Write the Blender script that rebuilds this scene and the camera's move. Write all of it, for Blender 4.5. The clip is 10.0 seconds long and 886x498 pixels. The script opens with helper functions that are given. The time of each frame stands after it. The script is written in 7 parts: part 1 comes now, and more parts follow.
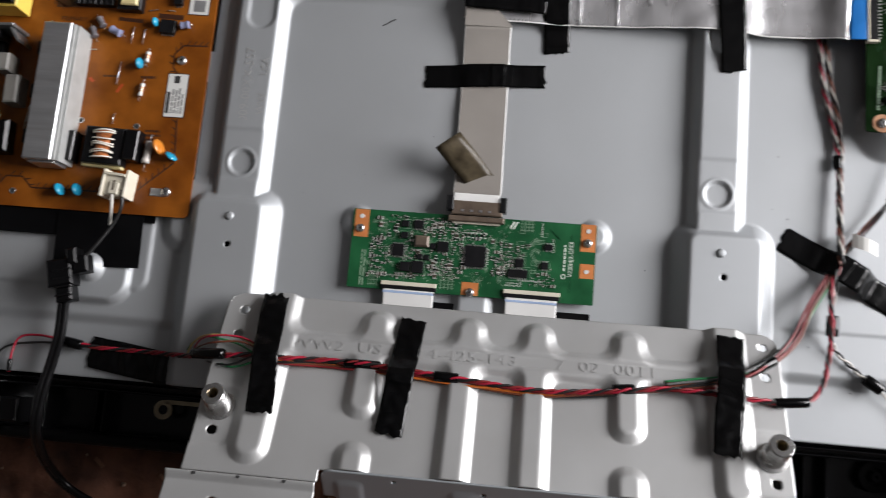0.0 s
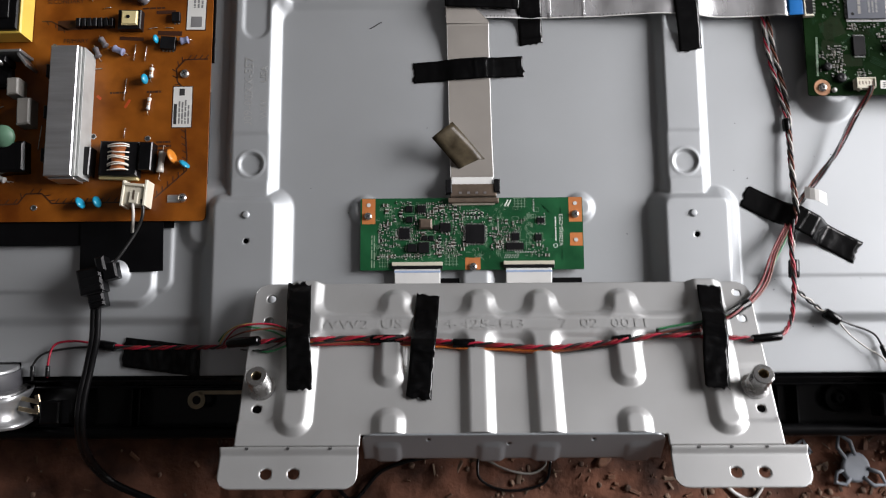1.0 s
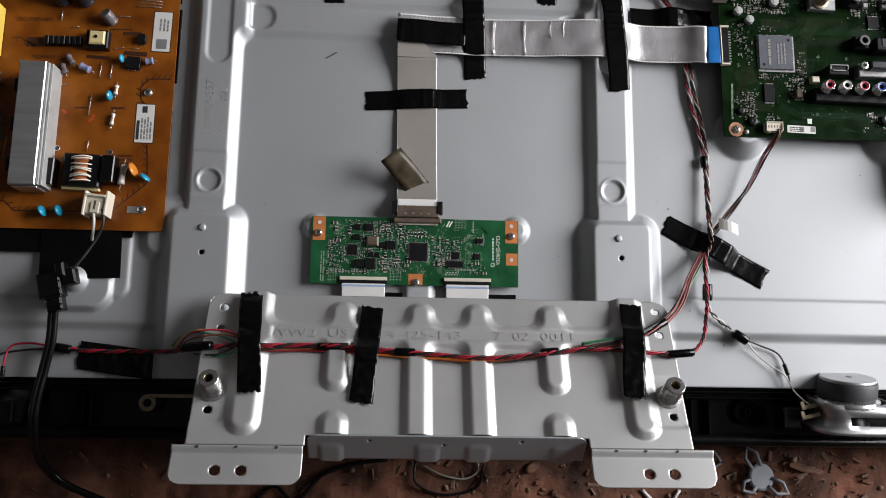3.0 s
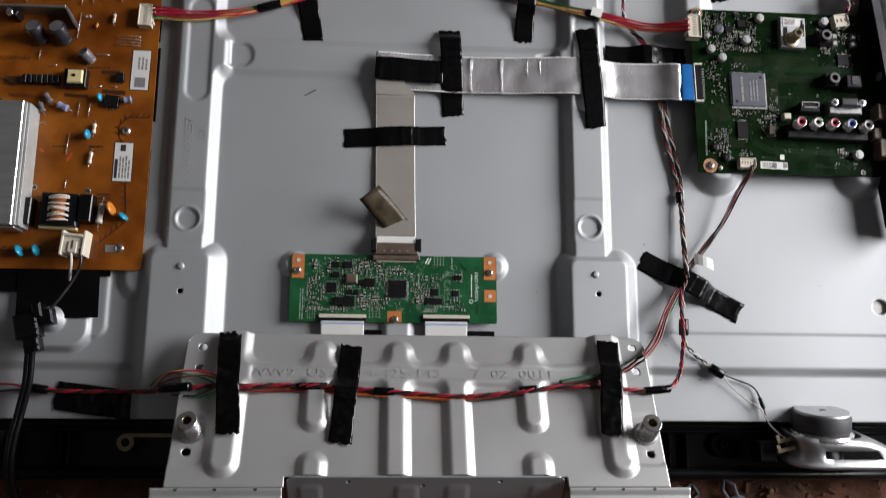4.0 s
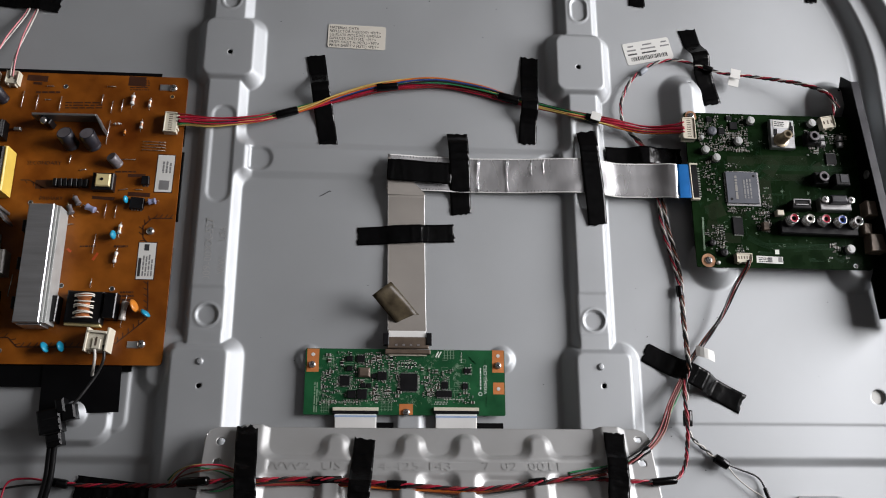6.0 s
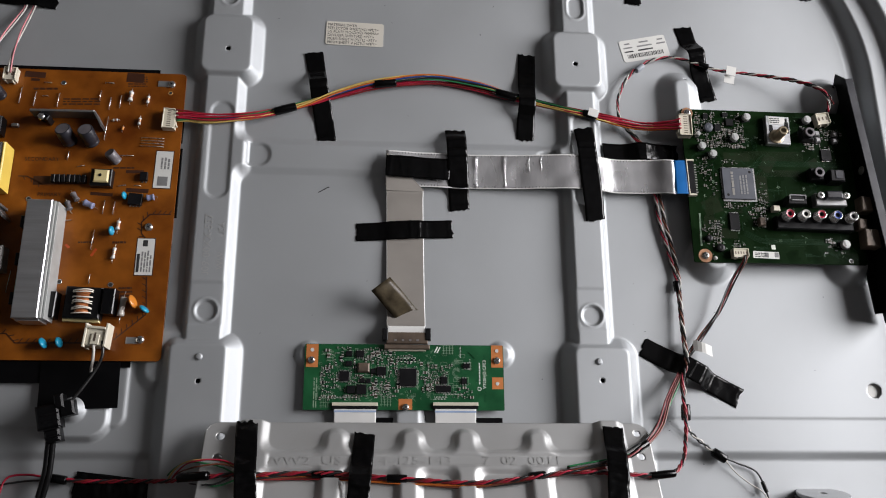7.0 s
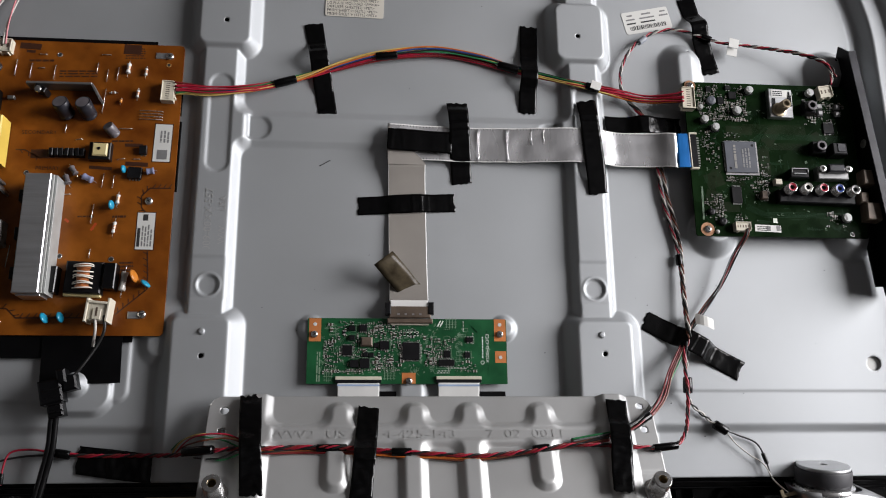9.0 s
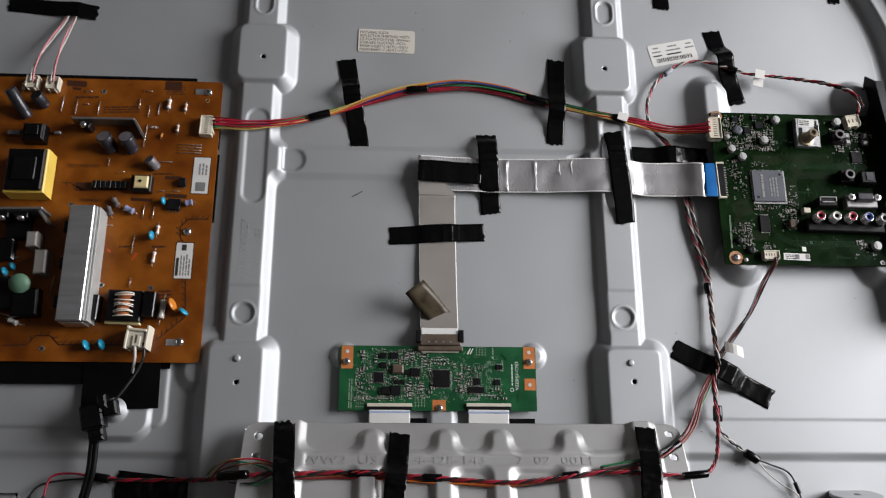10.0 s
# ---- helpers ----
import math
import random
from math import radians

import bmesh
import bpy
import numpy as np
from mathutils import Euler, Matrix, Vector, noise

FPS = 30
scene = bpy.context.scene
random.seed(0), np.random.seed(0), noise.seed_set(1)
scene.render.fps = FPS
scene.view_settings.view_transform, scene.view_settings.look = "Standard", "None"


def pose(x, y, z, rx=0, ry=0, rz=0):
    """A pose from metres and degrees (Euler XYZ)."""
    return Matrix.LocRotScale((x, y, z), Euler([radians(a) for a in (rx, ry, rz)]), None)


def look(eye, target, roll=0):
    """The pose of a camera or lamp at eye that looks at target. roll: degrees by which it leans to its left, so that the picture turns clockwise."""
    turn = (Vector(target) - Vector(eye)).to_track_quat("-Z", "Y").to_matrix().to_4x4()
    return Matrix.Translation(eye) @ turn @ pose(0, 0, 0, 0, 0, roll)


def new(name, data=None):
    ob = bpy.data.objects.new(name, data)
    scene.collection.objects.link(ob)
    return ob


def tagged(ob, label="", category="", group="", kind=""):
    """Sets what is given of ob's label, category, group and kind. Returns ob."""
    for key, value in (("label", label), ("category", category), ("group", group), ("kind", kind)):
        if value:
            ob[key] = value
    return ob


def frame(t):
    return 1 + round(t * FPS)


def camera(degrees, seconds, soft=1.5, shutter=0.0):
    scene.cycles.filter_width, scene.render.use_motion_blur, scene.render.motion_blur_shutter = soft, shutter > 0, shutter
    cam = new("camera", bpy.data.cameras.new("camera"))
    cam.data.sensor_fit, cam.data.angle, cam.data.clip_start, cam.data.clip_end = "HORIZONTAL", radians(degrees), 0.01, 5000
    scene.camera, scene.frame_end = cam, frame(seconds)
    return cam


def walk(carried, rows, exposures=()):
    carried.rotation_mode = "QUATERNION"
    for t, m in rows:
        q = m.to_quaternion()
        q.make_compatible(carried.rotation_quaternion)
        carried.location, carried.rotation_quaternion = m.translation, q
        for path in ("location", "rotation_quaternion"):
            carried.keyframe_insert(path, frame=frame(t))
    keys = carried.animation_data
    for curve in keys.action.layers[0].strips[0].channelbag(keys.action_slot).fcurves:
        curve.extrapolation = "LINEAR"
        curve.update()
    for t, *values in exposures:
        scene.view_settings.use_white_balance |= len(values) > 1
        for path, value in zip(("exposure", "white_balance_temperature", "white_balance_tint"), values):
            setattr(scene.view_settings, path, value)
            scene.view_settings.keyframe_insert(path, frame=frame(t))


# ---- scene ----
cam = camera(55.1, 10.0, 1.0, 0.5)
PATH = [
    (0, (0.029, -0.11, 0.666), (-0.135, 0.212, -1.301), -22.3),
    (0.5, (0.006, -0.105, 0.693), (0.0, 0.194, -1.284), 1.1),
    (1, (-0.017, -0.127, 0.727), (-0.036, 0.171, -1.251), -4.0),
    (1.5, (-0.012, -0.144, 0.761), (0.013, 0.171, -1.214), 3.3),
    (2, (-0.011, -0.147, 0.773), (0.069, 0.235, -1.188), 11.5),
    (3.5, (-0.018, -0.136, 0.776), (0.106, 0.218, -1.189), 20.5),
    (4, (-0.014, -0.124, 0.783), (0.136, 0.269, -1.172), 21.6),
    (4.5, (-0.021, -0.113, 0.802), (0.127, 0.361, -1.136), 18.0),
    (5, (-0.027, -0.116, 0.812), (0.084, 0.443, -1.105), 11.7),
    (5.5, (-0.023, -0.114, 0.815), (0.1, 0.454, -1.098), 12.9),
    (7, (-0.03, -0.125, 0.814), (0.132, 0.457, -1.093), 16.0),
    (7.5, (-0.037, -0.12, 0.813), (0.111, 0.459, -1.096), 15.2),
    (8, (-0.039, -0.125, 0.809), (0.132, 0.443, -1.101), 17.6),
    (8.5, (-0.042, -0.126, 0.806), (0.147, 0.411, -1.112), 20.2),
    (9, (-0.041, -0.125, 0.81), (0.145, 0.4, -1.111), 19.7),
    (9.5, (-0.04, -0.127, 0.815), (0.114, 0.424, -1.102), 16.0),
    (10, (-0.041, -0.131, 0.823), (0.071, 0.465, -1.083), 11.1),
]
walk(cam, [(t, look(eye, target, roll)) for t, eye, target, roll in PATH], [(0.0, 0.18), (1.0, 0.14), (2.0, 0.02), (3.5, -0.08), (5.0, -0.15), (10.0, -0.15)])

# ---------------- light ----------------
world = bpy.data.worlds.new("world")
scene.world = world
world.use_nodes = True
_sky = world.node_tree.nodes.new("ShaderNodeTexSky")
_sky.sky_type = "NISHITA"
_sky.sun_disc = False
_sky.sun_elevation, _sky.sun_rotation = radians(35), radians(90)
_bg = world.node_tree.nodes["Background"]
_bg.inputs["Strength"].default_value = 0.12
world.node_tree.links.new(_sky.outputs[0], _bg.inputs["Color"])

P = 0.055                      # height of the chassis sheet above the ground
WIN_X, WIN_Y, WIN_Z, WIN_R = 1.88, 0.46, 1.02, 0.62


def area_lamp(name, eye, target, sx, sy, power, colour):
    d = bpy.data.lights.new(name, "AREA")
    d.shape, d.size, d.size_y, d.energy, d.color = "RECTANGLE", sx, sy, power, colour
    ob = new(name, d)
    ob.matrix_world = look(eye, target)
    return ob


area_lamp("window_daylight", (WIN_X - 0.03, WIN_Y, WIN_Z), (WIN_X - 1.0, WIN_Y, WIN_Z), 2 * WIN_R, 2 * WIN_R, 96.0, (1.0, 0.975, 0.995))


# ---------------- materials ----------------
def material(name, base, rough=0.5, metal=0.0, vary=0.12, scale=30.0, bump=0.0, bump_scale=400.0, second=None, spec=0.5, stretch=None,
             stain=0.0, stain_scale=6.0, coat=0.0, rough_vary=0.1):
    m = bpy.data.materials.new(name)
    m.use_nodes = True
    nt = m.node_tree
    b = nt.nodes["Principled BSDF"]
    b.inputs["Roughness"].default_value = rough
    b.inputs["Metallic"].default_value = metal
    b.inputs["Specular IOR Level"].default_value = spec
    b.inputs["Coat Weight"].default_value = coat
    geo = nt.nodes.new("ShaderNodeTexCoord")
    coord = geo.outputs["Object"]
    if stretch:
        mp = nt.nodes.new("ShaderNodeMapping")
        mp.inputs["Scale"].default_value = stretch
        nt.links.new(coord, mp.inputs["Vector"])
        coord = mp.outputs[0]
    n1 = nt.nodes.new("ShaderNodeTexNoise")
    n1.inputs["Scale"].default_value, n1.inputs["Detail"].default_value = scale, 5
    nt.links.new(coord, n1.inputs["Vector"])
    ramp = nt.nodes.new("ShaderNodeValToRGB")
    dark = tuple(c * (1 - vary) for c in base)
    lite = tuple(min(1, c * (1 + vary)) for c in (second or base))
    ramp.color_ramp.elements[0].color, ramp.color_ramp.elements[1].color = (*dark, 1), (*lite, 1)
    ramp.color_ramp.elements[0].position, ramp.color_ramp.elements[1].position = 0.3, 0.7
    nt.links.new(n1.outputs["Fac"], ramp.inputs["Fac"])
    out = ramp.outputs["Color"]
    if stain:
        n2 = nt.nodes.new("ShaderNodeTexNoise")
        n2.inputs["Scale"].default_value, n2.inputs["Detail"].default_value = stain_scale, 8
        nt.links.new(coord, n2.inputs["Vector"])
        r2 = nt.nodes.new("ShaderNodeMapRange")
        r2.inputs["From Min"].default_value, r2.inputs["From Max"].default_value = 0.45, 0.75
        r2.inputs["To Min"].default_value, r2.inputs["To Max"].default_value = 0.0, stain
        nt.links.new(n2.outputs["Fac"], r2.inputs["Value"])
        mx = nt.nodes.new("ShaderNodeMix")
        mx.data_type = "RGBA"
        mx.inputs["B"].default_value = (base[0] * 0.55, base[1] * 0.5, base[2] * 0.45, 1)
        nt.links.new(r2.outputs[0], mx.inputs["Factor"])
        nt.links.new(out, mx.inputs["A"])
        out = mx.outputs["Result"]
    nt.links.new(out, b.inputs["Base Color"])
    if rough_vary:
        rr = nt.nodes.new("ShaderNodeMapRange")
        rr.inputs["To Min"].default_value, rr.inputs["To Max"].default_value = max(0.02, rough - rough_vary), min(1, rough + rough_vary)
        nt.links.new(n1.outputs["Fac"], rr.inputs["Value"])
        nt.links.new(rr.outputs[0], b.inputs["Roughness"])
    if bump:
        n3 = nt.nodes.new("ShaderNodeTexNoise")
        n3.inputs["Scale"].default_value, n3.inputs["Detail"].default_value = bump_scale, 3
        nt.links.new(coord, n3.inputs["Vector"])
        bp = nt.nodes.new("ShaderNodeBump")
        bp.inputs["Strength"].default_value, bp.inputs["Distance"].default_value = bump, 0.001
        nt.links.new(n3.outputs["Fac"], bp.inputs["Height"])
        nt.links.new(bp.outputs[0], b.inputs["Normal"])
    return m


M = dict(
    steel=material("painted_steel_sheet", (0.42, 0.438, 0.450), 0.59, 0.58, 0.03, 9, 0.03, 900, stain=0.07, stain_scale=14, rough_vary=0.05),
    bracket=material("zinc_plated_steel", (0.49, 0.495, 0.49), 0.46, 0.58, 0.04, 14, 0.03, 900, stain=0.12, stain_scale=22, rough_vary=0.06),
    soil=material("red_soil", (0.072, 0.029, 0.017), 0.95, 0, 0.5, 30, 0.9, 220, second=(0.150, 0.062, 0.036), stain=0.6, stain_scale=14),
    wall=material("plastered_wall", (0.088, 0.082, 0.076), 0.9, 0, 0.1, 3, 0.2, 60, stain=0.3, stain_scale=2),
    ceiling=material("board_ceiling", (0.115, 0.115, 0.116), 0.9, 0, 0.06, 3, 0.1, 60),
    pcb_brown=material("phenolic_board", (0.148, 0.036, 0.0032), 0.34, 0, 0.20, 26, 0.04, 500, second=(0.252, 0.079, 0.008), stain=0.8, stain_scale=34, spec=0.3),
    pcb_edge=material("phenolic_edge", (0.42, 0.22, 0.06), 0.7, 0, 0.1, 60),
    silk_dark=material("dark_print", (0.045, 0.014, 0.005), 0.5, 0, 0.15, 90),
    pcb_green=material("solder_mask_green", (0.008, 0.068, 0.024), 0.32, 0, 0.22, 55, 0.05, 900, second=(0.012, 0.085, 0.031), spec=0.3),
    pcb_main=material("solder_mask_dark_green", (0.0034, 0.0122, 0.0030), 0.28, 0, 0.25, 60, 0.04, 900, second=(0.0052, 0.0168, 0.0044), stain=0.3, stain_scale=30, spec=0.05),
    trace_light=material("bright_trace_under_mask", (0.013, 0.080, 0.032), 0.35, 0, 0.2, 120, spec=0.2),
    trace=material("copper_trace_under_mask", (0.008, 0.031, 0.011), 0.35, 0, 0.2, 120, spec=0.1),
    silk_dim=material("faded_print", (0.20, 0.29, 0.20), 0.6, 0, 0.2, 90),
    olive=material("copper_plane_under_mask", (0.010, 0.018, 0.0065), 0.34, 0, 0.2, 60, spec=0.08),
    # bracket steel again, with the down-facing lip's shade and bluish reflection in its colour
    lip=material("zinc_steel_shade_tint", (0.40, 0.43, 0.455), 0.44, 0.5, 0.05, 14, 0.03, 900, stain=0.15, stain_scale=22),
    silk=material("white_print", (0.72, 0.76, 0.68), 0.6, 0, 0.1, 90),
    pad_gold=material("orange_copper_pad", (0.62, 0.22, 0.07), 0.42, 0.3, 0.1, 60),
    copper=material("tinned_copper_ring", (0.55, 0.30, 0.18), 0.35, 0.8, 0.25, 150),
    solder=material("solder", (0.62, 0.62, 0.60), 0.28, 0.9, 0.15, 200),
    chip=material("black_chip_resin", (0.007, 0.007, 0.008), 0.36, 0, 0.2, 80, 0.04, 900, spec=0.25),
    chip_grey=material("grey_chip_resin", (0.075, 0.082, 0.10), 0.42, 0, 0.12, 60, 0.05, 900),
    smd=material("ceramic_chip", (0.055, 0.040, 0.028), 0.45, 0, 0.5, 300),
    smd_end=material("tin_end", (0.34, 0.34, 0.32), 0.36, 0.5, 0.3, 300),
    tin_bright=material("bright_tin_end", (0.66, 0.66, 0.62), 0.34, 0.5, 0.25, 300),
    pale_blue=material("pale_blue_film", (0.33, 0.43, 0.62), 0.4, 0, 0.1, 60),
    chaff=material("pale_leaf_chaff", (0.080, 0.042, 0.027), 0.85, 0, 0.5, 80, 0.4, 200, second=(0.22, 0.15, 0.105)),
    alu=material("brushed_aluminium", (0.55, 0.56, 0.57), 0.38, 0.85, 0.10, 20, 0.08, 300, stretch=(1, 14, 1), stain=0.2, stain_scale=30),
    alu_dark=material("dull_aluminium", (0.28, 0.28, 0.28), 0.48, 0.8, 0.15, 40),
    steel_bright=material("bright_steel", (0.62, 0.62, 0.61), 0.26, 0.95, 0.12, 90),
    brass=material("brass", (0.30, 0.25, 0.17), 0.33, 0.9, 0.2, 90),
    tape=material("black_vinyl_tape", (0.0016, 0.0016, 0.0018), 0.20, 0, 0.25, 60, 0.30, 120, rough_vary=0.08, spec=0.26),
    black=material("black_plastic", (0.0038, 0.0038, 0.0042), 0.32, 0, 0.25, 40, 0.10, 500, spec=0.14),
    black_gloss=material("glossy_black_plastic", (0.004, 0.004, 0.0045), 0.2, 0, 0.2, 30, 0.03, 300, spec=0.3),
    mat=material("black_insulating_sheet", (0.0030, 0.0030, 0.0034), 0.34, 0, 0.2, 50, 0.1, 60, spec=0.14),
    rubber=material("black_rubber_sheath", (0.0042, 0.0042, 0.0047), 0.30, 0, 0.2, 60, 0.08, 600, spec=0.30),
    ferrite=material("ferrite", (0.045, 0.045, 0.05), 0.6, 0, 0.15, 80),
    conn=material("cream_nylon", (0.62, 0.58, 0.47), 0.5, 0, 0.07, 60),
    conn_brown=material("brown_nylon", (0.13, 0.098, 0.074), 0.40, 0.25, 0.25, 90),
    paper=material("white_label_paper", (0.66, 0.66, 0.63), 0.6, 0, 0.03, 40),
    label_cream=material("cream_label_paper", (0.60, 0.57, 0.50), 0.6, 0, 0.03, 40),
    ink=material("black_ink", (0.03, 0.03, 0.03), 0.6, 0, 0.1, 90),
    ink_grey=material("grey_ink", (0.20, 0.20, 0.20), 0.6, 0, 0.1, 90),
    film_cap=material("dull_film_box", (0.24, 0.23, 0.21), 0.45, 0, 0.12, 60),
    foil=material("silver_foil", (0.72, 0.72, 0.73), 0.27, 0.72, 0.10, 30, 0.5, 70, stretch=(1, 0.4, 1)),
    ffc=material("grey_beige_shield_film", (0.36, 0.335, 0.305), 0.42, 0.35, 0.07, 22, 0.12, 45),
    ffc_edge=material("white_film_edge", (0.74, 0.74, 0.72), 0.45, 0, 0.04, 40),
    film_brown=material("smoky_film", (0.030, 0.023, 0.014), 0.34, 0.0, 0.35, 90, 0.3, 60, second=(0.060, 0.048, 0.030), spec=0.2),
    blue=material("blue_stiffener", (0.012, 0.17, 0.52), 0.4, 0, 0.1, 60),
    disc_blue=material("blue_ceramic", (0.012, 0.26, 0.42), 0.3, 0, 0.2, 90, coat=0.3),
    disc_orange=material("orange_ceramic", (0.55, 0.19, 0.025), 0.3, 0, 0.15, 90, coat=0.3),
    disc_green=material("grey_green_varistor", (0.10, 0.20, 0.13), 0.45, 0, 0.15, 60),
    yellow=material("yellow_polyester_tape", (0.72, 0.52, 0.10), 0.35, 0, 0.08, 50),
    cream=material("cream_bobbin", (0.66, 0.56, 0.28), 0.4, 0, 0.08, 60),
    winding=material("white_winding", (0.70, 0.66, 0.58), 0.5, 0, 0.1, 90),
    winding_cu=material("enamelled_copper", (0.42, 0.145, 0.05), 0.35, 0.2, 0.2, 200),
    res_white=material("pale_resistor", (0.60, 0.60, 0.58), 0.4, 0, 0.1, 120),
    res_blue=material("bluish_resistor", (0.24, 0.26, 0.40), 0.4, 0, 0.15, 120),
    cap_sleeve=material("dark_grey_sleeve", (0.020, 0.020, 0.026), 0.35, 0, 0.25, 60),
    cap_grey=material("grey_sleeve", (0.13, 0.12, 0.13), 0.35, 0, 0.25, 90),
    cap_top=material("capacitor_can", (0.42, 0.43, 0.42), 0.45, 0.30, 0.1, 90),
    glass=material("fuse_body", (0.50, 0.47, 0.43), 0.15, 0, 0.3, 150),
    red_print=material("red_print", (0.42, 0.06, 0.01), 0.5, 0, 0.2, 90),
    grey_plastic=material("blue_grey_plastic", (0.22, 0.24, 0.27), 0.5, 0, 0.12, 60, 0.1, 300),
    twig=material("dry_wood_chip", (0.085, 0.036, 0.020), 0.85, 0, 0.4, 60, 0.4, 200, second=(0.17, 0.085, 0.05)),
    stone=material("pale_crumb", (0.080, 0.038, 0.024), 0.9, 0, 0.5, 90, 0.4, 200, second=(0.20, 0.13, 0.09)),
)
WIRE = {}
for nm, col in dict(red=(0.34, 0.011, 0.032), black=(0.012, 0.012, 0.012), yellow=(0.56, 0.40, 0.12), green=(0.02, 0.17, 0.06), blue=(0.02, 0.05, 0.24),
                    orange=(0.52, 0.13, 0.02), purple=(0.12, 0.03, 0.16), white=(0.50, 0.48, 0.44), brown=(0.14, 0.04, 0.02), pink=(0.58, 0.22, 0.24),
                    grey=(0.14, 0.14, 0.14), darkred=(0.17, 0.012, 0.014)).items():
    WIRE[nm] = material(nm + "_wire_insulation", col, 0.38, 0, 0.12, 120)


# ---------------- mesh tools ----------------
def thing(name, label, category, at=(0, 0, 0), group="", kind=""):
    e = new(name)
    e.empty_display_size = 0.01
    e.location = at
    return tagged(e, label, category, group, kind)


def part(name, bm, mat, parent, label="", smooth=False):
    """Links a bmesh, given in world places, as one mesh object under its thing."""
    me = bpy.data.meshes.new(name)
    bm.normal_update()
    bm.to_mesh(me)
    bm.free()
    if smooth:
        for p in me.polygons:
            p.use_smooth = True
    for m in (mat if isinstance(mat, (list, tuple)) else [mat]):
        me.materials.append(m)
    ob = new(name, me)
    if parent is not None:
        ob.parent = parent
        top = parent
        off = Vector()
        while top is not None:
            off += top.location
            top = top.parent
        me.transform(Matrix.Translation(-off))
    if label:
        ob["label"] = label
    return ob


def solo(name, bm, mat, label, category, group="", kind="", smooth=False):
    ob = part(name, bm, mat, None, "", smooth)
    return tagged(ob, label, category, group, kind)


def box(bm, c, s, rz=0.0, ch=0.0, mi=0, tilt=None):
    """A box with chamfered upper edges."""
    x, y, z = s[0] / 2, s[1] / 2, s[2] / 2
    k = min(ch, x * 0.9, y * 0.9, z * 1.8)
    m = Matrix.Translation(c) @ (tilt if tilt else Matrix.Rotation(rz, 4, "Z"))
    rings = [(x, y, -z), (x, y, z - k), (x - k, y - k, z)] if k else [(x, y, -z), (x, y, z)]
    vs = [[bm.verts.new(m @ Vector((a * sx, b * sy, h))) for sx, sy in ((-1, -1), (1, -1), (1, 1), (-1, 1))] for a, b, h in rings]
    fs = [bm.faces.new(vs[0][::-1]), bm.faces.new(vs[-1])]
    for lo, hi in zip(vs, vs[1:]):
        fs += [bm.faces.new((lo[i], lo[(i + 1) % 4], hi[(i + 1) % 4], hi[i])) for i in range(4)]
    for f in fs:
        f.material_index = mi
    return fs


def frame_of(d):
    d = Vector(d).normalized()
    a = Vector((0, 0, 1)) if abs(d.z) < 0.9 else Vector((1, 0, 0))
    u = d.cross(a).normalized()
    return u, u.cross(d).normalized()


def lathe(bm, p, axis, prof, seg=16, mi=0, mis=None):
    """A turned body: prof is a list of (radius, height along the axis)."""
    p, axis = Vector(p), Vector(axis).normalized()
    u, v = frame_of(axis)
    rings = []
    for r, h in prof:
        if r < 1e-6:
            rings.append([bm.verts.new(p + axis * h)])
        else:
            rings.append([bm.verts.new(p + axis * h + (u * math.cos(6.283185 * i / seg) + v * math.sin(6.283185 * i / seg)) * r) for i in range(seg)])
    for n, (a, b) in enumerate(zip(rings, rings[1:])):
        for i in range(seg):
            j = (i + 1) % seg
            q = [a[i % len(a)], a[j % len(a)], b[j % len(b)], b[i % len(b)]]
            q = [w for k, w in enumerate(q) if w not in q[:k]]
            if len(q) > 2:
                try:
                    f = bm.faces.new(q)
                    f.material_index = mis[n] if mis else mi
                    f.smooth = abs(prof[n + 1][1] - prof[n][1]) > 0.35 * abs(prof[n + 1][0] - prof[n][0])
                except ValueError:
                    pass


def spline(pts, step=0.004):
    """A smooth line through the points (Catmull-Rom)."""
    pts = [Vector(p) for p in pts]
    pts = [pts[0] * 2 - pts[1]] + pts + [pts[-1] * 2 - pts[-2]]
    out = []
    for a, b, c, d in zip(pts, pts[1:], pts[2:], pts[3:]):
        n = max(2, int((c - b).length / step))
        for k in range(n):
            t = k / n
            out.append(0.5 * ((2 * b) + (c - a) * t + (2 * a - 5 * b + 4 * c - d) * t * t + (3 * b - a - 3 * c + d) * t ** 3))
    return out + [pts[-2]]


def tube(bm, line, r, seg=7, mi=0):
    rings, u = [], None
    for i, p in enumerate(line):
        d = (line[min(i + 1, len(line) - 1)] - line[max(i - 1, 0)]).normalized()
        if u is None:
            u, _ = frame_of(d)
        u = (u - d * u.dot(d)).normalized()
        v = d.cross(u)
        rr = r[i] if isinstance(r, list) else r
        rings.append([bm.verts.new(p + (u * math.cos(6.283185 * k / seg) + v * math.sin(6.283185 * k / seg)) * rr) for k in range(seg)])
    for a, b in zip(rings, rings[1:]):
        for k in range(seg):
            f = bm.faces.new((a[k], a[(k + 1) % seg], b[(k + 1) % seg], b[k]))
            f.smooth, f.material_index = True, mi
    for ring in (rings[0][::-1], rings[-1]):
        f = bm.faces.new(ring)
        f.material_index = mi


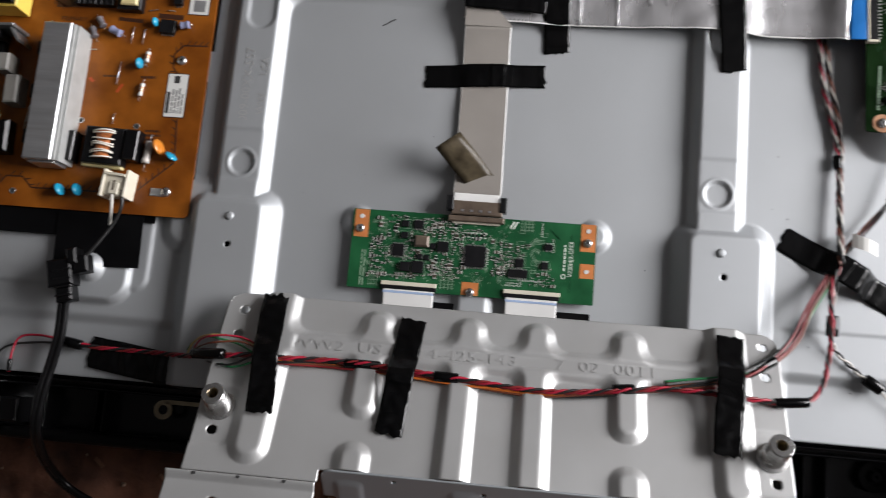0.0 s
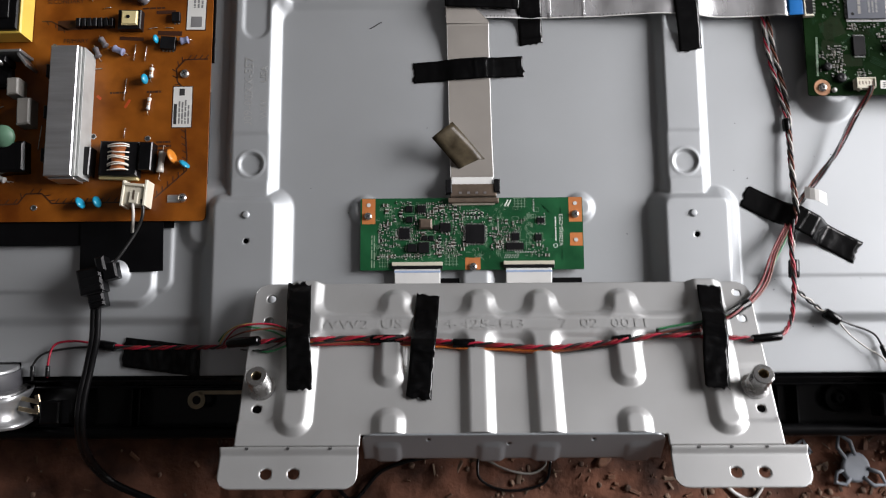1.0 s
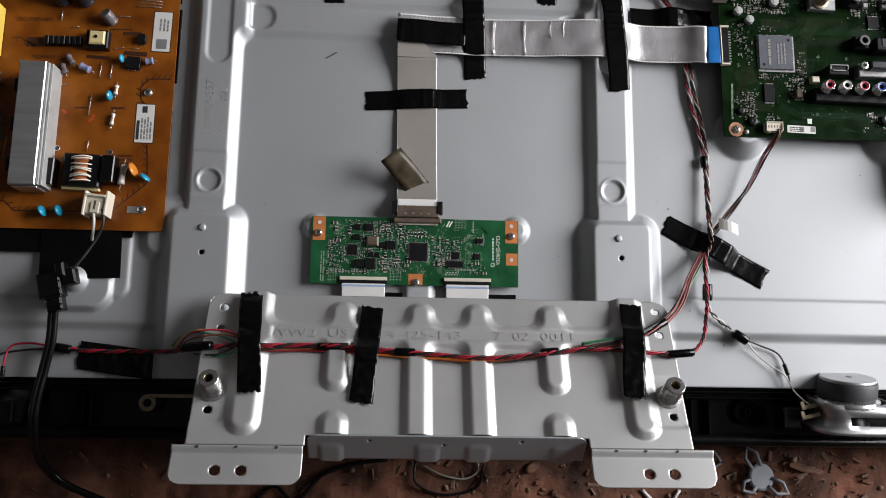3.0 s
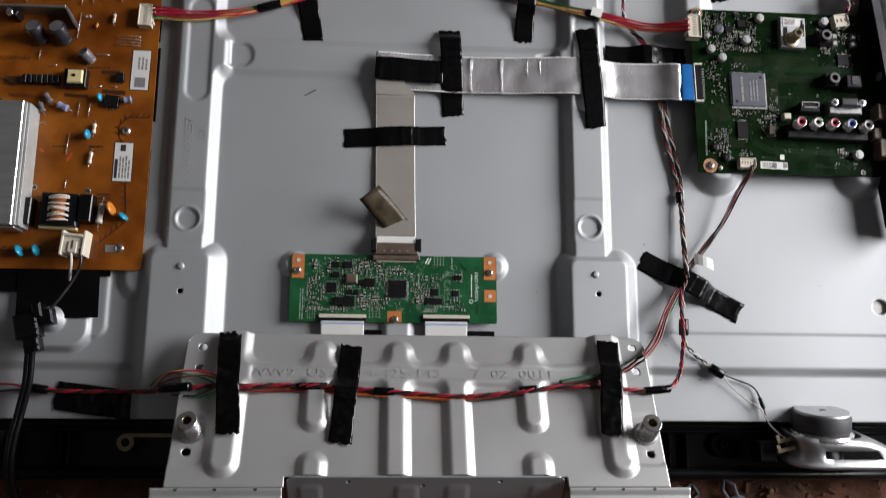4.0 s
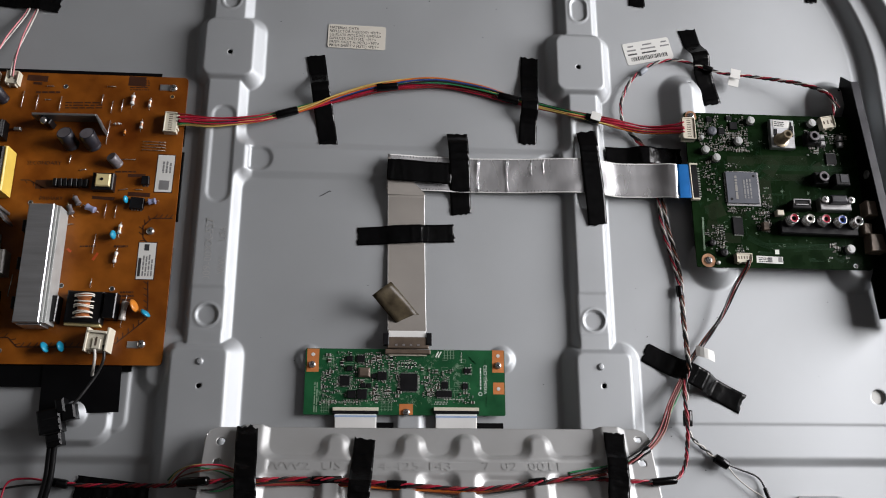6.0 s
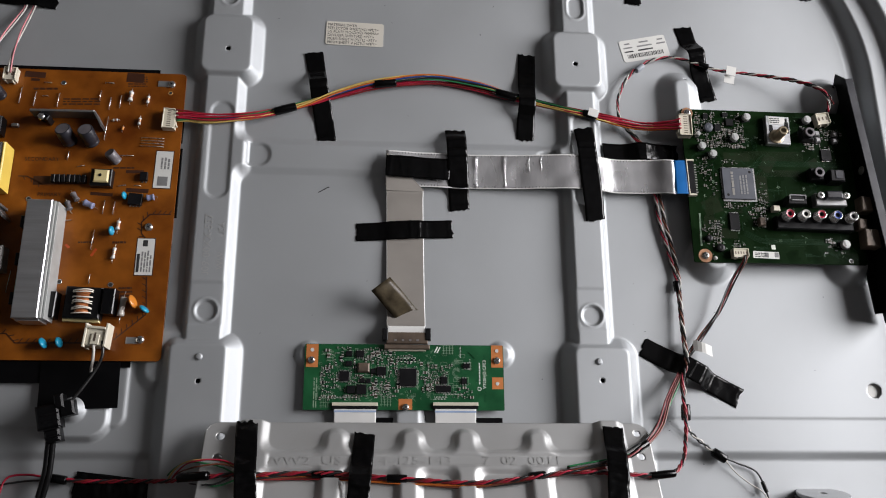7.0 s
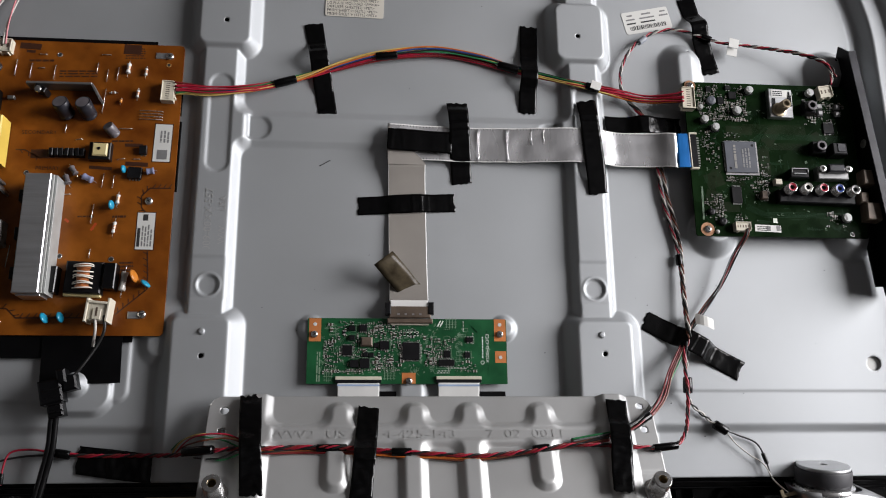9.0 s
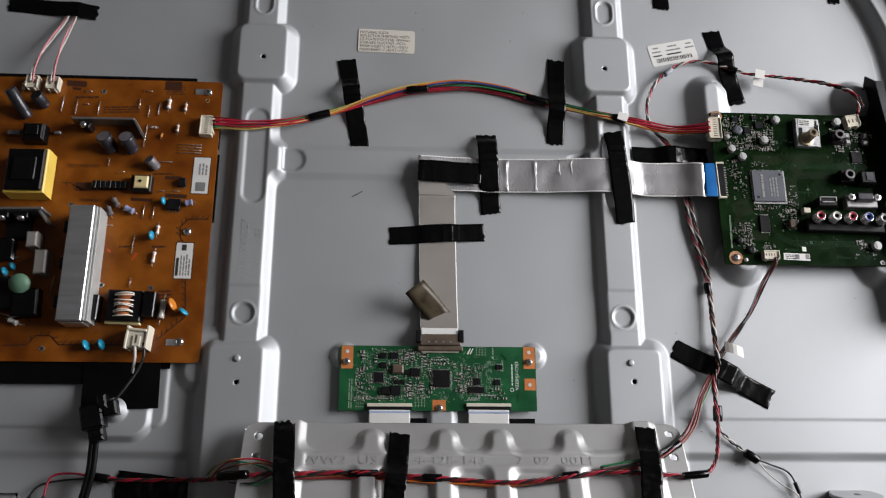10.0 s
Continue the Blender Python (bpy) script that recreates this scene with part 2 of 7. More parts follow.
def bundle(parent, pts, colours, r=0.0007, spread=0.0018, turns=10.0, flat=0.6, start=0.0, flare=0.0):
    """Wires laid together along a line, turning slowly round each other."""
    line = spline(pts, 0.0022)
    n = len(colours)
    rnd = random.Random(n * 7 + len(pts))
    length = sum((b - a).length for a, b in zip(line, line[1:]))
    for k, c in enumerate(colours):
        ph, ro = 6.283185 * k / n + start, spread * (1.0 if n <= 3 or k % 3 else 0.45)
        run, got, jit = [], 0.0, rnd.uniform(0, 6)
        for i, p in enumerate(line):
            d = (line[min(i + 1, len(line) - 1)] - line[max(i - 1, 0)]).normalized()
            got += (line[i] - line[i - 1]).length if i else 0
            side = d.cross(Vector((0, 0, 1))).normalized()
            up = side.cross(d)
            a = ph + 6.283185 * turns * got / length + 0.3 * math.sin(got * 60 + jit)
            fan = 1 + flare * (math.exp(-got / 0.012) + math.exp(-(length - got) / 0.012))
            run.append(p + side * math.cos(a) * ro * fan + up * math.sin(a) * ro * flat)
        bm = bmesh.new()
        tube(bm, run, r, 6)
        part("wire", bm, WIRE[c], parent, c.replace("dark", "dark ") + " insulated wire")


def band(parent, p, d, length, r, name="tape_band", mat=None, seg=12):
    """A short sleeve of tape round a bundle, in the middle p along d."""
    bm = bmesh.new()
    d = Vector(d).normalized()
    lathe(bm, Vector(p) - d * length / 2, d, [(0, 0), (r * 0.9, 0), (r, 0.0008), (r * 1.04, length * 0.5), (r, length - 0.0008), (r * 0.9, length), (0, length)], seg)
    return part(name, bm, mat or M["tape"], parent, "", True)


def tape(label, a, b, width, z=P, zs=None, mat=None, name="tape_strip", wob=0.0003, ragged=0.0012, thick=0.0003, slope=None, group="strips of black tape", skew=0.0):
    """A strip of tape from a to b; zs gives heights along it; slope gives the height of a slanting sheet."""
    rnd = random.Random(int(1e4 * (a[0] + 2 * a[1] + 3 * b[0])) & 0xffff)
    a, b = Vector((a[0], a[1])), Vector((b[0], b[1]))
    d = (b - a)
    L = d.length
    d.normalize()
    s = Vector((-d.y, d.x))
    nu, nv = max(8, int(L / 0.0013)), 8
    folds = []
    if zs:
        at = max(range(len(zs)), key=lambda k: zs[k]) / (len(zs) - 1) * L
        folds = [(at - 0.0036, rnd.uniform(-1, 1), 0.0006), (at + 0.0042, rnd.uniform(-1, 1), 0.0007), (at + rnd.uniform(0.010, 0.016), rnd.uniform(-2, 2), 0.0004), (L - 0.004, rnd.uniform(-1, 1), 0.0005)]
    bm = bmesh.new()
    ends = [[ragged * rnd.uniform(-1, 1) for _ in range(nv + 1)] for _ in range(2)]
    g = {}
    for i in range(nu + 1):
        t = i / nu
        for j in range(nv + 1):
            w = (j / nv - 0.5) * width * (1 + 0.02 * math.sin(9 * t + a.x * 50))
            e = ends[0][j] * max(0, 1 - t * 8) + ends[1][j] * max(0, 1 - (1 - t) * 8)
            p = a + d * (t * L + e + skew * (j / nv - 0.5)) + s * w
            if zs:
                q = t * (len(zs) - 1)
                k = min(int(q), len(zs) - 2)
                f = q - k
                f = f * f * (3 - 2 * f)
                h = zs[k] * (1 - f) + zs[k + 1] * f
            else:
                h = z
            if slope:
                h += slope(p.x, p.y)
            for c_, lean, tall in folds:
                h += tall * math.exp(-((t * L - c_ - lean * 0.0022 * (j / nv - 0.5) - 0.0005 * math.sin(j * 1.7 + c_ * 900)) / 0.0010) ** 2)
            h += wob * (noise.noise(Vector((p.x * 180, p.y * 180, a.x * 9))) + 1.0)
            g[i, j] = bm.verts.new((p.x, p.y, h))
    for i in range(nu):
        for j in range(nv):
            bm.faces.new((g[i, j], g[i + 1, j], g[i + 1, j + 1], g[i, j + 1])).smooth = True
    if (bm.faces and sum((f.calc_area() * (f.normal_update() or f.normal.z) for f in bm.faces)) < 0):
        bmesh.ops.reverse_faces(bm, faces=bm.faces)
    ob = solo(name, bm, mat or M["tape"], label, "tape", group)
    md = ob.modifiers.new("thickness", "SOLIDIFY")
    md.thickness, md.offset = thick, 1.0
    return ob


def lettering(name, text, size, mat, parent, m, depth=0.0001, label=""):
    """Flat letters in Blender's own font, turned into a mesh."""
    cu = bpy.data.curves.new(name, "FONT")
    cu.body, cu.size, cu.extrude, cu.resolution_u = text, size, depth, 2
    tmp = bpy.data.objects.new("tmp", cu)
    scene.collection.objects.link(tmp)
    bpy.context.view_layer.update()
    me = bpy.data.meshes.new_from_object(tmp.evaluated_get(bpy.context.evaluated_depsgraph_get()))
    bpy.data.objects.remove(tmp)
    bpy.data.curves.remove(cu)
    me.materials.clear()
    me.materials.append(mat)
    ob = new(name, me)
    me.transform(m)
    if parent is not None:
        ob.parent = parent
        me.transform(Matrix.Translation(-parent.location))
    if label:
        ob["label"] = label
    return ob


# ---------------- the shed ----------------
def slab(name, c, s, mat, label, category):
    bm = bmesh.new()
    box(bm, c, s)
    return solo(name, bm, mat, label, category, kind="structure")


R = 2.0
bm = bmesh.new()
for c, s in (((-R - 0.1, 0.4, 1.25), (0.2, 4.4, 2.5)),):
    box(bm, c, s)
solo("wall_west", bm, M["wall"], "plain rough plastered wall of the shed", "wall", kind="structure")
slab("wall_north", ((WIN_X - 1.8) / 2, 2.5, 1.25), (WIN_X + 2.2, 0.2, 2.5), M["wall"], "plain rough plastered wall of the shed", "wall")
slab("wall_south", ((WIN_X - 1.8) / 2, -1.9, 1.25), (WIN_X + 2.2, 0.2, 2.5), M["wall"], "plain rough plastered wall of the shed", "wall")
bm = bmesh.new()
y0, y1, z0, z1 = WIN_Y - WIN_R - 0.02, WIN_Y + WIN_R + 0.02, WIN_Z - WIN_R - 0.02, WIN_Z + WIN_R + 0.02
for lo_y, hi_y, lo_z, hi_z in ((-1.8, y0, 0, 2.5), (y1, 2.4, 0, 2.5), (y0, y1, 0, z0), (y0, y1, z1, 2.5)):
    box(bm, (WIN_X + 0.1, (lo_y + hi_y) / 2, (lo_z + hi_z) / 2), (0.2, hi_y - lo_y, hi_z - lo_z))
solo("wall_east", bm, M["wall"], "plastered wall with an open window", "wall", kind="structure")
slab("ceiling", ((WIN_X - 1.8) / 2, 0.3, 2.55), (WIN_X + 2.6, 4.8, 0.1), M["ceiling"], "plain pale board ceiling", "ceiling")


def soil_height(x, y):
    v = Vector((x, y, 0))
    return -0.012 + 0.010 * noise.noise(v * 7) + 0.006 * noise.noise(v * 28) + 0.0028 * noise.noise(v * 90) + 0.0016 * noise.noise(v * 210)


def ground():
    verts, faces = [], []
    xs = [-60, -12, -4, -2.2, -1.2, -0.7] + [-0.5 + 0.0045 * i for i in range(232)] + [0.7, 1.2, 2.2, 4, 12, 60]
    ys = [-60, -12, -4, -2.0, -1.0, -0.6, -0.45] + [-0.34 + 0.0045 * i for i in range(58)] + [0.0, 0.5, 1.2, 2.6, 6, 12, 60]
    for y in ys:
        for x in xs:
            verts.append((x, y, soil_height(x, y) if abs(x) < 0.6 and -0.4 < y < 0 else -0.012))
    w = len(xs)
    for j in range(len(ys) - 1):
        for i in range(w - 1):
            faces.append((j * w + i, j * w + i + 1, (j + 1) * w + i + 1, (j + 1) * w + i))
    me = bpy.data.meshes.new("ground")
    me.from_pydata(verts, [], faces)
    for p in me.polygons:
        p.use_smooth = True
    me.materials.append(M["soil"])
    tagged(new("ground", me), "trodden red-brown soil floor with crumbs and chips", "ground", kind="structure")


ground()


# ---------------- pressed sheet metal ----------------
def ease(t):
    t = np.clip(t, 0, 1)
    return t * t * (3 - 2 * t)


def press(t, k=0.20):
    """A flank that is straight in the middle and rounded at its foot and its brow."""
    t = np.clip(t, 0, 1)
    m = 1 / (1 - k)
    return np.where(t < k, m * t * t / (2 * k), np.where(t < 1 - k, m * (t - k / 2), 1 - m * (1 - t) ** 2 / (2 * k)))


def plan_box(X, Y, x0, x1, y0, y1, r):
    """Signed distance from the outline of a rounded rectangle."""
    cx, cy, hx, hy = (x0 + x1) / 2, (y0 + y1) / 2, (x1 - x0) / 2 - r, (y1 - y0) / 2 - r
    qx, qy = np.abs(X - cx) - hx, np.abs(Y - cy) - hy
    return np.hypot(np.maximum(qx, 0), np.maximum(qy, 0)) + np.minimum(np.maximum(qx, qy), 0) - r


def blend(a, b, k):
    """Joins two outlines with a fillet."""
    h = np.clip(0.5 + 0.5 * (b - a) / k, 0, 1)
    return b * (1 - h) + a * h - k * h * (1 - h)


def raised(X, Y, x0, x1, y0, y1, r, h, slope):
    """A pressed pad with rounded corners and sloping flanks; the outline is that of its foot."""
    return h * press(-plan_box(X, Y, x0, x1, y0, y1, r) / slope)


def dome(X, Y, cx, cy, r, h, slope):
    return h * press((r - np.hypot(X - cx, Y - cy)) / slope)


def plate_height(X, Y):
    Z = np.zeros_like(X)
    top = np.maximum
    # two upright ribs, filleted into a low cross band, and their pads
    cross = plan_box(X, Y, -0.175, 0.172, 0.1760, 0.2150, 0.002)
    for x0, x1, sl in ((-0.2010, -0.1555, 0.0088), (0.1495, 0.1925, 0.0086)):
        rib = plan_box(X, Y, x0, x1, -0.05, 0.60, 0.006)
        near = np.maximum(x0 - X, X - x1)
        high = 0.0095 - 0.0069 * ease(near / 0.009)
        Z = top(Z, high * press(-blend(rib, cross, 0.013) / sl))
    Z = top(Z, 0.0026 * press(-cross / 0.0120))
    Z = top(Z, raised(X, Y, -0.2105, -0.1410, 0.266, 0.3485, 0.019, 0.0145, 0.0125))
    Z = top(Z, raised(X, Y, 0.1345, 0.2030, 0.263, 0.3445, 0.019, 0.0145, 0.0120))
    Z = top(Z, raised(X, Y, -0.2185, -0.1425, -0.14, 0.026, 0.019, 0.0145, 0.0155))
    Z = top(Z, raised(X, Y, 0.1390, 0.2145, -0.14, 0.025, 0.019, 0.0145, 0.0145))
    Z = top(Z, raised(X, Y, -0.236, -0.18, -0.03, 0.034, 0.02, 0.006, 0.012))
    # pocket sunk where band and rib meet
    for xa, xb, xc in ((-0.1885, -0.1645, -0.1285), (0.1595, 0.1835, 0.1235)):
        Z = Z - 0.0015 * raised(X, Y, xa, xb, 0.1480, 0.2480, 0.0115, 1.0, 0.0035)
        sunk = raised(X, Y, min(xb, xc), max(xa, xc), 0.1835, 0.2095, 0.0125, 1.0, 0.0040) * (Z < 0.0062)
        Z = Z * (1 - sunk) + np.minimum(Z, 0.0008) * sunk
        # the stamped length of the rib stands a little proud of the length below it
        Z = Z - 0.0005 * ease((0.0705 - Y) / 0.004) * ease((Y - 0.028) / 0.004) * ease((Z - 0.0075) / 0.001)
    # round marks pressed into the ribs
    for cx in (-0.1775, 0.171):
        d = np.hypot(X - cx, Y - 0.043)
        Z = Z - 0.0016 * ease((0.0100 - d) / 0.002) + 0.0007 * ease(1 - np.abs(d - 0.0105) / 0.0016)
        d = np.hypot(X - cx, np.maximum(np.abs(Y - 0.3665) - 0.005, 0))
        Z = Z - 0.0016 * ease((0.0085 - d) / 0.002) + 0.0007 * ease(1 - np.abs(d - 0.009) / 0.0016)
    # bosses under the boards
    for cx, cy, r, h in ((0.292, 0.1005, 0.026, 0.0140), (0.428, 0.0985, 0.026, 0.0140), (0.430, 0.274, 0.026, 0.0150)):
        Z = top(Z, dome(X, Y, cx, cy, r, h, 0.017))
    Z = top(Z, raised(X, Y, 0.2510, 0.2990, 0.225, 0.302, 0.0235, 0.0140, 0.0185))
    for cx, cy in ((-0.0865, 0.006), (0.0865, 0.007)):
        Z = top(Z, dome(X, Y, cx, cy, 0.0130, 0.0046, 0.0065))
    Z = top(Z, raised(X, Y, -0.014, 0.019, -0.12, -0.030, 0.014, 0.0046, 0.008))
    # oval pad with a knob beside the cord
    Z = top(Z, raised(X, Y, -0.312, -0.249, -0.072, -0.005, 0.020, 0.0060, 0.006))
    Z = top(Z, dome(X, Y, -0.282, -0.044, 0.0165, 0.0155, 0.013))
    Z = top(Z, raised(X, Y, -0.60, -0.238, -0.0605, 0.20, 0.012, 0.0020, 0.004))
    # rims; the right one bends inwards towards the far edge
    bend = 2.37 * np.maximum(Y - 0.30, 0) ** 2
    Z = top(Z, 0.013 * ease((X + bend - 0.469) / 0.010) + 0.012 * ease((X + bend - 0.494) / 0.012))
    Z = top(Z, 0.013 * ease((-X - 0.469) / 0.010))
    Z = Z - 0.0007 * ease((X + bend - 0.458) / 0.002) * ease((0.468 - X - bend) / 0.004)
    # long shallow steps near the lower edge
    side = ease((np.abs(X - 0.003) - 0.212) / 0.012)
    Z = Z - 0.0008 * side * (X > 0) * ease((-0.0475 - Y) / 0.0025)
    Z = Z - 0.0042 * side * ease((-0.0775 - Y) / 0.009)
    Z = Z + 0.00025 * np.sin(X * 31 + 1.0) * np.sin(Y * 27)
    return Z


def sheet(name, x0, x1, y0, y1, step, height, holes, mat, place, parent, thick, corners=(), cut=None):
    """A pressed sheet on a fine grid, with round holes cut through it and rounded corners."""
    nx, ny = int(round((x1 - x0) / step)) + 1, int(round((y1 - y0) / step)) + 1
    X, Y = np.meshgrid(np.linspace(x0, x1, nx), np.linspace(y0, y1, ny))
    X, Y = X.ravel().copy(), Y.ravel().copy()
    i = np.arange(nx * ny).reshape(ny, nx)
    q = np.c_[i[:-1, :-1].ravel(), i[:-1, 1:].ravel(), i[1:, 1:].ravel(), i[1:, :-1].ravel()]
    if cut:
        for x0_, x1_, y0_, y1_ in cut:
            mx, my = X[q].mean(axis=1), Y[q].mean(axis=1)
            q = q[~((mx > x0_) & (mx < x1_) & (my > y0_) & (my < y1_))]
    for cx, cy, r in holes:
        q = q[np.hypot(X[q].mean(axis=1) - cx, Y[q].mean(axis=1) - cy) > r]
        d = np.hypot(X - cx, Y - cy)
        k = np.where(d < r + 0.55 * step, r / np.maximum(d, 1e-9), 1)
        X, Y = cx + (X - cx) * k, cy + (Y - cy) * k
    for cx, cy, r, sx, sy in corners:
        dx, dy = (X - cx) * sx, (Y - cy) * sy
        d = np.hypot(dx, dy)
        out = (dx > 0) & (dy > 0) & (d > r)
        k = np.where(out, r / np.maximum(d, 1e-9), 1)
        X, Y = cx + (X - cx) * k, cy + (Y - cy) * k
    Z = height(X, Y)
    co = np.array([place(a, b, c) for a, b, c in zip(X, Y, Z)]) if place else np.c_[X, Y, Z + P]
    used = np.unique(q)
    back = np.full(nx * ny, -1)
    back[used] = np.arange(len(used))
    me = bpy.data.meshes.new(name)
    me.from_pydata(co[used].tolist(), [], back[q].tolist())
    for p in me.polygons:
        p.use_smooth = True
    me.materials.append(mat)
    ob = new(name, me)
    ob.parent = parent
    if thick:
        md = ob.modifiers.new("thickness", "SOLIDIFY")
        md.thickness, md.offset = thick, -1
    return ob


def cup(parent, x, y, z, r, depth=0.006, name="hole_liner", mat="black"):
    bm = bmesh.new()
    lathe(bm, (x, y, z), (0, 0, -1), [(r * 1.25, 0.0011), (r * 1.25, depth), (0, depth)], 14)
    part(name, bm, M[mat], parent)


chassis = thing("television_chassis", "grey steel rear chassis of an opened television lying face down", "television")
HOLES = [(-0.1785, -0.0205, 0.0021), (0.1757, -0.0175, 0.0021), (-0.1745, 0.3010, 0.0022), (0.1668, 0.2985, 0.0022),
         (0.4371, -0.0232, 0.0066), (0.2805, 0.2890, 0.0015), (0.4335, 0.2830, 0.0017)]
sheet("back_plate", -0.505, 0.520, -0.125, 0.470, 0.00125, plate_height, HOLES, M["steel"], None, chassis, 0.0009, (), [(0.3515, 0.3905, -1, -0.1125), (-0.4015, -0.3585, -1, -0.1140)])
for hx, hy, hr in HOLES:
    cup(chassis, hx, hy, P + float(plate_height(np.array([hx]), np.array([hy]))[0]) - 0.001, hr, 0.0016 if hr > 0.005 else 0.006, mat="paper" if hr > 0.005 else "black")
for hx, hy in ((-0.179, 0.0005), (0.1735, -0.0005)):
    bm = bmesh.new()
    lathe(bm, (hx, hy, P + 0.0140), (0, 0, 1), [(0.0034, 0), (0.0030, 0.0013), (0.0018, 0.0022), (0, 0.0024)], 14)
    part("rivet", bm, M["steel"], chassis)

# black plastic front frame under and below the plate
bm = bmesh.new()
box(bm, (0.008, 0.1800, 0.021), (1.03, 0.572, 0.054), 0, 0.004)
part("panel_body", bm, M["black"], chassis)
bm = bmesh.new()
box(bm, (0.008, -0.1360, 0.004), (1.03, 0.072, 0.020), 0, 0.002)
part("speaker_tray", bm, M["black_gloss"], chassis, "glossy black plastic tray along the lower edge")
bm = bmesh.new()
line = [Vector((x, -0.1700, 0.036)) for x in (-0.507, -0.3, 0.0, 0.3, 0.523)]
tube(bm, line, 0.0048, 12)
part("tray_lip", bm, M["black"], chassis)
bm = bmesh.new()
box(bm, (0.008, -0.1700, 0.014), (1.03, 0.007, 0.044), 0, 0.002)
part("tray_wall", bm, M["black"], chassis)
for y, z in ((-0.1285, 0.044), (-0.1335, 0.038)):
    bm = bmesh.new()
    box(bm, (0.008, y, z - 0.012), (1.03, 0.0022, 0.024), 0, 0.0008)
    part("rail", bm, M["black_gloss"], chassis)
bm = bmesh.new()
lathe(bm, (0.297, -0.1455, 0.014), (0, 0, 1), [(0.0115, 0), (0.0110, 0.010), (0.0070, 0.0105), (0.0062, 0.004), (0.0040, 0.004), (0.0034, 0.013), (0.0016, 0.013), (0.0016, 0.004), (0, 0.004)], 20)
part("screw_boss", bm, M["black"], chassis)
for i, x in enumerate((-0.278, -0.271, -0.318, 0.246, 0.262)):
    bm = bmesh.new()
    box(bm, (x, -0.152, 0.020), (0.0016, 0.034, 0.016 + 0.003 * (i % 2)), 0, 0.0005)
    part("stiffener", bm, M["black_gloss"], chassis)
bm = bmesh.new()
lathe(bm, (-0.224, -0.1445, 0.030), (0, 0, 1), [(0.0036, 0), (0.0036, 0.0012), (0.0072, 0.0012), (0.0072, 0), (0.0036, 0)], 18)
box(bm, (-0.2005, -0.1385, 0.0306), (0.045, 0.003, 0.0012))
part("mount_tab", bm, M["brass"], chassis, "dull yellow metal mounting tab")

# ---------------- slanting stand bracket ----------------
BS = 0.47
BN = math.hypot(1, BS)


def slope_z(x, y):
    return 0.0865 + BS * (-0.069 - y)


def on_bracket(u, v, h):
    """From the bracket's own sheet (u across, v down along it, h proud of it) to the place."""
    return (u, -0.069 - v / BN + h * BS / BN, 0.0865 + v * BS / BN + h / BN)


def bracket_height(U, V):
    Z = np.zeros_like(U)
    top = np.maximum
    d = plan_box(U, V, -0.132, 0.182, 0.0115, 0.0345, 0.004)
    for cx in (-0.0585, 0.0040, 0.0500, 0.1105):
        d = blend(d, plan_box(U, V, cx - 0.0125, cx + 0.0125, -0.0085, 0.028, 0.0115), 0.012)
    for cx, end in ((-0.0610, 0.0735), (0.0012, 0.15), (0.0490, 0.15), (0.1088, 0.0735)):
        d = blend(d, plan_box(U, V, cx - 0.0125, cx + 0.0125, 0.020, end, 0.0115), 0.010)
    for cx in (-0.1268, 0.1738):
        d = blend(d, plan_box(U, V, cx - 0.0138, cx + 0.0138, -0.03, 0.1095, 0.0130), 0.012)
    Z = top(Z, 0.0046 * press(-d / 0.0076))
    for cx in (-0.0608, 0.1090):
        Z = top(Z, raised(U, V, cx - 0.0125, cx + 0.0125, 0.087, 0.14, 0.0115, 0.0042, 0.0080))
    # the stamped band lies a little lower than the ridges
    Z = Z - 0.0016 * ease((V - 0.0165) / 0.003) * ease((0.0300 - V) / 0.003) * ease((U + 0.115) / 0.004) * ease((0.160 - U) / 0.004)
    # lowered ear round each post
    for s, cx in ((1, -0.153), (-1, 0.198)):
        Z = Z - 0.0012 * raised(U, V, cx - 0.020, cx + 0.014, 0.055, 0.100, 0.008, 1.0, 0.003)
    return Z


bracket = thing("stand_bracket", "bare zinc-plated steel stand bracket with pressed ridges and two threaded posts", "bracket")
BH = [(-0.1529, -0.0003, 0.0035), (-0.1529, 0.0189, 0.0035), (0.1981, -0.0035, 0.0028), (0.1980, 0.0184, 0.0030), (-0.1538, 0.0880, 0.0032), (0.1980, 0.0893, 0.0030)]
sheet("pressed_sheet", -0.1660, 0.2085, -0.0135, 0.1155, 0.0011, bracket_height, BH, M["bracket"], on_bracket, bracket, 0.0012,
      [(-0.1540, -0.0015, 0.012, -1, -1), (0.1965, -0.0015, 0.012, 1, -1)], [(-0.0800, 0.1300, 0.1075, 1)])


def flat_height(U, V):
    return -0.0035 * ease((V - 0.1155) / 0.006) + 0 * U


for nm, x0, x1, hs in (("foot_tab", -0.1755, -0.0810, (-0.1427, -0.1241)), ("foot_tab", 0.1310, 0.2235, (0.1731, 0.1918))):
    sheet(nm, x0, x1, 0.1156, 0.1440, 0.0011, flat_height, [(h, 0.1338, 0.0039) for h in hs], M["bracket"], on_bracket, bracket, 0.0012,
          [(x0 + 0.010, 0.134, 0.010, -1, 1), (x1 - 0.010, 0.134, 0.010, 1, 1)])


def lip_place(u, v, h):
    """The middle lip is folded back down from the lower edge."""
    x, y, z = on_bracket(u, 0.1080, 0.0042)
    return (x, y - 0.62 * v + h * 0.75, z - 0.79 * v + h * 0.5)


def lip_height(U, V):
    Z = np.zeros_like(U)
    for cx in (-0.062, 0.010, 0.048, 0.112):
        Z = np.maximum(Z, raised(U, V, cx - 0.010, cx + 0.010, 0.008, 0.04, 0.006, 0.003, 0.004))
    return -Z


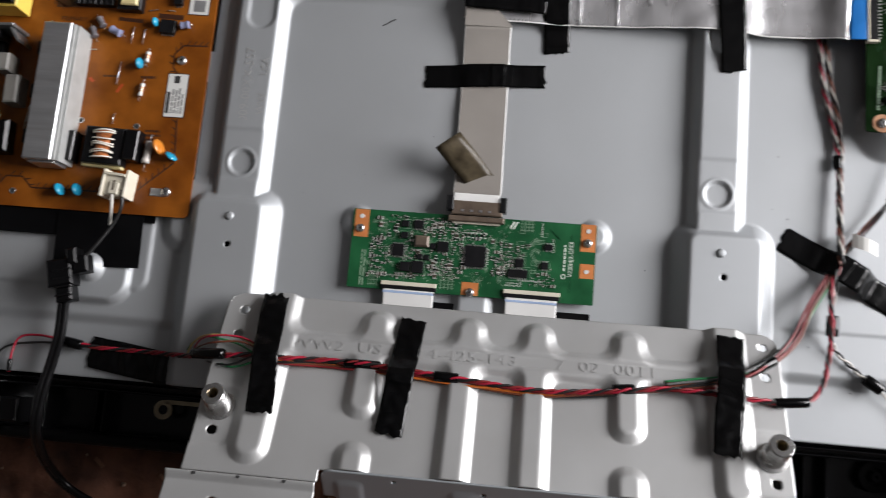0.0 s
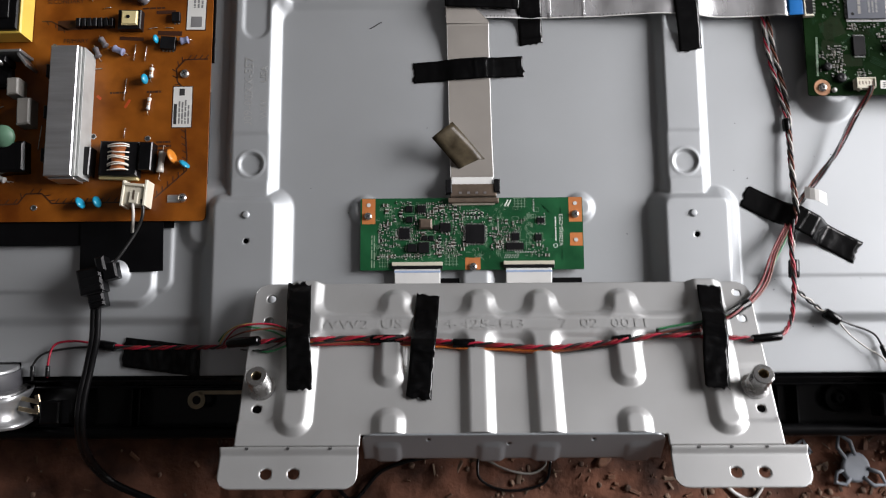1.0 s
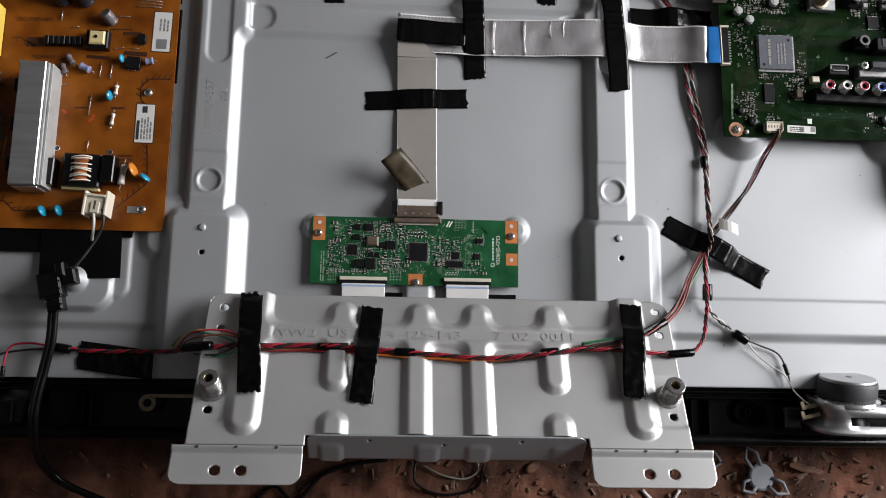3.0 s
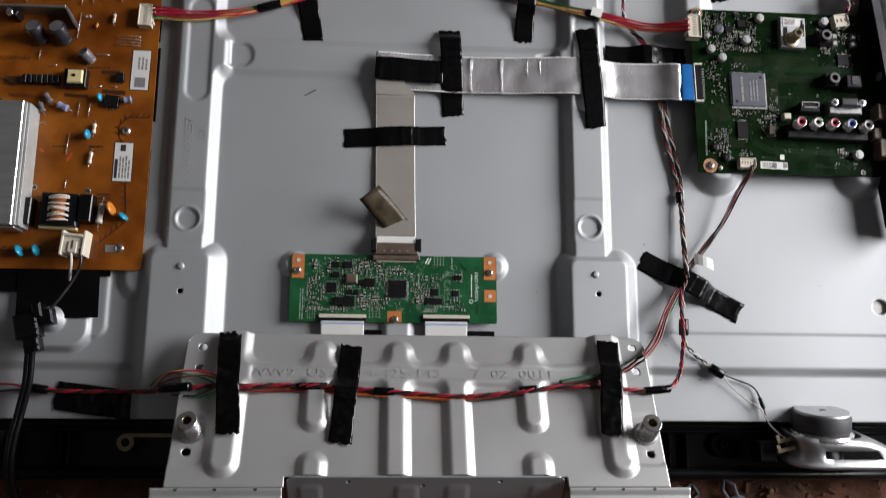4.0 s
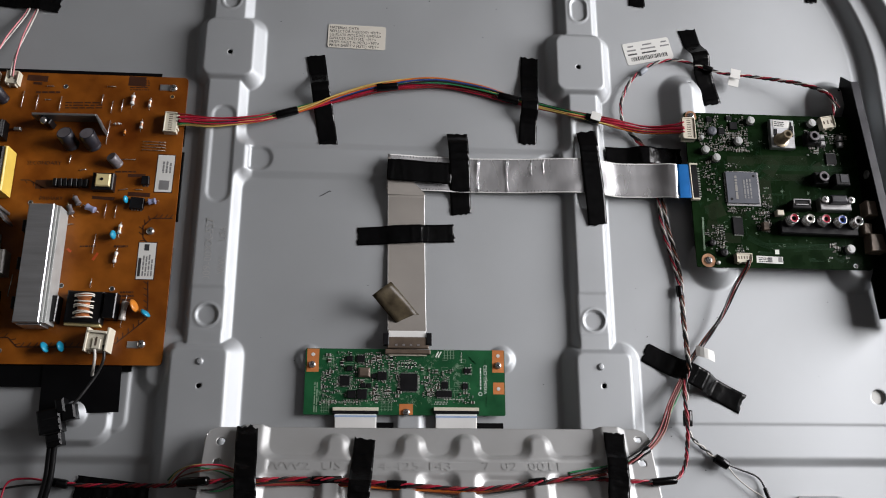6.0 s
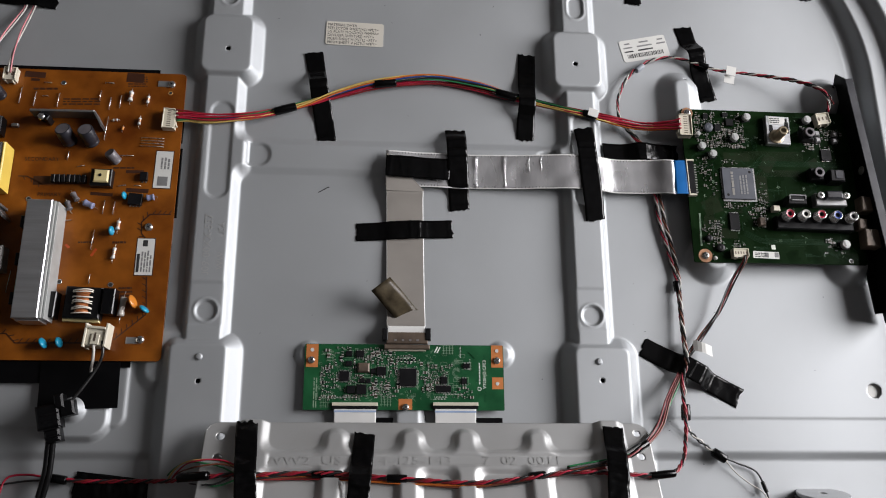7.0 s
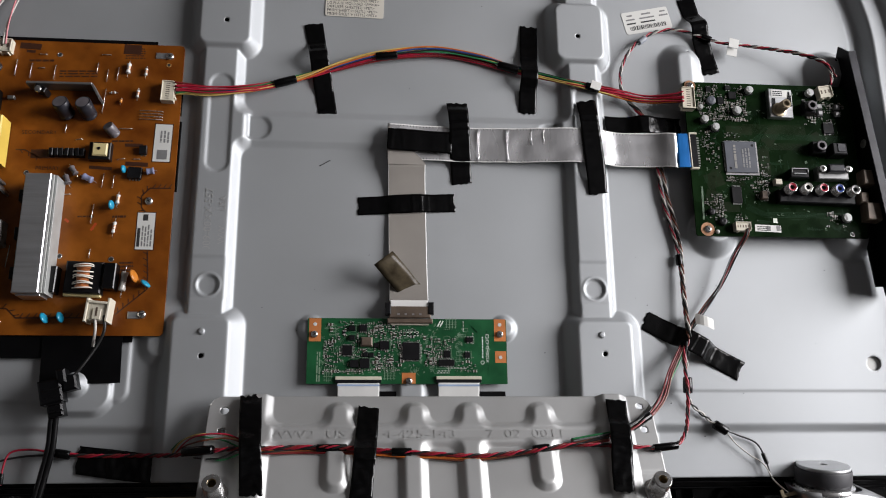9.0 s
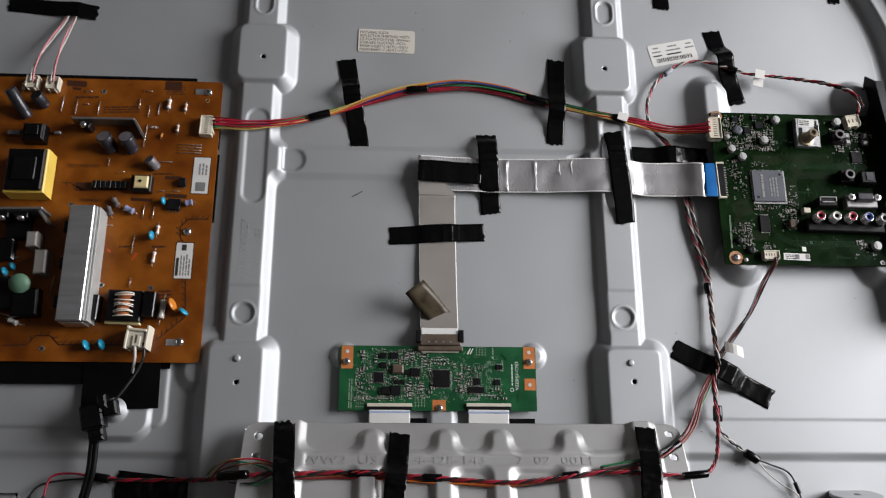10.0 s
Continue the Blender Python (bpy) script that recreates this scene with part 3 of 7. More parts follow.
# same sheet as the bracket; its darker, bluer colour paints in the shade
sheet("folded_lip", -0.0790, 0.1290, 0.0, 0.0285, 0.0012, lip_height, [(-0.0330, 0.006, 0.0015), (0.022, 0.011, 0.0015), (0.080, 0.006, 0.0015)], M["lip"], lip_place, bracket, 0.0012,
      [(-0.071, 0.008, 0.008, -1, -1), (0.121, 0.008, 0.008, 1, -1)])
NRM = Vector((0, BS / BN, 1 / BN))
for u, v in ((-0.1520, 0.0720), (0.1970, 0.0725)):
    post = bmesh.new()
    lathe(post, on_bracket(u, v, -0.001), NRM, [(0.0098, 0), (0.0098, 0.002), (0.0076, 0.0024), (0.0076, 0.0205), (0.0068, 0.0215), (0.0036, 0.0215), (0.0031, 0.0195), (0.0029, 0.008), (0, 0.008)],
          24, mis=[0, 0, 0, 0, 0, 1, 1, 1])
    part("threaded_post", post, [M["steel_bright"], M["brass"]], bracket, "round steel post with a threaded brass-coloured bore")
for u in (-0.157, -0.129, -0.100, 0.150, 0.172, 0.196):
    bm = bmesh.new()
    lathe(bm, on_bracket(u, 0.1168, -0.0012), NRM, [(0.0013, 0), (0.0013, 0.0022), (0, 0.0022)], 8)
    part("fold_notch", bm, M["ink"], bracket)
BROT = Matrix(((1, 0, 0, 0), (0, 1 / BN, BS / BN, 0), (0, -BS / BN, 1 / BN, 0), (0, 0, 0, 1)))
for txt, u, v in (("4-425-143", -0.0225, 0.0268), ("7  02  0011", 0.0620, 0.0268), ("WW2  US", -0.1150, 0.0268)):
    lettering("stamped_number", txt, 0.0112, M["bracket"], bracket, Matrix.Translation(on_bracket(u, v, 0.0045)) @ BROT @ Matrix.Diagonal((1.30, 0.92, 1, 1)), 0.00005, "thin stamped characters")


# ---------------- boards and their parts ----------------
def pcb(parent, x0, x1, y0, y1, top, mat, r=0.002, thick=0.0016):
    bm = bmesh.new()
    pts = []
    for cx, cy, a0 in ((x1 - r, y1 - r, 0), (x0 + r, y1 - r, 90), (x0 + r, y0 + r, 180), (x1 - r, y0 + r, 270)):
        pts += [(cx + r * math.cos(radians(a0 + a)), cy + r * math.sin(radians(a0 + a))) for a in (0, 30, 60, 90)]
    lo, hi = [bm.verts.new((x, y, top - thick)) for x, y in pts], [bm.verts.new((x, y, top)) for x, y in pts]
    bm.faces.new(hi)
    bm.faces.new(lo[::-1])
    for i in range(len(pts)):
        j = (i + 1) % len(pts)
        bm.faces.new((lo[i], lo[j], hi[j], hi[i]))
    return part("circuit_board", bm, mat, parent)


def card(bm, mid, w, d, h, rz, r=0.0022):
    """A thin sheet with rounded corners."""
    m = Matrix.Translation(mid) @ Matrix.Rotation(rz, 4, "Z")
    pts = []
    for cx, cy, a0 in ((w / 2 - r, d / 2 - r, 0), (r - w / 2, d / 2 - r, 90), (r - w / 2, r - d / 2, 180), (w / 2 - r, r - d / 2, 270)):
        pts += [(cx + r * math.cos(radians(a0 + a)), cy + r * math.sin(radians(a0 + a))) for a in (0, 30, 60, 90)]
    lo, hi = [bm.verts.new(m @ Vector((x, y, -h / 2))) for x, y in pts], [bm.verts.new(m @ Vector((x, y, h / 2))) for x, y in pts]
    bm.faces.new(hi)
    bm.faces.new(lo[::-1])
    for i in range(len(pts)):
        j = (i + 1) % len(pts)
        bm.faces.new((lo[i], lo[j], hi[j], hi[i]))


class Board:
    """Puts parts on one board, whose upper face is at z."""

    def __init__(self, parent, z):
        self.p, self.z = parent, z

    def block(self, name, x, y, w, d, h, mat, rz=0.0, ch=0.0006, lift=0.0, label=""):
        bm = bmesh.new()
        box(bm, (x, y, self.z + lift + h / 2), (w, d, h), radians(rz), ch)
        return part(name, bm, mat, self.p, label)

    def flat(self, name, x, y, w, d, mat, rz=0.0, label="", h=0.00012, lift=0.0):
        return self.block(name, x, y, w, d, h, mat, rz, 0, lift, label)

    def chip(self, x, y, w, d, h=0.0016, rz=0.0, mat=None, legs=0, label="", name="chip", all_sides=False):
        ob = self.block(name, x, y, w, d, h, mat or M["chip"], rz, 0.0002, 0.0002, label)
        if legs:
            bm = bmesh.new()
            m = Matrix.Rotation(radians(rz), 3, "Z")
            for k in range(legs):
                o = (k + 0.5) / legs - 0.5
                spots = [(o * w * 0.92, s * (d / 2 + 0.0006), 0.45 * w / legs, 0.0013) for s in (-1, 1)]
                if all_sides:
                    spots += [(s * (w / 2 + 0.0006), o * d * 0.92, 0.0013, 0.45 * d / legs) for s in (-1, 1)]
                for a, b, sx, sy in spots:
                    q = m @ Vector((a, b, 0))
                    box(bm, (x + q.x, y + q.y, self.z + 0.0003), (sx, sy, 0.0005), radians(rz))
            part("pin", bm, M["solder"], ob, "rows of tinned pins")
        return ob

    def screw(self, x, y, r=0.0036, ring=None, mat=None):
        if ring:
            bm = bmesh.new()
            lathe(bm, (x, y, self.z), (0, 0, 1), [(ring, 0), (ring * 0.97, 0.0003), (0, 0.0003)], 18)
            part("copper_ring", bm, M["copper"], self.p)
        bm = bmesh.new()
        lathe(bm, (x, y, self.z), (0, 0, 1), [(r, 0), (r, 0.0008), (r * 0.86, 0.0018), (r * 0.5, 0.0024), (0, 0.0025)], 18)
        ob = part("screw", bm, mat or M["steel_bright"], self.p)
        bm = bmesh.new()
        for a in (0.5, 2.07):
            box(bm, (x, y, self.z + 0.00248), (r * 1.0, r * 0.24, 0.0003), a)
        part("cross_slot", bm, M["ink"], ob)

    def hole(self, x, y, r):
        bm = bmesh.new()
        lathe(bm, (x, y, self.z + 0.0001), (0, 0, 1), [(r, 0), (0, 0.00008)], 14)
        part("drilled_hole", bm, M["ink"], self.p)
        bm = bmesh.new()
        lathe(bm, (x, y, self.z), (0, 0, 1), [(r * 1.35, 0), (r * 1.3, 0.0003), (r * 1.0, 0.0003), (r, 0)], 14)
        part("hole_rim", bm, M["solder"] if r > 0.0016 else M["pcb_edge"], self.p)

    def resistor(self, x, y, length, rz, r=0.0016, mat=None, up=0.0022, bands=True):
        d = Vector((math.cos(radians(rz)), math.sin(radians(rz)), 0))
        c = Vector((x, y, self.z + up))
        bm = bmesh.new()
        b = length * 0.62
        lathe(bm, c - d * b / 2, d, [(0, 0), (r, 0.0003), (r * 1.08, b * 0.12), (r * 0.86, b * 0.3), (r * 0.86, b * 0.7), (r * 1.08, b * 0.88), (r, b - 0.0003), (0, b)], 10)
        ob = part("resistor", bm, mat or M["res_white"], self.p)
        bm = bmesh.new()
        tube(bm, [c - d * length / 2 - Vector((0, 0, up)), c - d * length / 2, c - d * b / 2], 0.0003, 5)
        tube(bm, [c + d * b / 2, c + d * length / 2, c + d * length / 2 - Vector((0, 0, up))], 0.0003, 5)
        part("lead", bm, M["solder"], ob)
        if bands:
            bm = bmesh.new()
            for k in (0.35, 0.5, 0.62):
                lathe(bm, c - d * b / 2 + d * b * k, d, [(r * 0.90, 0), (r * 0.92, 0.0004), (r * 0.90, 0.0008)], 10)
            part("colour_band", bm, M["copper"], ob)

    def jumper(self, x, y, length, rz=90.0):
        d = Vector((math.cos(radians(rz)), math.sin(radians(rz)), 0)) * length / 2
        c = Vector((x, y, self.z))
        bm = bmesh.new()
        u = Vector((0, 0, 0.0012))
        tube(bm, [c - d, c - d * 0.97 + u, c + d * 0.97 + u, c + d], 0.00038, 5)
        part("jumper_wire", bm, M["solder"], self.p)

    def can(self, x, y, r, h, lean=(0, 0), mat=None, top=None, name="capacitor", label=""):
        ax = Vector((lean[0], lean[1], 1))
        bm = bmesh.new()
        lathe(bm, (x, y, self.z), ax, [(r * 0.95, 0), (r, 0.0006), (r, h * 0.14), (r * 0.93, h * 0.18), (r, h * 0.23), (r, h - 0.0008), (r * 0.9, h), (r * 0.86, h - 0.0002), (0, h - 0.0002)], 18,
              mis=[0, 0, 0, 0, 0, 0, 0, 1])
        bm.normal_update()
        for f in bm.faces:
            if f.material_index == 0 and f.normal.dot(Vector((0.45, -0.85, 0.2))) > 0.86:
                f.material_index = 2
        return part(name, bm, [mat or M["cap_sleeve"], top or M["cap_top"], M["film_cap"]], self.p, label)

    def smd_can(self, x, y, r=0.0042, h=0.0050):
        r *= 0.86
        bm = bmesh.new()
        box(bm, (x, y, self.z + 0.0006), (r * 2.1, r * 2.1, 0.0012), 0.2, 0.0002, 1)
        lathe(bm, (x, y, self.z + 0.0012), (0, 0, 1), [(r * 0.93, 0), (r, 0.001), (r, h - 0.0006), (r * 0.9, h), (0, h)], 18)
        ob = part("capacitor", bm, [M["cap_top"], M["chip"]], self.p, "silver can on a black base")
        bm = bmesh.new()
        box(bm, (x - r * 0.45, y, self.z + 0.0013 + h), (r * 0.45, r * 1.3, 0.00012), 0.2)
        part("polarity_mark", bm, M["ink_grey"], ob)

    def disc(self, x, y, r, mat, rz=0.0, thick=0.0032, lean=0.3):
        d = Vector((math.cos(radians(rz)), math.sin(radians(rz)), lean))
        c = Vector((x, y, self.z + r * 1.1))
        bm = bmesh.new()
        lathe(bm, c - d.normalized() * thick / 2, d, [(0, 0), (r * 0.7, thick * 0.08), (r, thick * 0.35), (r, thick * 0.65), (r * 0.7, thick * 0.92), (0, thick)], 16)
        ob = part("ceramic_capacitor", bm, mat, self.p, "", True)
        bm = bmesh.new()
        s = Vector((-d.y, d.x, 0)).normalized() * r * 0.5
        for k in (-1, 1):
            tube(bm, [c + s * k - Vector((0, 0, r * 0.6)), c + s * k - Vector((0, 0, r * 1.1))], 0.0004, 5)
        part("lead", bm, M["solder"], ob)

    def connector(self, x, y, w, d, h, n, rz=0.0, mat=None):
        bm = bmesh.new()
        m = Matrix.Translation((x, y, self.z)) @ Matrix.Rotation(radians(rz), 4, "Z")
        t = 0.0009
        for c, s in (((0, 0, h * 0.43), (w, d, h * 0.86)), ((0, d / 2 - t / 2, h * 0.8), (w, t, h * 0.4)), ((0, -d / 2 + t / 2, h * 0.72), (w, t, h * 0.24)),
                     ((w / 2 - t / 2, 0, h * 0.8), (t, d - 2 * t, h * 0.4)), ((-w / 2 + t / 2, 0, h * 0.8), (t, d - 2 * t, h * 0.4)),
                     ((w * 0.28, -d * 0.55, h * 0.4), (w * 0.1, d * 0.14, h * 0.7)), ((-w * 0.28, -d * 0.55, h * 0.4), (w * 0.1, d * 0.14, h * 0.7))):
            q = m @ Vector(c)
            box(bm, q, s, radians(rz), 0.0002)
        ob = part("connector", bm, mat or M["conn"], self.p, "cream nylon wire connector")
        bm = bmesh.new()
        for k in range(n):
            q = m @ Vector((((k + 0.5) / n - 0.5) * w * 0.86, 0, h * 0.75))
            box(bm, q, (w * 0.30 / n, d * 0.30, h * 0.26), radians(rz))
        part("contact", bm, M["conn_brown"], ob)
        return ob

    def smds(self, x0, x1, y0, y1, n, seed, big=1.0, skip=(), ends="smd_end"):
        """Loose clusters of tiny chip parts with tinned ends."""
        rnd = random.Random(seed)
        bm = bmesh.new()
        done, got = [], 0
        hubs = [(rnd.uniform(x0, x1), rnd.uniform(y0, y1)) for _ in range(max(3, n // 14))]
        for _ in range(n * 8):
            if got >= n:
                break
            hx, hy = rnd.choice(hubs)
            x = hx + round(rnd.gauss(0, 5)) * 0.0011
            y = hy + round(rnd.gauss(0, 4)) * 0.0012
            if not (x0 < x < x1 and y0 < y < y1) or any(abs(x - a) < 0.0016 and abs(y - b) < 0.0016 for a, b in done):
                continue
            if any(abs(x - a) < w / 2 + 0.0012 and abs(y - b) < d / 2 + 0.0012 for a, b, w, d in skip):
                continue
            done.append((x, y))
            got += 1
            l, w = rnd.choice(((0.0016, 0.0008), (0.0019, 0.0011), (0.0013, 0.0007), (0.0026, 0.0015))) if rnd.random() < 0.9 else (0.0034, 0.0024)
            l, w, up = l * big, w * big, rnd.random() < 0.5
            h = rnd.uniform(0.0005, 0.0011)
            ang = 1.5708 if up else 0
            box(bm, (x, y, self.z + h / 2), (l * 0.62, w, h), ang, 0.0001, rnd.choice((0, 0, 2)))
            for s in (-1, 1):
                o = Vector((math.cos(ang), math.sin(ang))) * s * l * 0.4
                box(bm, (x + o.x, y + o.y, self.z + h / 2), (l * 0.24, w * 1.02, h * 1.03), ang, 0, 1)
        ob = part("chip_component", bm, [M["smd"], M[ends], M["chip"]], self.p, "scattered tiny surface-mount components")
        ob["kind"] = "stuff"

    def traces(self, x0, x1, y0, y1, n, seed, mat, w=0.00025, skip=(), long=0.012):
        """Fine printed lines with bends, a little proud of the board."""
        rnd = random.Random(seed)
        bm = bmesh.new()
        for _ in range(n):
            x, y = rnd.uniform(x0, x1), rnd.uniform(y0, y1)
            dx, dy = rnd.choice(((1, 0), (0, 1), (0.7, 0.7), (0.7, -0.7)))
            for k in range(rnd.choice((1, 2, 2, 3, 5))):
                L = rnd.uniform(0.2, 1) * long
                ox, oy = -dy * 0.0007 * k, dx * 0.0007 * k
                cx, cy = x + ox + dx * L / 2, y + oy + dy * L / 2
                if x0 < cx - L / 2 * abs(dx) and cx + L / 2 * abs(dx) < x1 and y0 < cy - L / 2 * abs(dy) and cy + L / 2 * abs(dy) < y1 and not any(
                        abs(cx - a) < p / 2 and abs(cy - b) < q / 2 for a, b, p, q in skip):
                    box(bm, (cx, cy, self.z + 0.00004), (L, w, 0.00008), math.atan2(dy, dx))
        ob = part("printed_trace", bm, mat, self.p)
        ob["kind"] = "stuff"

    def rows(self, x, y, n, pitch, w, d, mat, rz=0.0, name="solder_pad", across=1, gap=0.0015):
        bm = bmesh.new()
        m = Matrix.Rotation(radians(rz), 3, "Z")
        for k in range(n):
            for a in range(across):
                q = m @ Vector(((k - (n - 1) / 2) * pitch, (a - (across - 1) / 2) * gap, 0))
                box(bm, (x + q.x, y + q.y, self.z + 0.00008), (w, d, 0.00016), radians(rz))
        part(name, bm, mat, self.p)

    def bars(self, parent, x, y, w, d, lines, mat, rz=0.0, lift=0.0003, seed=1, name="printed_line", solid=0.9):
        """Unreadable print as plain bars."""
        rnd = random.Random(seed)
        bm = bmesh.new()
        m = Matrix.Rotation(radians(rz), 3, "Z")
        for k in range(lines):
            yy = ((k + 0.5) / lines - 0.5) * d
            at = -w / 2
            while at < w / 2 * solid:
                L = min(rnd.uniform(0.06, 0.3) * w, w / 2 - at)
                q = m @ Vector((at + L / 2, yy, 0))
                box(bm, (x + q.x, y + q.y, self.z + lift), (L, d / lines * 0.5, 0.00008), radians(rz))
                at += L + 0.04 * w
        part(name, bm, mat, parent)["kind"] = "stuff"


# ----- power supply board -----
ZP = 0.0642
psu = thing("power_supply_board", "orange-brown power supply board with heat sinks, coils and capacitors", "circuit board")
pcb(psu, -0.452, -0.2125, -0.003, 0.2740, ZP, M["pcb_brown"], 0.004)
B = Board(psu, ZP)
for x, y in ((-0.2314, 0.0156), (-0.2335, 0.1190), (-0.2255, 0.2625)):
    B.screw(x, y, 0.0037)
for x, y in ((-0.2375, 0.0150), (-0.2325, 0.2630)):
    B.block("earth_tab", x, y, 0.012, 0.0062, 0.0008, M["alu"])
for x, y, r in ((-0.3254, 0.2606, 0.0017), (-0.2260, 0.2536, 0.0016), (-0.3057, 0.0668, 0.0018), (-0.2616, 0.0647, 0.0018), (-0.3504, 0.0084, 0.0018), (-0.3421, 0.1434, 0.0018)):
    B.hole(x, y, r)
# resistors
for x, y, l, a, r in ((-0.2617, 0.2478, 0.016, 86, 0.0021), (-0.2456, 0.2448, 0.012, 86, 0.0015), (-0.2513, 0.2223, 0.012, 86, 0.0015), (-0.2602, 0.1195, 0.014, 86, 0.0018), (-0.2612, 0.0932, 0.017, 84, 0.0016), (-0.4010, 0.2628, 0.011, 88, 0.0016), (-0.2734, 0.2230, 0.007, 5, 0.0012)):
    B.resistor(x, y, l, a, r)
for x, y, l, a in ((-0.2876, 0.1384, 0.015, -25), (-0.2339, 0.1464, 0.011, 10)):
    B.resistor(x, y, l, a, 0.0030, M["res_blue"], 0.0034, False)
for x, y, a in ((-0.3054, 0.1368, -65), (-0.3007, 0.1455, -55)):
    B.resistor(x, y, 0.0140, a, 0.0026, M["cap_grey"], 0.0030, False)
B.resistor(-0.2660, 0.2147, 0.006, 80, 0.0013, M["disc_orange"], 0.0018, False)
B.resistor(-0.2485, 0.0442, 0.028, 84, 0.0030, M["glass"], 0.0034, False)
for x, y, l, a in ((-0.3626, 0.2459, 0.0165, 86), (-0.3492, 0.2432, 0.0150, 86), (-0.3279, 0.2425, 0.0140, 86), (-0.2900, 0.2483, 0.010, 86), (-0.2805, 0.2407, 0.012, 86), (-0.2711, 0.2428, 0.013, 86),
                   (-0.2812, 0.2150, 0.024, 86), (-0.3122, 0.1866, 0.008, 86), (-0.2595, 0.1879, 0.012, 0), (-0.2751, 0.1374, 0.013, 86), (-0.2661, 0.1364, 0.012, 86), (-0.2814, 0.1060, 0.018, 86), (-0.2802, 0.0695, 0.008, 86),
                   (-0.3061, 0.1235, 0.009, 5), (-0.2831, 0.2618, 0.008, 0), (-0.3394, 0.2601, 0.006, 0), (-0.3400, 0.2461, 0.005, 0), (-0.2996, 0.1763, 0.006, 10), (-0.2612, 0.1582, 0.007, 10), (-0.2476, 0.1585, 0.006, 0)):
    B.jumper(x, y, l, a)
for k in range(4):
    B.jumper(-0.2381, 0.2020 + (k - 1.5) * 0.0028, 0.021, -1)
# dark soot and print on the board
for x, y, w, d, a in ((-0.3174, 0.1622, 0.046, 0.0085, 2), (-0.2511, 0.1724, 0.016, 0.0030, 1), (-0.2786, 0.1496, 0.020, 0.0030, -3), (-0.2472, 0.1540, 0.020, 0.0040, -2), (-0.2600, 0.2685, 0.016, 0.010, -2), (-0.3522, 0.2683, 0.019, 0.006, -3), (-0.3515, 0.2630, 0.008, 0.0026, -3)):
    B.flat("printed_block", x, y, w, d, M["silk_dark"], a)
for txt, x, y, s in (("SECONDARY", -0.3505, 0.1805, 0.0052), ("PRIMARY", -0.3350, 0.1462, 0.0052)):
    lettering("printed_word", txt, s, M["silk_dark"], psu, Matrix.Translation((x, y, ZP + 0.0001)) @ Matrix.Rotation(radians(1), 4, "Z"), 0.00004)
for x, y, w, d, n, s in ((-0.3068, 0.2418, 0.034, 0.008, 3, 3), (-0.2573, 0.2645, 0.018, 0.012, 5, 4), (-0.3410, 0.2540, 0.022, 0.004, 1, 5), (-0.2607, 0.1760, 0.020, 0.003, 1, 6), (-0.2871, 0.1035, 0.014, 0.003, 1, 7), (-0.2483, 0.0584, 0.012, 0.010, 3, 8), (-0.2582, 0.1040, 0.012, 0.004, 1, 9)):
    B.bars(psu, x, y, w, d, n, M["silk_dark"], 2, 0.00006, s, "printed_mark")


def hatch(pts, side, n, tooth):
    """A printed boundary line with slanting teeth along it."""
    bm = bmesh.new()
    for (xa, ya), (xb, yb) in zip(pts, pts[1:]):
        d = Vector((xb - xa, yb - ya))
        L, ang = d.length, math.atan2(d.y, d.x)
        box(bm, ((xa + xb) / 2, (ya + yb) / 2, ZP + 0.00006), (L, 0.0011, 0.00012), ang)
        k = max(1, int(L / n))
        for i in range(k):
            t = (i + 0.5) / k
            e = Vector((math.cos(ang + side * 2.2), math.sin(ang + side * 2.2))) * tooth
            box(bm, (xa + d.x * t + e.x / 2, ya + d.y * t + e.y / 2, ZP + 0.00006), (tooth, 0.0008, 0.00012), ang + side * 2.2)
    part("hatched_line", bm, M["silk_dark"], psu)


hatch([(-0.2149, 0.1316), (-0.2337, 0.1312), (-0.2405, 0.1235), (-0.2395, 0.1127), (-0.2350, 0.1075)], -1, 0.0045, 0.0045)
hatch([(-0.2313, 0.0726), (-0.2292, 0.0495), (-0.2289, 0.0381), (-0.2539, 0.0154)], -1, 0.0050, 0.0045)
hatch([(-0.2719, 0.0125), (-0.3360, 0.0118), (-0.3445, 0.0199), (-0.3573, 0.0198), (-0.3636, 0.0116), (-0.3836, 0.0109)], -1, 0.0055, 0.0050)
hatch([(-0.3315, 0.1574), (-0.3460, 0.1653), (-0.3539, 0.1653)], 1, 0.006, 0.004)
# heat sinks
bm = bmesh.new()
HX, HY, HL, HH = -0.3222, 0.0818, 0.1060, 0.0235
box(bm, (HX, HY, ZP + 0.0010 + HH / 2), (0.0218, HL, HH), 0, 0.0008)
sink = part("heat_sink", bm, M["alu"], psu, "tall finned aluminium heat sink")
for k in range(2):
    bm = bmesh.new()
    box(bm, (HX + 0.0120 + 0.0021 * k, HY, ZP + (HH - 0.0012 - 0.0022 * k) / 2), (0.0016, HL - 0.001, HH - 0.0012 - 0.0022 * k), 0, 0.0001)
    part("fin", bm, M["cap_top"], sink)
bm = bmesh.new()
box(bm, (HX + 0.001, HY - HL / 2 - 0.0008, ZP + 0.0100), (0.0200, 0.0012, 0.0180), 0, 0.0002)
part("end_flange", bm, M["alu"], sink)
for dy in (-0.035, 0.0, 0.034):
    bm = bmesh.new()
    box(bm, (HX - 0.0134, HY + dy, ZP + 0.011), (0.0048, 0.0105, 0.018), 0, 0.0006)
    part("power_transistor", bm, M["chip"], sink)
sx, sy = -0.3182, 0.2255
bm = bmesh.new()
box(bm, (sx, sy, ZP + 0.0072), (0.0575, 0.0022, 0.0142), radians(0.5), 0.0004)
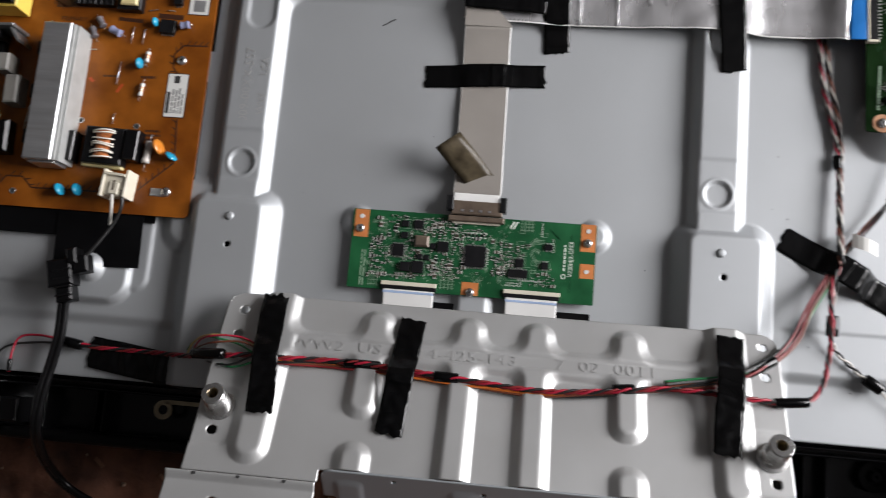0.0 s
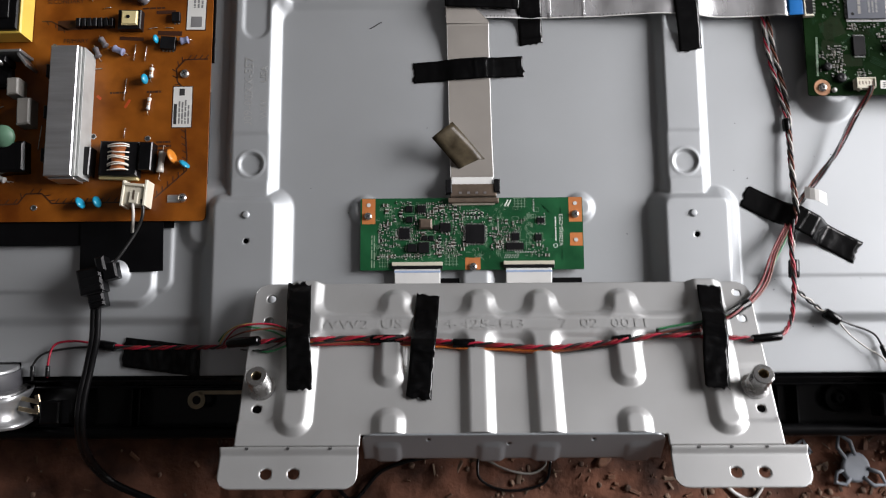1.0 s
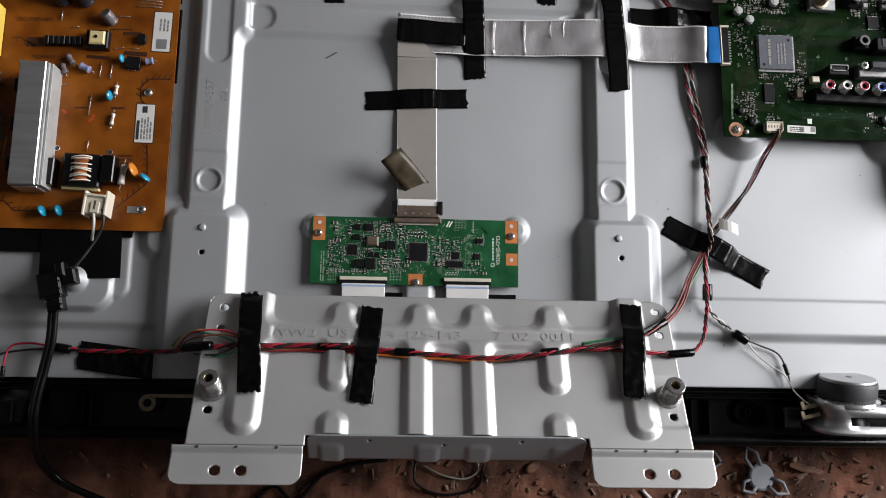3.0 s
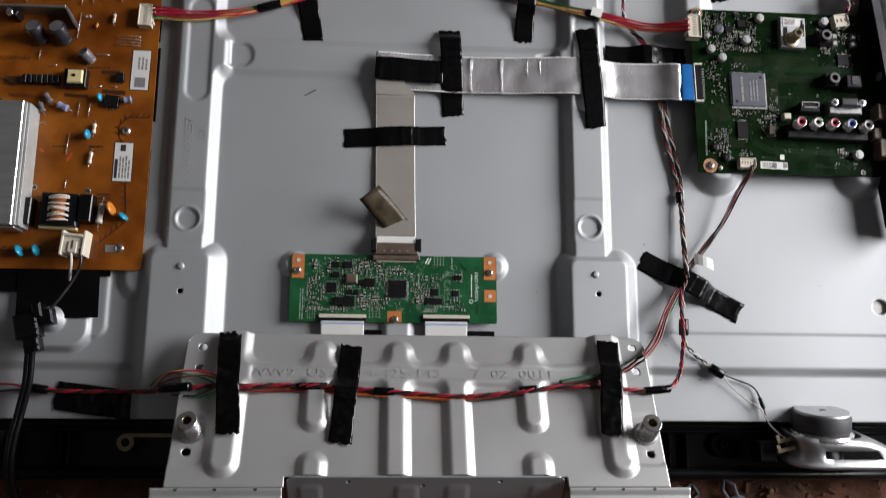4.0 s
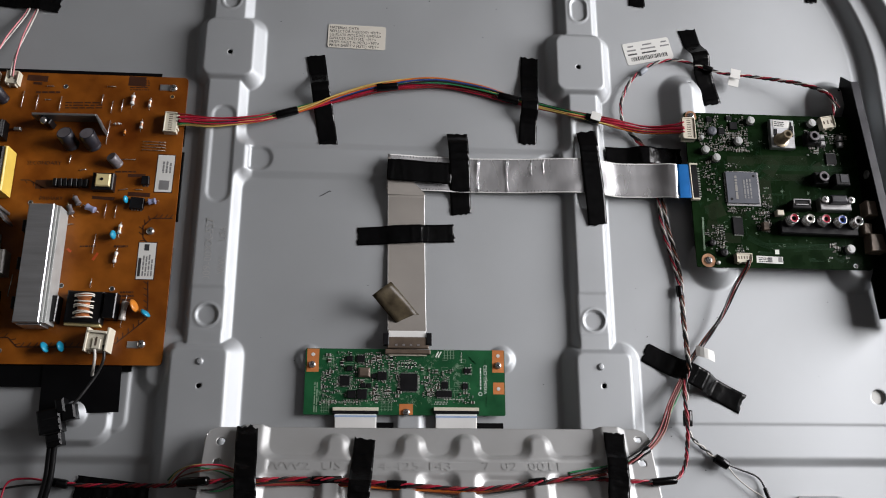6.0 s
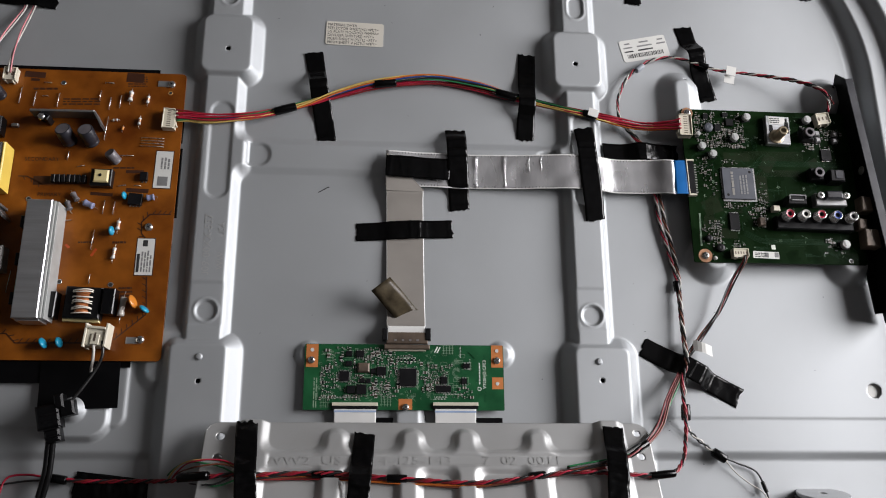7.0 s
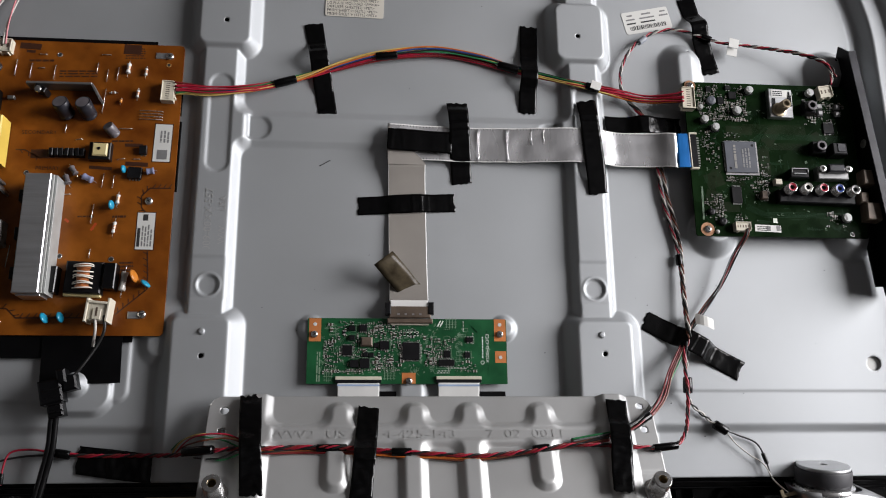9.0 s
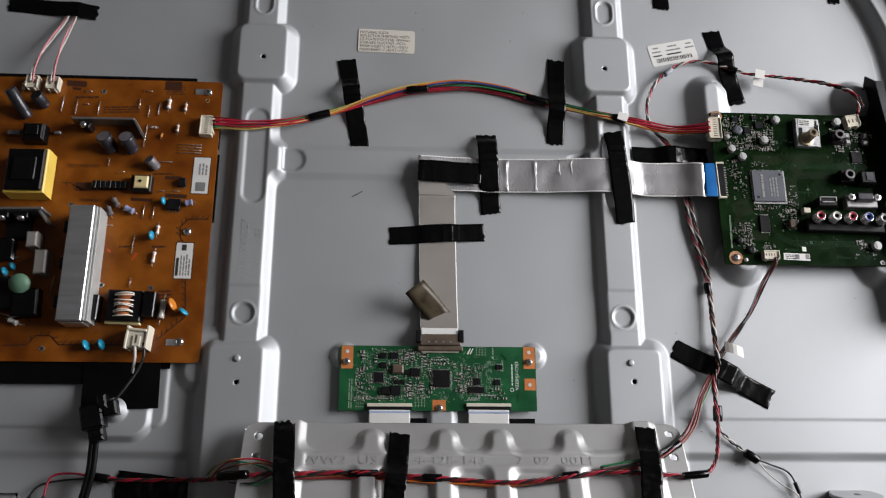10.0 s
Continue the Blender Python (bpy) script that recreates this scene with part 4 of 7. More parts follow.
box(bm, (sx + 0.0325, sy - 0.0066, ZP + 0.0070), (0.0022, 0.0160, 0.0136), radians(30), 0.0004)
sink2 = part("heat_sink", bm, M["alu_dark"], psu, "small bent aluminium heat sink")
bm = bmesh.new()
box(bm, (-0.3341, 0.2201, ZP + 0.0075), (0.0105, 0.0050, 0.0130), radians(-25), 0.0006)
part("power_transistor", bm, M["chip"], sink2)
bm = bmesh.new()
lathe(bm, (-0.3360, 0.2190, ZP + 0.0132), (0, -0.2, 1), [(0.0034, 0), (0.0032, 0.001), (0.0018, 0.0018), (0, 0.0019)], 14)
part("screw", bm, M["steel_bright"], sink2)
for x, y, lean in ((-0.3122, 0.2001, (-0.15, 0.35)), (-0.2926, 0.2001, (-0.12, 0.35))):
    B.can(x, y, 0.0070, 0.0185, lean, M["cap_sleeve"], M["cap_grey"], label="dark sleeved electrolytic capacitor")
for x, y, r, h, lean, m_, t_ in ((-0.3798, 0.2444, 0.0058, 0.015, (-0.25, 0.3), "cap_sleeve", "chip"), (-0.3937, 0.2314, 0.0056, 0.030, (-0.55, 0.95), "cap_sleeve", "chip"), (-0.2682, 0.1821, 0.0050, 0.0120, (-0.5, 0.5), "cap_grey", "cap_grey")):
    B.can(x, y, r, h, lean, M[m_], M[t_], label="small sleeved electrolytic capacitor")


# coils and transformers
def transformer(x, y, w, d, h, core, wrap, kind):
    core_bm = bmesh.new()
    box(core_bm, (x, y, ZP + h / 2), (w, d, h), 0, 0.0012)
    t = part("transformer", core_bm, M["ferrite" if core == "ferrite" else core], psu, kind)
    b2 = bmesh.new()
    box(b2, (x, y, ZP + h * 0.44), (w * 1.10, d * 1.08, h * 0.80), 0, 0.001)
    part("wrapping", b2, M[wrap], t)
    b3 = bmesh.new()
    box(b3, (x, y, ZP + h + 0.0008), (w * 0.62, d * 0.55, 0.0016), 0, 0.0004)
    part("core_plate", b3, M["black_gloss"], t)


transformer(-0.3785, 0.1688, 0.0330, 0.0400, 0.0240, "black", "yellow", "black ferrite transformer wrapped in yellow tape")
transformer(-0.3812, 0.2111, 0.0185, 0.0160, 0.0140, "black", "black", "black encapsulated transformer")
B.block("pin_header", -0.4022, 0.2136, 0.012, 0.004, 0.005, M["alu_dark"])
B.block("pin_header", -0.3627, 0.2147, 0.006, 0.003, 0.004, M["alu_dark"])
tx, ty = -0.2786, 0.1635
B.block("transformer", tx, ty, 0.0190, 0.0165, 0.0075, M["chip"], -1, 0.0008, label="small black coil former")
B.block("bobbin", tx + 0.0006, ty + 0.0005, 0.0130, 0.0120, 0.0100, M["cream"], -1, 0.0010)
lathe_bm = bmesh.new()
lathe(lathe_bm, (tx, ty + 0.001, ZP + 0.0102), (0, 0, 1), [(0.0015, 0), (0.0014, 0.0003), (0, 0.0003)], 12)
part("centre_mark", lathe_bm, M["chip"], psu)
cx, cy = -0.2807, 0.0461
B.block("choke", cx, cy, 0.0310, 0.0280, 0.0100, M["chip"], -2, 0.0012, label="black choke frame with white and copper winding")
B.block("choke_base", cx - 0.0015, cy - 0.0135, 0.0310, 0.0050, 0.0045, M["cream"], -2, 0.0006)
bm = bmesh.new()
lathe(bm, (cx, cy + 0.0108, ZP + 0.0085), (0, -1, 0), [(0, 0), (0.0064, 0), (0.0064, 0.0035), (0.0056, 0.0036), (0.0056, 0.0185), (0.0064, 0.0186), (0.0064, 0.0210), (0, 0.0210)], 20)
part("winding", bm, M["winding_cu"], psu, "enamelled copper winding")
for k, yy in enumerate((0.0104, 0.0088, 0.0042, 0.0008, -0.0008, -0.0050, -0.0062, -0.0100)):
    bm = bmesh.new()
    run = [Vector((cx + 0.0084 * math.cos(a), cy + yy + 0.0005 * math.sin(a * 2 + k), ZP + 0.0085 + 0.0070 * math.sin(a))) for a in np.linspace(0.0, 3.1416, 11)]
    tube(bm, run, 0.00060, 6)
    part("bobbin_flange", bm, M["winding"], psu, "thin white bobbin flange")
for x, y in ((-0.3078, 0.0439), (-0.2588, 0.0473)):
    B.block("choke_core", x, y, 0.0105, 0.0230, 0.0120, M["black_gloss"], -2, 0.0008)
# ceramic discs
for x, y, r, m_, a in ((-0.2390, 0.0482, 0.0062, "disc_orange", 20), (-0.2292, 0.0420, 0.0050, "disc_blue", 50), (-0.3107, 0.0110, 0.0050, "disc_blue", 25), (-0.2976, 0.0118, 0.0048, "disc_blue", 15),
                       (-0.2647, 0.1134, 0.0042, "disc_blue", 0), (-0.2573, 0.1476, 0.0036, "disc_blue", 5), (-0.3903, 0.0771, 0.0042, "disc_blue", 15), (-0.3845, 0.0823, 0.0036, "disc_blue", 20)):
    B.disc(x, y, r, M[m_], a)
B.chip(-0.2474, 0.1446, 0.0120, 0.0105, 0.0040, -4, legs=4, name="optocoupler")
B.chip(-0.2419, 0.1669, 0.0065, 0.0080, 0.0040, 2, legs=2)
for k in range(7):
    B.block("diode", -0.3219 + 0.00452 * k, 0.1626, 0.0036, 0.0075, 0.0050, M["chip"], 5 * (k % 3), 0.0005)
B.connector(-0.2236, 0.2244, 0.0200, 0.0115, 0.0080, 8, 88)
for x, y in ((-0.3916, 0.2658), (-0.3723, 0.2650)):
    B.connector(x, y, 0.0115, 0.0125, 0.0085, 2, -4)
mcx, mcy = -0.2650, 0.0160
mcon = B.block("mains_connector", mcx, mcy, 0.0165, 0.0170, 0.0140, M["conn"], -5, 0.0010, label="cream nylon mains connector")
for dx in (-0.0088, 0.0088):
    bm = bmesh.new()
    box(bm, (mcx + dx, mcy + 0.0008, ZP + 0.0078), (0.0022, 0.0205, 0.0156), radians(-5), 0.0005)
    part("cheek", bm, M["conn"], mcon)
bm = bmesh.new()
box(bm, (mcx, mcy + 0.0072, ZP + 0.0150), (0.0165, 0.0022, 0.0020), radians(-5), 0.0004)
box(bm, (mcx, mcy - 0.0030, ZP + 0.0146), (0.0070, 0.0090, 0.0014), radians(-5), 0.0004)
part("latch", bm, M["conn"], mcon)
bm = bmesh.new()
box(bm, (mcx, mcy - 0.0010, ZP + 0.01535), (0.0016, 0.0075, 0.0002), radians(-5))
part("latch_slot", bm, M["conn_brown"], mcon)
# left part of the board
for x, y, w, d, h in ((-0.3670, 0.1051, 0.0095, 0.0140, 0.0150), (-0.3571, 0.0842, 0.0105, 0.0220, 0.0150)):
    B.block("film_capacitor", x, y, w, d, h, M["film_cap"], 2, 0.0012, label="pale boxed film capacitor")
lathe_bm = bmesh.new()
lathe(lathe_bm, (-0.3716, 0.0636, ZP + 0.014), (0.15, -0.3, 1), [(0, -0.002), (0.0080, -0.002), (0.0092, 0), (0.0080, 0.0024), (0, 0.003)], 20)
part("varistor", lathe_bm, M["disc_green"], psu, "grey-green round varistor", True)
for x, y, w, d, h in ((-0.3666, 0.0477, 0.0230, 0.0250, 0.0120), (-0.3850, 0.0565, 0.0230, 0.0300, 0.0100), (-0.3841, 0.1172, 0.0220, 0.0200, 0.0070), (-0.3923, 0.0981, 0.0150, 0.0220, 0.0060)):
    B.block("dark_filter_coil", x, y, w, d, h, M["black_gloss"], 3, 0.0020)
bm = bmesh.new()
box(bm, (-0.3860, 0.1310, ZP + 0.0120), (0.0560, 0.0022, 0.0220), radians(1.5), 0.0004)
box(bm, (-0.3580, 0.1255, ZP + 0.0110), (0.0022, 0.0130, 0.0180), radians(38), 0.0004)
sink3 = part("heat_sink", bm, M["alu_dark"], psu, "bent dull aluminium rectifier heat sink")
for x in (-0.3950, -0.3780):
    bm = bmesh.new()
    box(bm, (x, 0.1265, ZP + 0.0100), (0.0120, 0.0052, 0.0160), 0, 0.0006)
    part("power_transistor", bm, M["chip"], sink3)
    bm = bmesh.new()
    lathe(bm, (x, 0.1240, ZP + 0.0165), (0, -1, 0.25), [(0.0036, 0), (0.0034, 0.0014), (0.0018, 0.0024), (0, 0.0025)], 14)
    part("screw", bm, M["steel_bright"], sink3)
for (x, y), l, a in (((-0.3486, 0.0662), 0.020, 85), ((-0.3822, 0.0374), 0.018, -15), ((-0.3759, 0.0307), 0.016, -10), ((-0.3867, 0.0900), 0.014, 20), ((-0.3595, 0.0512), 0.02, 86)):
    B.jumper(x, y, l, a)
for x, y, a in ((-0.3921, 0.0679, 80), (-0.3771, 0.0318, -25)):
    B.resistor(x, y, 0.014, a, 0.0024, M["res_white"], 0.003, False)
for (x, y), s in (((-0.3029, 0.0996), 1), ((-0.3149, 0.0848), 2), ((-0.2795, 0.0941), 3)):
    B.flat("printed_mark", x, y, 0.0045 * s ** 0.5, 0.0022, M["red_print"], -40 * s)
# labels on the board
for (x, y), w, d, a, s in (((-0.2258, 0.1752), 0.0152, 0.0365, -1, 5), ((-0.2345, 0.0910), 0.0152, 0.0340, 0, 6)):
    lb = B.flat("label", x, y, w, d, M["paper"], a, "white printed label", 0.0002, 0.0001)
    edge = B.flat("label_border", x, y, w + 0.0016, d + 0.0016, M["silk_dark"], a, "", 0.00012)
    B.bars(lb, x + 0.0015, y + (0.0070 if s == 5 else -0.004), d * (0.36 if s == 5 else 0.60), w * (0.62 if s == 5 else 0.66), 3 if s == 5 else 4, M["ink_grey"], 90 + a, 0.00038, s, solid=0.6)
    if s == 5:
        B.flat("printed_square", x + 0.0002, y - 0.0115, 0.0090, 0.0090, M["ink_grey"], a, "", 0.00012, 0.00034)
    else:
        B.flat("printed_block", x - 0.0005, y + 0.0125, 0.0042, 0.0058, M["ink"], a, "", 0.00012, 0.00034)
        B.flat("printed_block", x - 0.0055, y - 0.0060, 0.0024, 0.0170, M["ink"], a, "", 0.00012, 0.00034)
# insulating sheet under the board, folded beside the cord
bm = bmesh.new()
box(bm, (-0.3465, 0.1362, P + 0.0036), (0.2150, 0.2880, 0.0010))
solo("insulating_sheet", bm, M["mat"], "black insulating sheet under the power board", "insulating sheet")
for x, y0, y1 in ((-0.2260, 0.028, 0.105), (-0.2240, 0.130, 0.199), (-0.2250, 0.2045, 0.232)):
    bm = bmesh.new()
    box(bm, (x, (y0 + y1) / 2, P + 0.0040), (0.026, y1 - y0, 0.0012), 0, 0.0003)
    solo("insulating_flap", bm, M["mat"], "black flap of insulating sheet beside the power board", "insulating sheet", "insulating flaps")

# ----- timing control board -----
ZT = 0.0612
tcon = thing("timing_control_board", "long green timing control board with orange earth pads", "circuit board")
pcb(tcon, -0.0890, 0.0880, -0.0435, 0.0145, ZT, M["pcb_green"], 0.001)
B = Board(tcon, ZT)
for (x, y), w, d in (((-0.0825, 0.0039), 0.0105, 0.0205), ((0.0822, 0.0046), 0.0105, 0.0200), ((0.0824, -0.0195), 0.0100, 0.0105), ((0.0002, -0.0385), 0.0120, 0.0095)):
    B.flat("earth_pad", x, y, w, d, M["pad_gold"])
for x, y in ((-0.0829, 0.0000), (0.0820, 0.0008), (0.0005, -0.0410)):
    B.screw(x, y, 0.0032)
for x, y in ((-0.0826, 0.0091), (0.0820, 0.0096), (0.0821, -0.0199)):
    bm = bmesh.new()
    lathe(bm, (x, y, ZT + 0.0001), (0, 0, 1), [(0.0017, 0), (0.0016, 0.0003), (0, 0.0003)], 12)
    part("solder_hole", bm, M["res_white"], tcon)
SK = []
for (x, y), w, d, h, legs in (((0.0022, -0.0149), 0.0150, 0.0150, 0.0016, 14), ((-0.0539, -0.0141), 0.0085, 0.0085, 0.0012, 7), ((-0.0385, -0.0258), 0.0085, 0.0085, 0.0030, 0), ((-0.0477, -0.0260), 0.0070, 0.0065, 0.0024, 0),
                              ((-0.0213, -0.0096), 0.0085, 0.0070, 0.0022, 3), ((-0.0402, 0.0055), 0.0070, 0.0055, 0.0014, 4), ((0.0342, -0.0173), 0.0062, 0.0058, 0.0012, 4), ((0.0524, -0.0179), 0.0050, 0.0048, 0.0014, 2),
                              ((-0.0500, 0.0055), 0.0055, 0.0045, 0.0020, 0), ((-0.0499, -0.0031), 0.0050, 0.0045, 0.0020, 0), ((-0.0378, -0.0179), 0.0040, 0.0040, 0.0016, 0), ((-0.0327, -0.0182), 0.0040, 0.0040, 0.0016, 0),
                              ((0.0545, -0.0042), 0.0060, 0.0040, 0.0012, 2), ((-0.0286, -0.0097), 0.004, 0.004, 0.0016, 0)):
    B.chip(x, y, w, d, h, legs=legs, all_sides=legs > 6)
    SK.append((x, y, w, d))
B.block("inductor", -0.0371, -0.0067, 0.0105, 0.0085, 0.0034, M["conn_brown"], 0, 0.0014, label="brown shielded inductor")
SK.append((-0.0371, -0.0067, 0.012, 0.010))
B.chip(0.0337, -0.0249, 0.0140, 0.0052, 0.0014, legs=10)
SK.append((0.0337, -0.0249, 0.016, 0.008))
for x, y in ((-0.0438, -0.0396), (0.0444, -0.0391)):
    B.block("ribbon_socket", x, y + 0.0009, 0.0400, 0.0030, 0.0022, M["conn"], 0, 0.0003, label="cream flat ribbon socket")
    B.block("socket_latch", x, y - 0.0018, 0.0400, 0.0030, 0.0018, M["chip"], 0, 0.0003)
    SK.append((x, y, 0.042, 0.008))
sock = B.block("ribbon_socket", 0.0010, 0.0118, 0.0405, 0.0042, 0.0046, M["conn_brown"], 0, 0.0008, label="brown metal-shelled ribbon socket")
B.block("socket_front", 0.0010, 0.0092, 0.0340, 0.0014, 0.0018, M["conn"], 0, 0.0002)
plug = B.block("ribbon_plug", 0.0010, 0.0198, 0.0370, 0.0105, 0.0042, M["conn_brown"], 0, 0.0008, 0.001, label="brown metal ribbon plug")
for k in range(4):
    B.block("plug_dimple", -0.0093 + 0.00652 * k, 0.0176, 0.0022, 0.0016, 0.0003, M["alu_dark"], 0, 0, 0.0052)
for x, y in ((-0.0185, 0.0227), (0.0198, 0.0231)):
    B.block("latch", x, y, 0.0050, 0.0110, 0.0062, M["chip"], 0, 0.0008)
B.smds(-0.0743, -0.0082, -0.0327, 0.0112, 165, 5, 1.05, SK, "tin_bright")
B.smds(-0.0082, 0.0594, -0.0327, 0.0044, 90, 9, 0.95, SK, "tin_bright")
B.smds(-0.0751, -0.0283, -0.0355, -0.0310, 26, 12, 1.0, SK, "tin_bright")
for (x, y), n, a in (((-0.0585, -0.0326), 22, 0), ((0.0314, -0.0320), 9, 0), ((0.0306, -0.0337), 9, 0), ((-0.0743, -0.0168), 8, 90), ((-0.0606, -0.0150), 7, 90), ((-0.0066, -0.0146), 9, 90), ((0.0114, -0.0145), 9, 90), ((-0.0284, -0.0249), 8, 90), ((0.0491, 0.0081), 8, 90), ((-0.0151, -0.0045), 8, 90), ((0.0425, -0.0294), 14, 0), ((0.0206, -0.0101), 7, 90), ((0.0575, -0.0030), 8, 90)):
    B.rows(x, y, n, 0.0013, 0.0006, 0.0011, M["tin_bright"], a)
B.rows(0.0010, 0.0008, 6, 0.0030, 0.0015, 0.0010, M["silk"], 0, "printed_mark", 2, 0.0030)
B.rows(0.0010, 0.0004, 6, 0.0030, 0.0016, 0.0020, M["chip"], 0, "test_block")
for (x, y), w, d in (((-0.0669, 0.0036), 0.0065, 0.0105), ((-0.0169, -0.0352), 0.0110, 0.0100), ((-0.0704, -0.0355), 0.0080, 0.0125), ((0.0380, 0.0106), 0.0105, 0.0090), ((0.0256, -0.0225), 0.008, 0.010), ((-0.0217, -0.0248), 0.009, 0.010)):
    bm = bmesh.new()
    for k in range(4):
        box(bm, (x, y + (k - 1.5) * d / 4, ZT + 0.00005), (w, d * 0.03, 0.0001))
        box(bm, (x + (k - 1.5) * w / 4, y, ZT + 0.00005), (w * 0.04, d, 0.0001))
    part("printed_grid", bm, M["silk_dim"], tcon)
B.traces(-0.078, 0.072, -0.036, 0.010, 120, 3, M["trace_light"], 0.0003, SK)
rnd = random.Random(19)
bm = bmesh.new()
for x, y, w, d in [(a, b, p + 0.0022, q + 0.0022) for a, b, p, q in SK if p < 0.03] + [(rnd.uniform(0.018, 0.060), rnd.uniform(-0.026, 0.006), rnd.uniform(0.003, 0.006), rnd.uniform(0.002, 0.004)) for _ in range(12)]:
    for dx, dy, sx, sy in ((0, d / 2, w, 0.00024), (0, -d / 2, w, 0.00024), (w / 2, 0, 0.00024, d), (-w / 2, 0, 0.00024, d)):
        box(bm, (x + dx, y + dy, ZT + 0.00005), (sx, sy, 0.0001))
part("printed_outline", bm, M["silk_dim"], tcon)["kind"] = "stuff"
B.traces(-0.078, 0.050, -0.038, 0.011, 230, 8, M["silk_dim"], 0.00024, SK, 0.0040)
lettering("board_marking", "V320HJ2-CPE3", 0.0042, M["silk"], tcon, Matrix.Translation((0.0719, -0.0245, ZT + 0.0001)) @ Matrix.Rotation(radians(90), 4, "Z"), 0.00004, "white printed board type number")
B.bars(tcon, 0.0662, -0.0110, 0.019, 0.0022, 1, M["silk"], 90, 0.00006, 4, "printed_mark")
B.bars(tcon, -0.0789, -0.0286, 0.026, 0.0040, 2, M["silk_dim"], 90, 0.00006, 5, "printed_mark")
lathe_bm = bmesh.new()
lathe(lathe_bm, (0.0659, -0.0245, ZT), (0, 0, 1), [(0.0018, 0), (0.0018, 0.0001), (0.0013, 0.0001), (0.0013, 0)], 16)
part("printed_ring", lathe_bm, M["silk"], tcon)
for dx, a_ in ((-0.0012, 62), (0.0012, 62)):
    B.flat("printed_mark", 0.0285 + dx, 0.0102, 0.0058, 0.0011, M["silk"], a_)

# ----- main board -----
ZM = 0.0708
main = thing("main_board", "dark green television main board with input sockets", "circuit board")
pcb(main, 0.2700, 0.4400, 0.0940, 0.2520, ZM, M["pcb_main"], 0.002)
B = Board(main, ZM)
B.screw(0.2811, 0.1004, 0.0036, 0.0068)
B.screw(0.2765, 0.2480, 0.0034, 0.0058)
SK = []
chip_x, chip_y = 0.3204, 0.1735
soc = B.chip(chip_x, chip_y, 0.0310, 0.0320, 0.0020, 0, M["chip_grey"], 26, "large grey processor with a pale rim", "processor", True)
B.flat("processor_rim", chip_x + 0.0008, chip_y - 0.0008, 0.0335, 0.0345, M["alu_dark"], 0, "", 0.0005)
SK.append((chip_x, chip_y, 0.037, 0.037))
B.bars(soc, chip_x - 0.0060, chip_y, 0.0240, 0.0046, 1, M["film_cap"], 90, 0.00235, 2, "printed_logo", 0.99)
B.bars(soc, chip_x + 0.0050, chip_y - 0.001, 0.0200, 0.0090, 3, M["ink_grey"], 90, 0.00235, 3, "printed_mark")
for dx, dy in ((-0.0115, -0.0120), (0.0120, 0.0120)):
    bm = bmesh.new()
    lathe(bm, (chip_x + dx, chip_y + dy, ZM + 0.00222), (0, 0, 1), [(0.0014, 0), (0.0013, 0.0001), (0, 0.0001)], 12)
    part("index_dimple", bm, M["chip"], soc)
for (x, y), r in (((0.3349, 0.2434), 0.0044), ((0.3205, 0.2212), 0.0046), ((0.2867, 0.2111), 0.0043), ((0.2968, 0.2030), 0.0044), ((0.2837, 0.2236), 0.0027), ((0.3970, 0.2426), 0.0046), ((0.4184, 0.1131), 0.0050)):
    B.smd_can(x, y, r)
    SK.append((x, y, r * 2, r * 2))
for (x, y), w, d, h, n in (((0.3181, 0.2383), 0.0075, 0.0075, 0.0020, 0), ((0.3056, 0.2327), 0.0060, 0.0065, 0.0018, 4), ((0.4137, 0.2063), 0.0105, 0.0110, 0.0014, 8), ((0.3127, 0.1349), 0.0095, 0.0165, 0.0014, 12), ((0.3145, 0.2466), 0.0055, 0.0040, 0.0016, 2), ((0.2944, 0.2445), 0.0050, 0.0045, 0.0016, 3)):
    B.chip(x, y, w, d, h, legs=n)
    SK.append((x, y, w + 0.002, d + 0.002))
for (x, y), r, m_ in (((0.2961, 0.2321), 0.0042, "chip_grey"), ((0.2961, 0.1079), 0.0036, "chip"), ((0.2858, 0.1173), 0.0030, "chip")):
    bm = bmesh.new()
    lathe(bm, (x, y, ZM), (0, 0, 1), [(r * 1.1, 0), (r * 1.1, 0.002), (r, 0.0032), (r * 0.5, 0.0036), (0, 0.0034)], 14)
    part("inductor", bm, M[m_], main)
    SK.append((x, y, r * 2, r * 2))
for x, y in ((0.4061, 0.2287), (0.4062, 0.2217), (0.4248, 0.2283), (0.4238, 0.2212)):
    B.block("silver_inductor", x, y, 0.0058, 0.0058, 0.0040, M["alu_dark"], 0, 0.0012)
B.connector(0.2709, 0.2315, 0.0225, 0.0125, 0.0085, 8, -90)
B.connector(0.3133, 0.1022, 0.0150, 0.0085, 0.0070, 5, 0)
B.connector(0.4123, 0.2432, 0.0140, 0.0120, 0.0080, 3, 10)
rb = B.block("ribbon_socket", 0.2735, 0.1782, 0.0075, 0.0345, 0.0024, M["chip"], 1, 0.0003, label="flat ribbon socket with a dark latch")
for dx, dy, w, d in ((-0.0034, 0, 0.0012, 0.0365), (0, 0.0178, 0.0080, 0.0018), (0, -0.0178, 0.0080, 0.0018)):
    bm = bmesh.new()
    box(bm, (0.2735 + dx, 0.1782 + dy, ZM + 0.0019), (w, d, 0.0038), radians(1), 0.0003)
    part("socket_frame", bm, M["conn"], rb, "white nylon socket frame")
B.rows(0.2792, 0.1782, 12, 0.0026, 0.0012, 0.0020, M["smd_end"], 90)
B.rows(0.2788, 0.1264, 30, 0.0011, 0.0007, 0.0018, M["silk_dim"], 88, "test_pad")
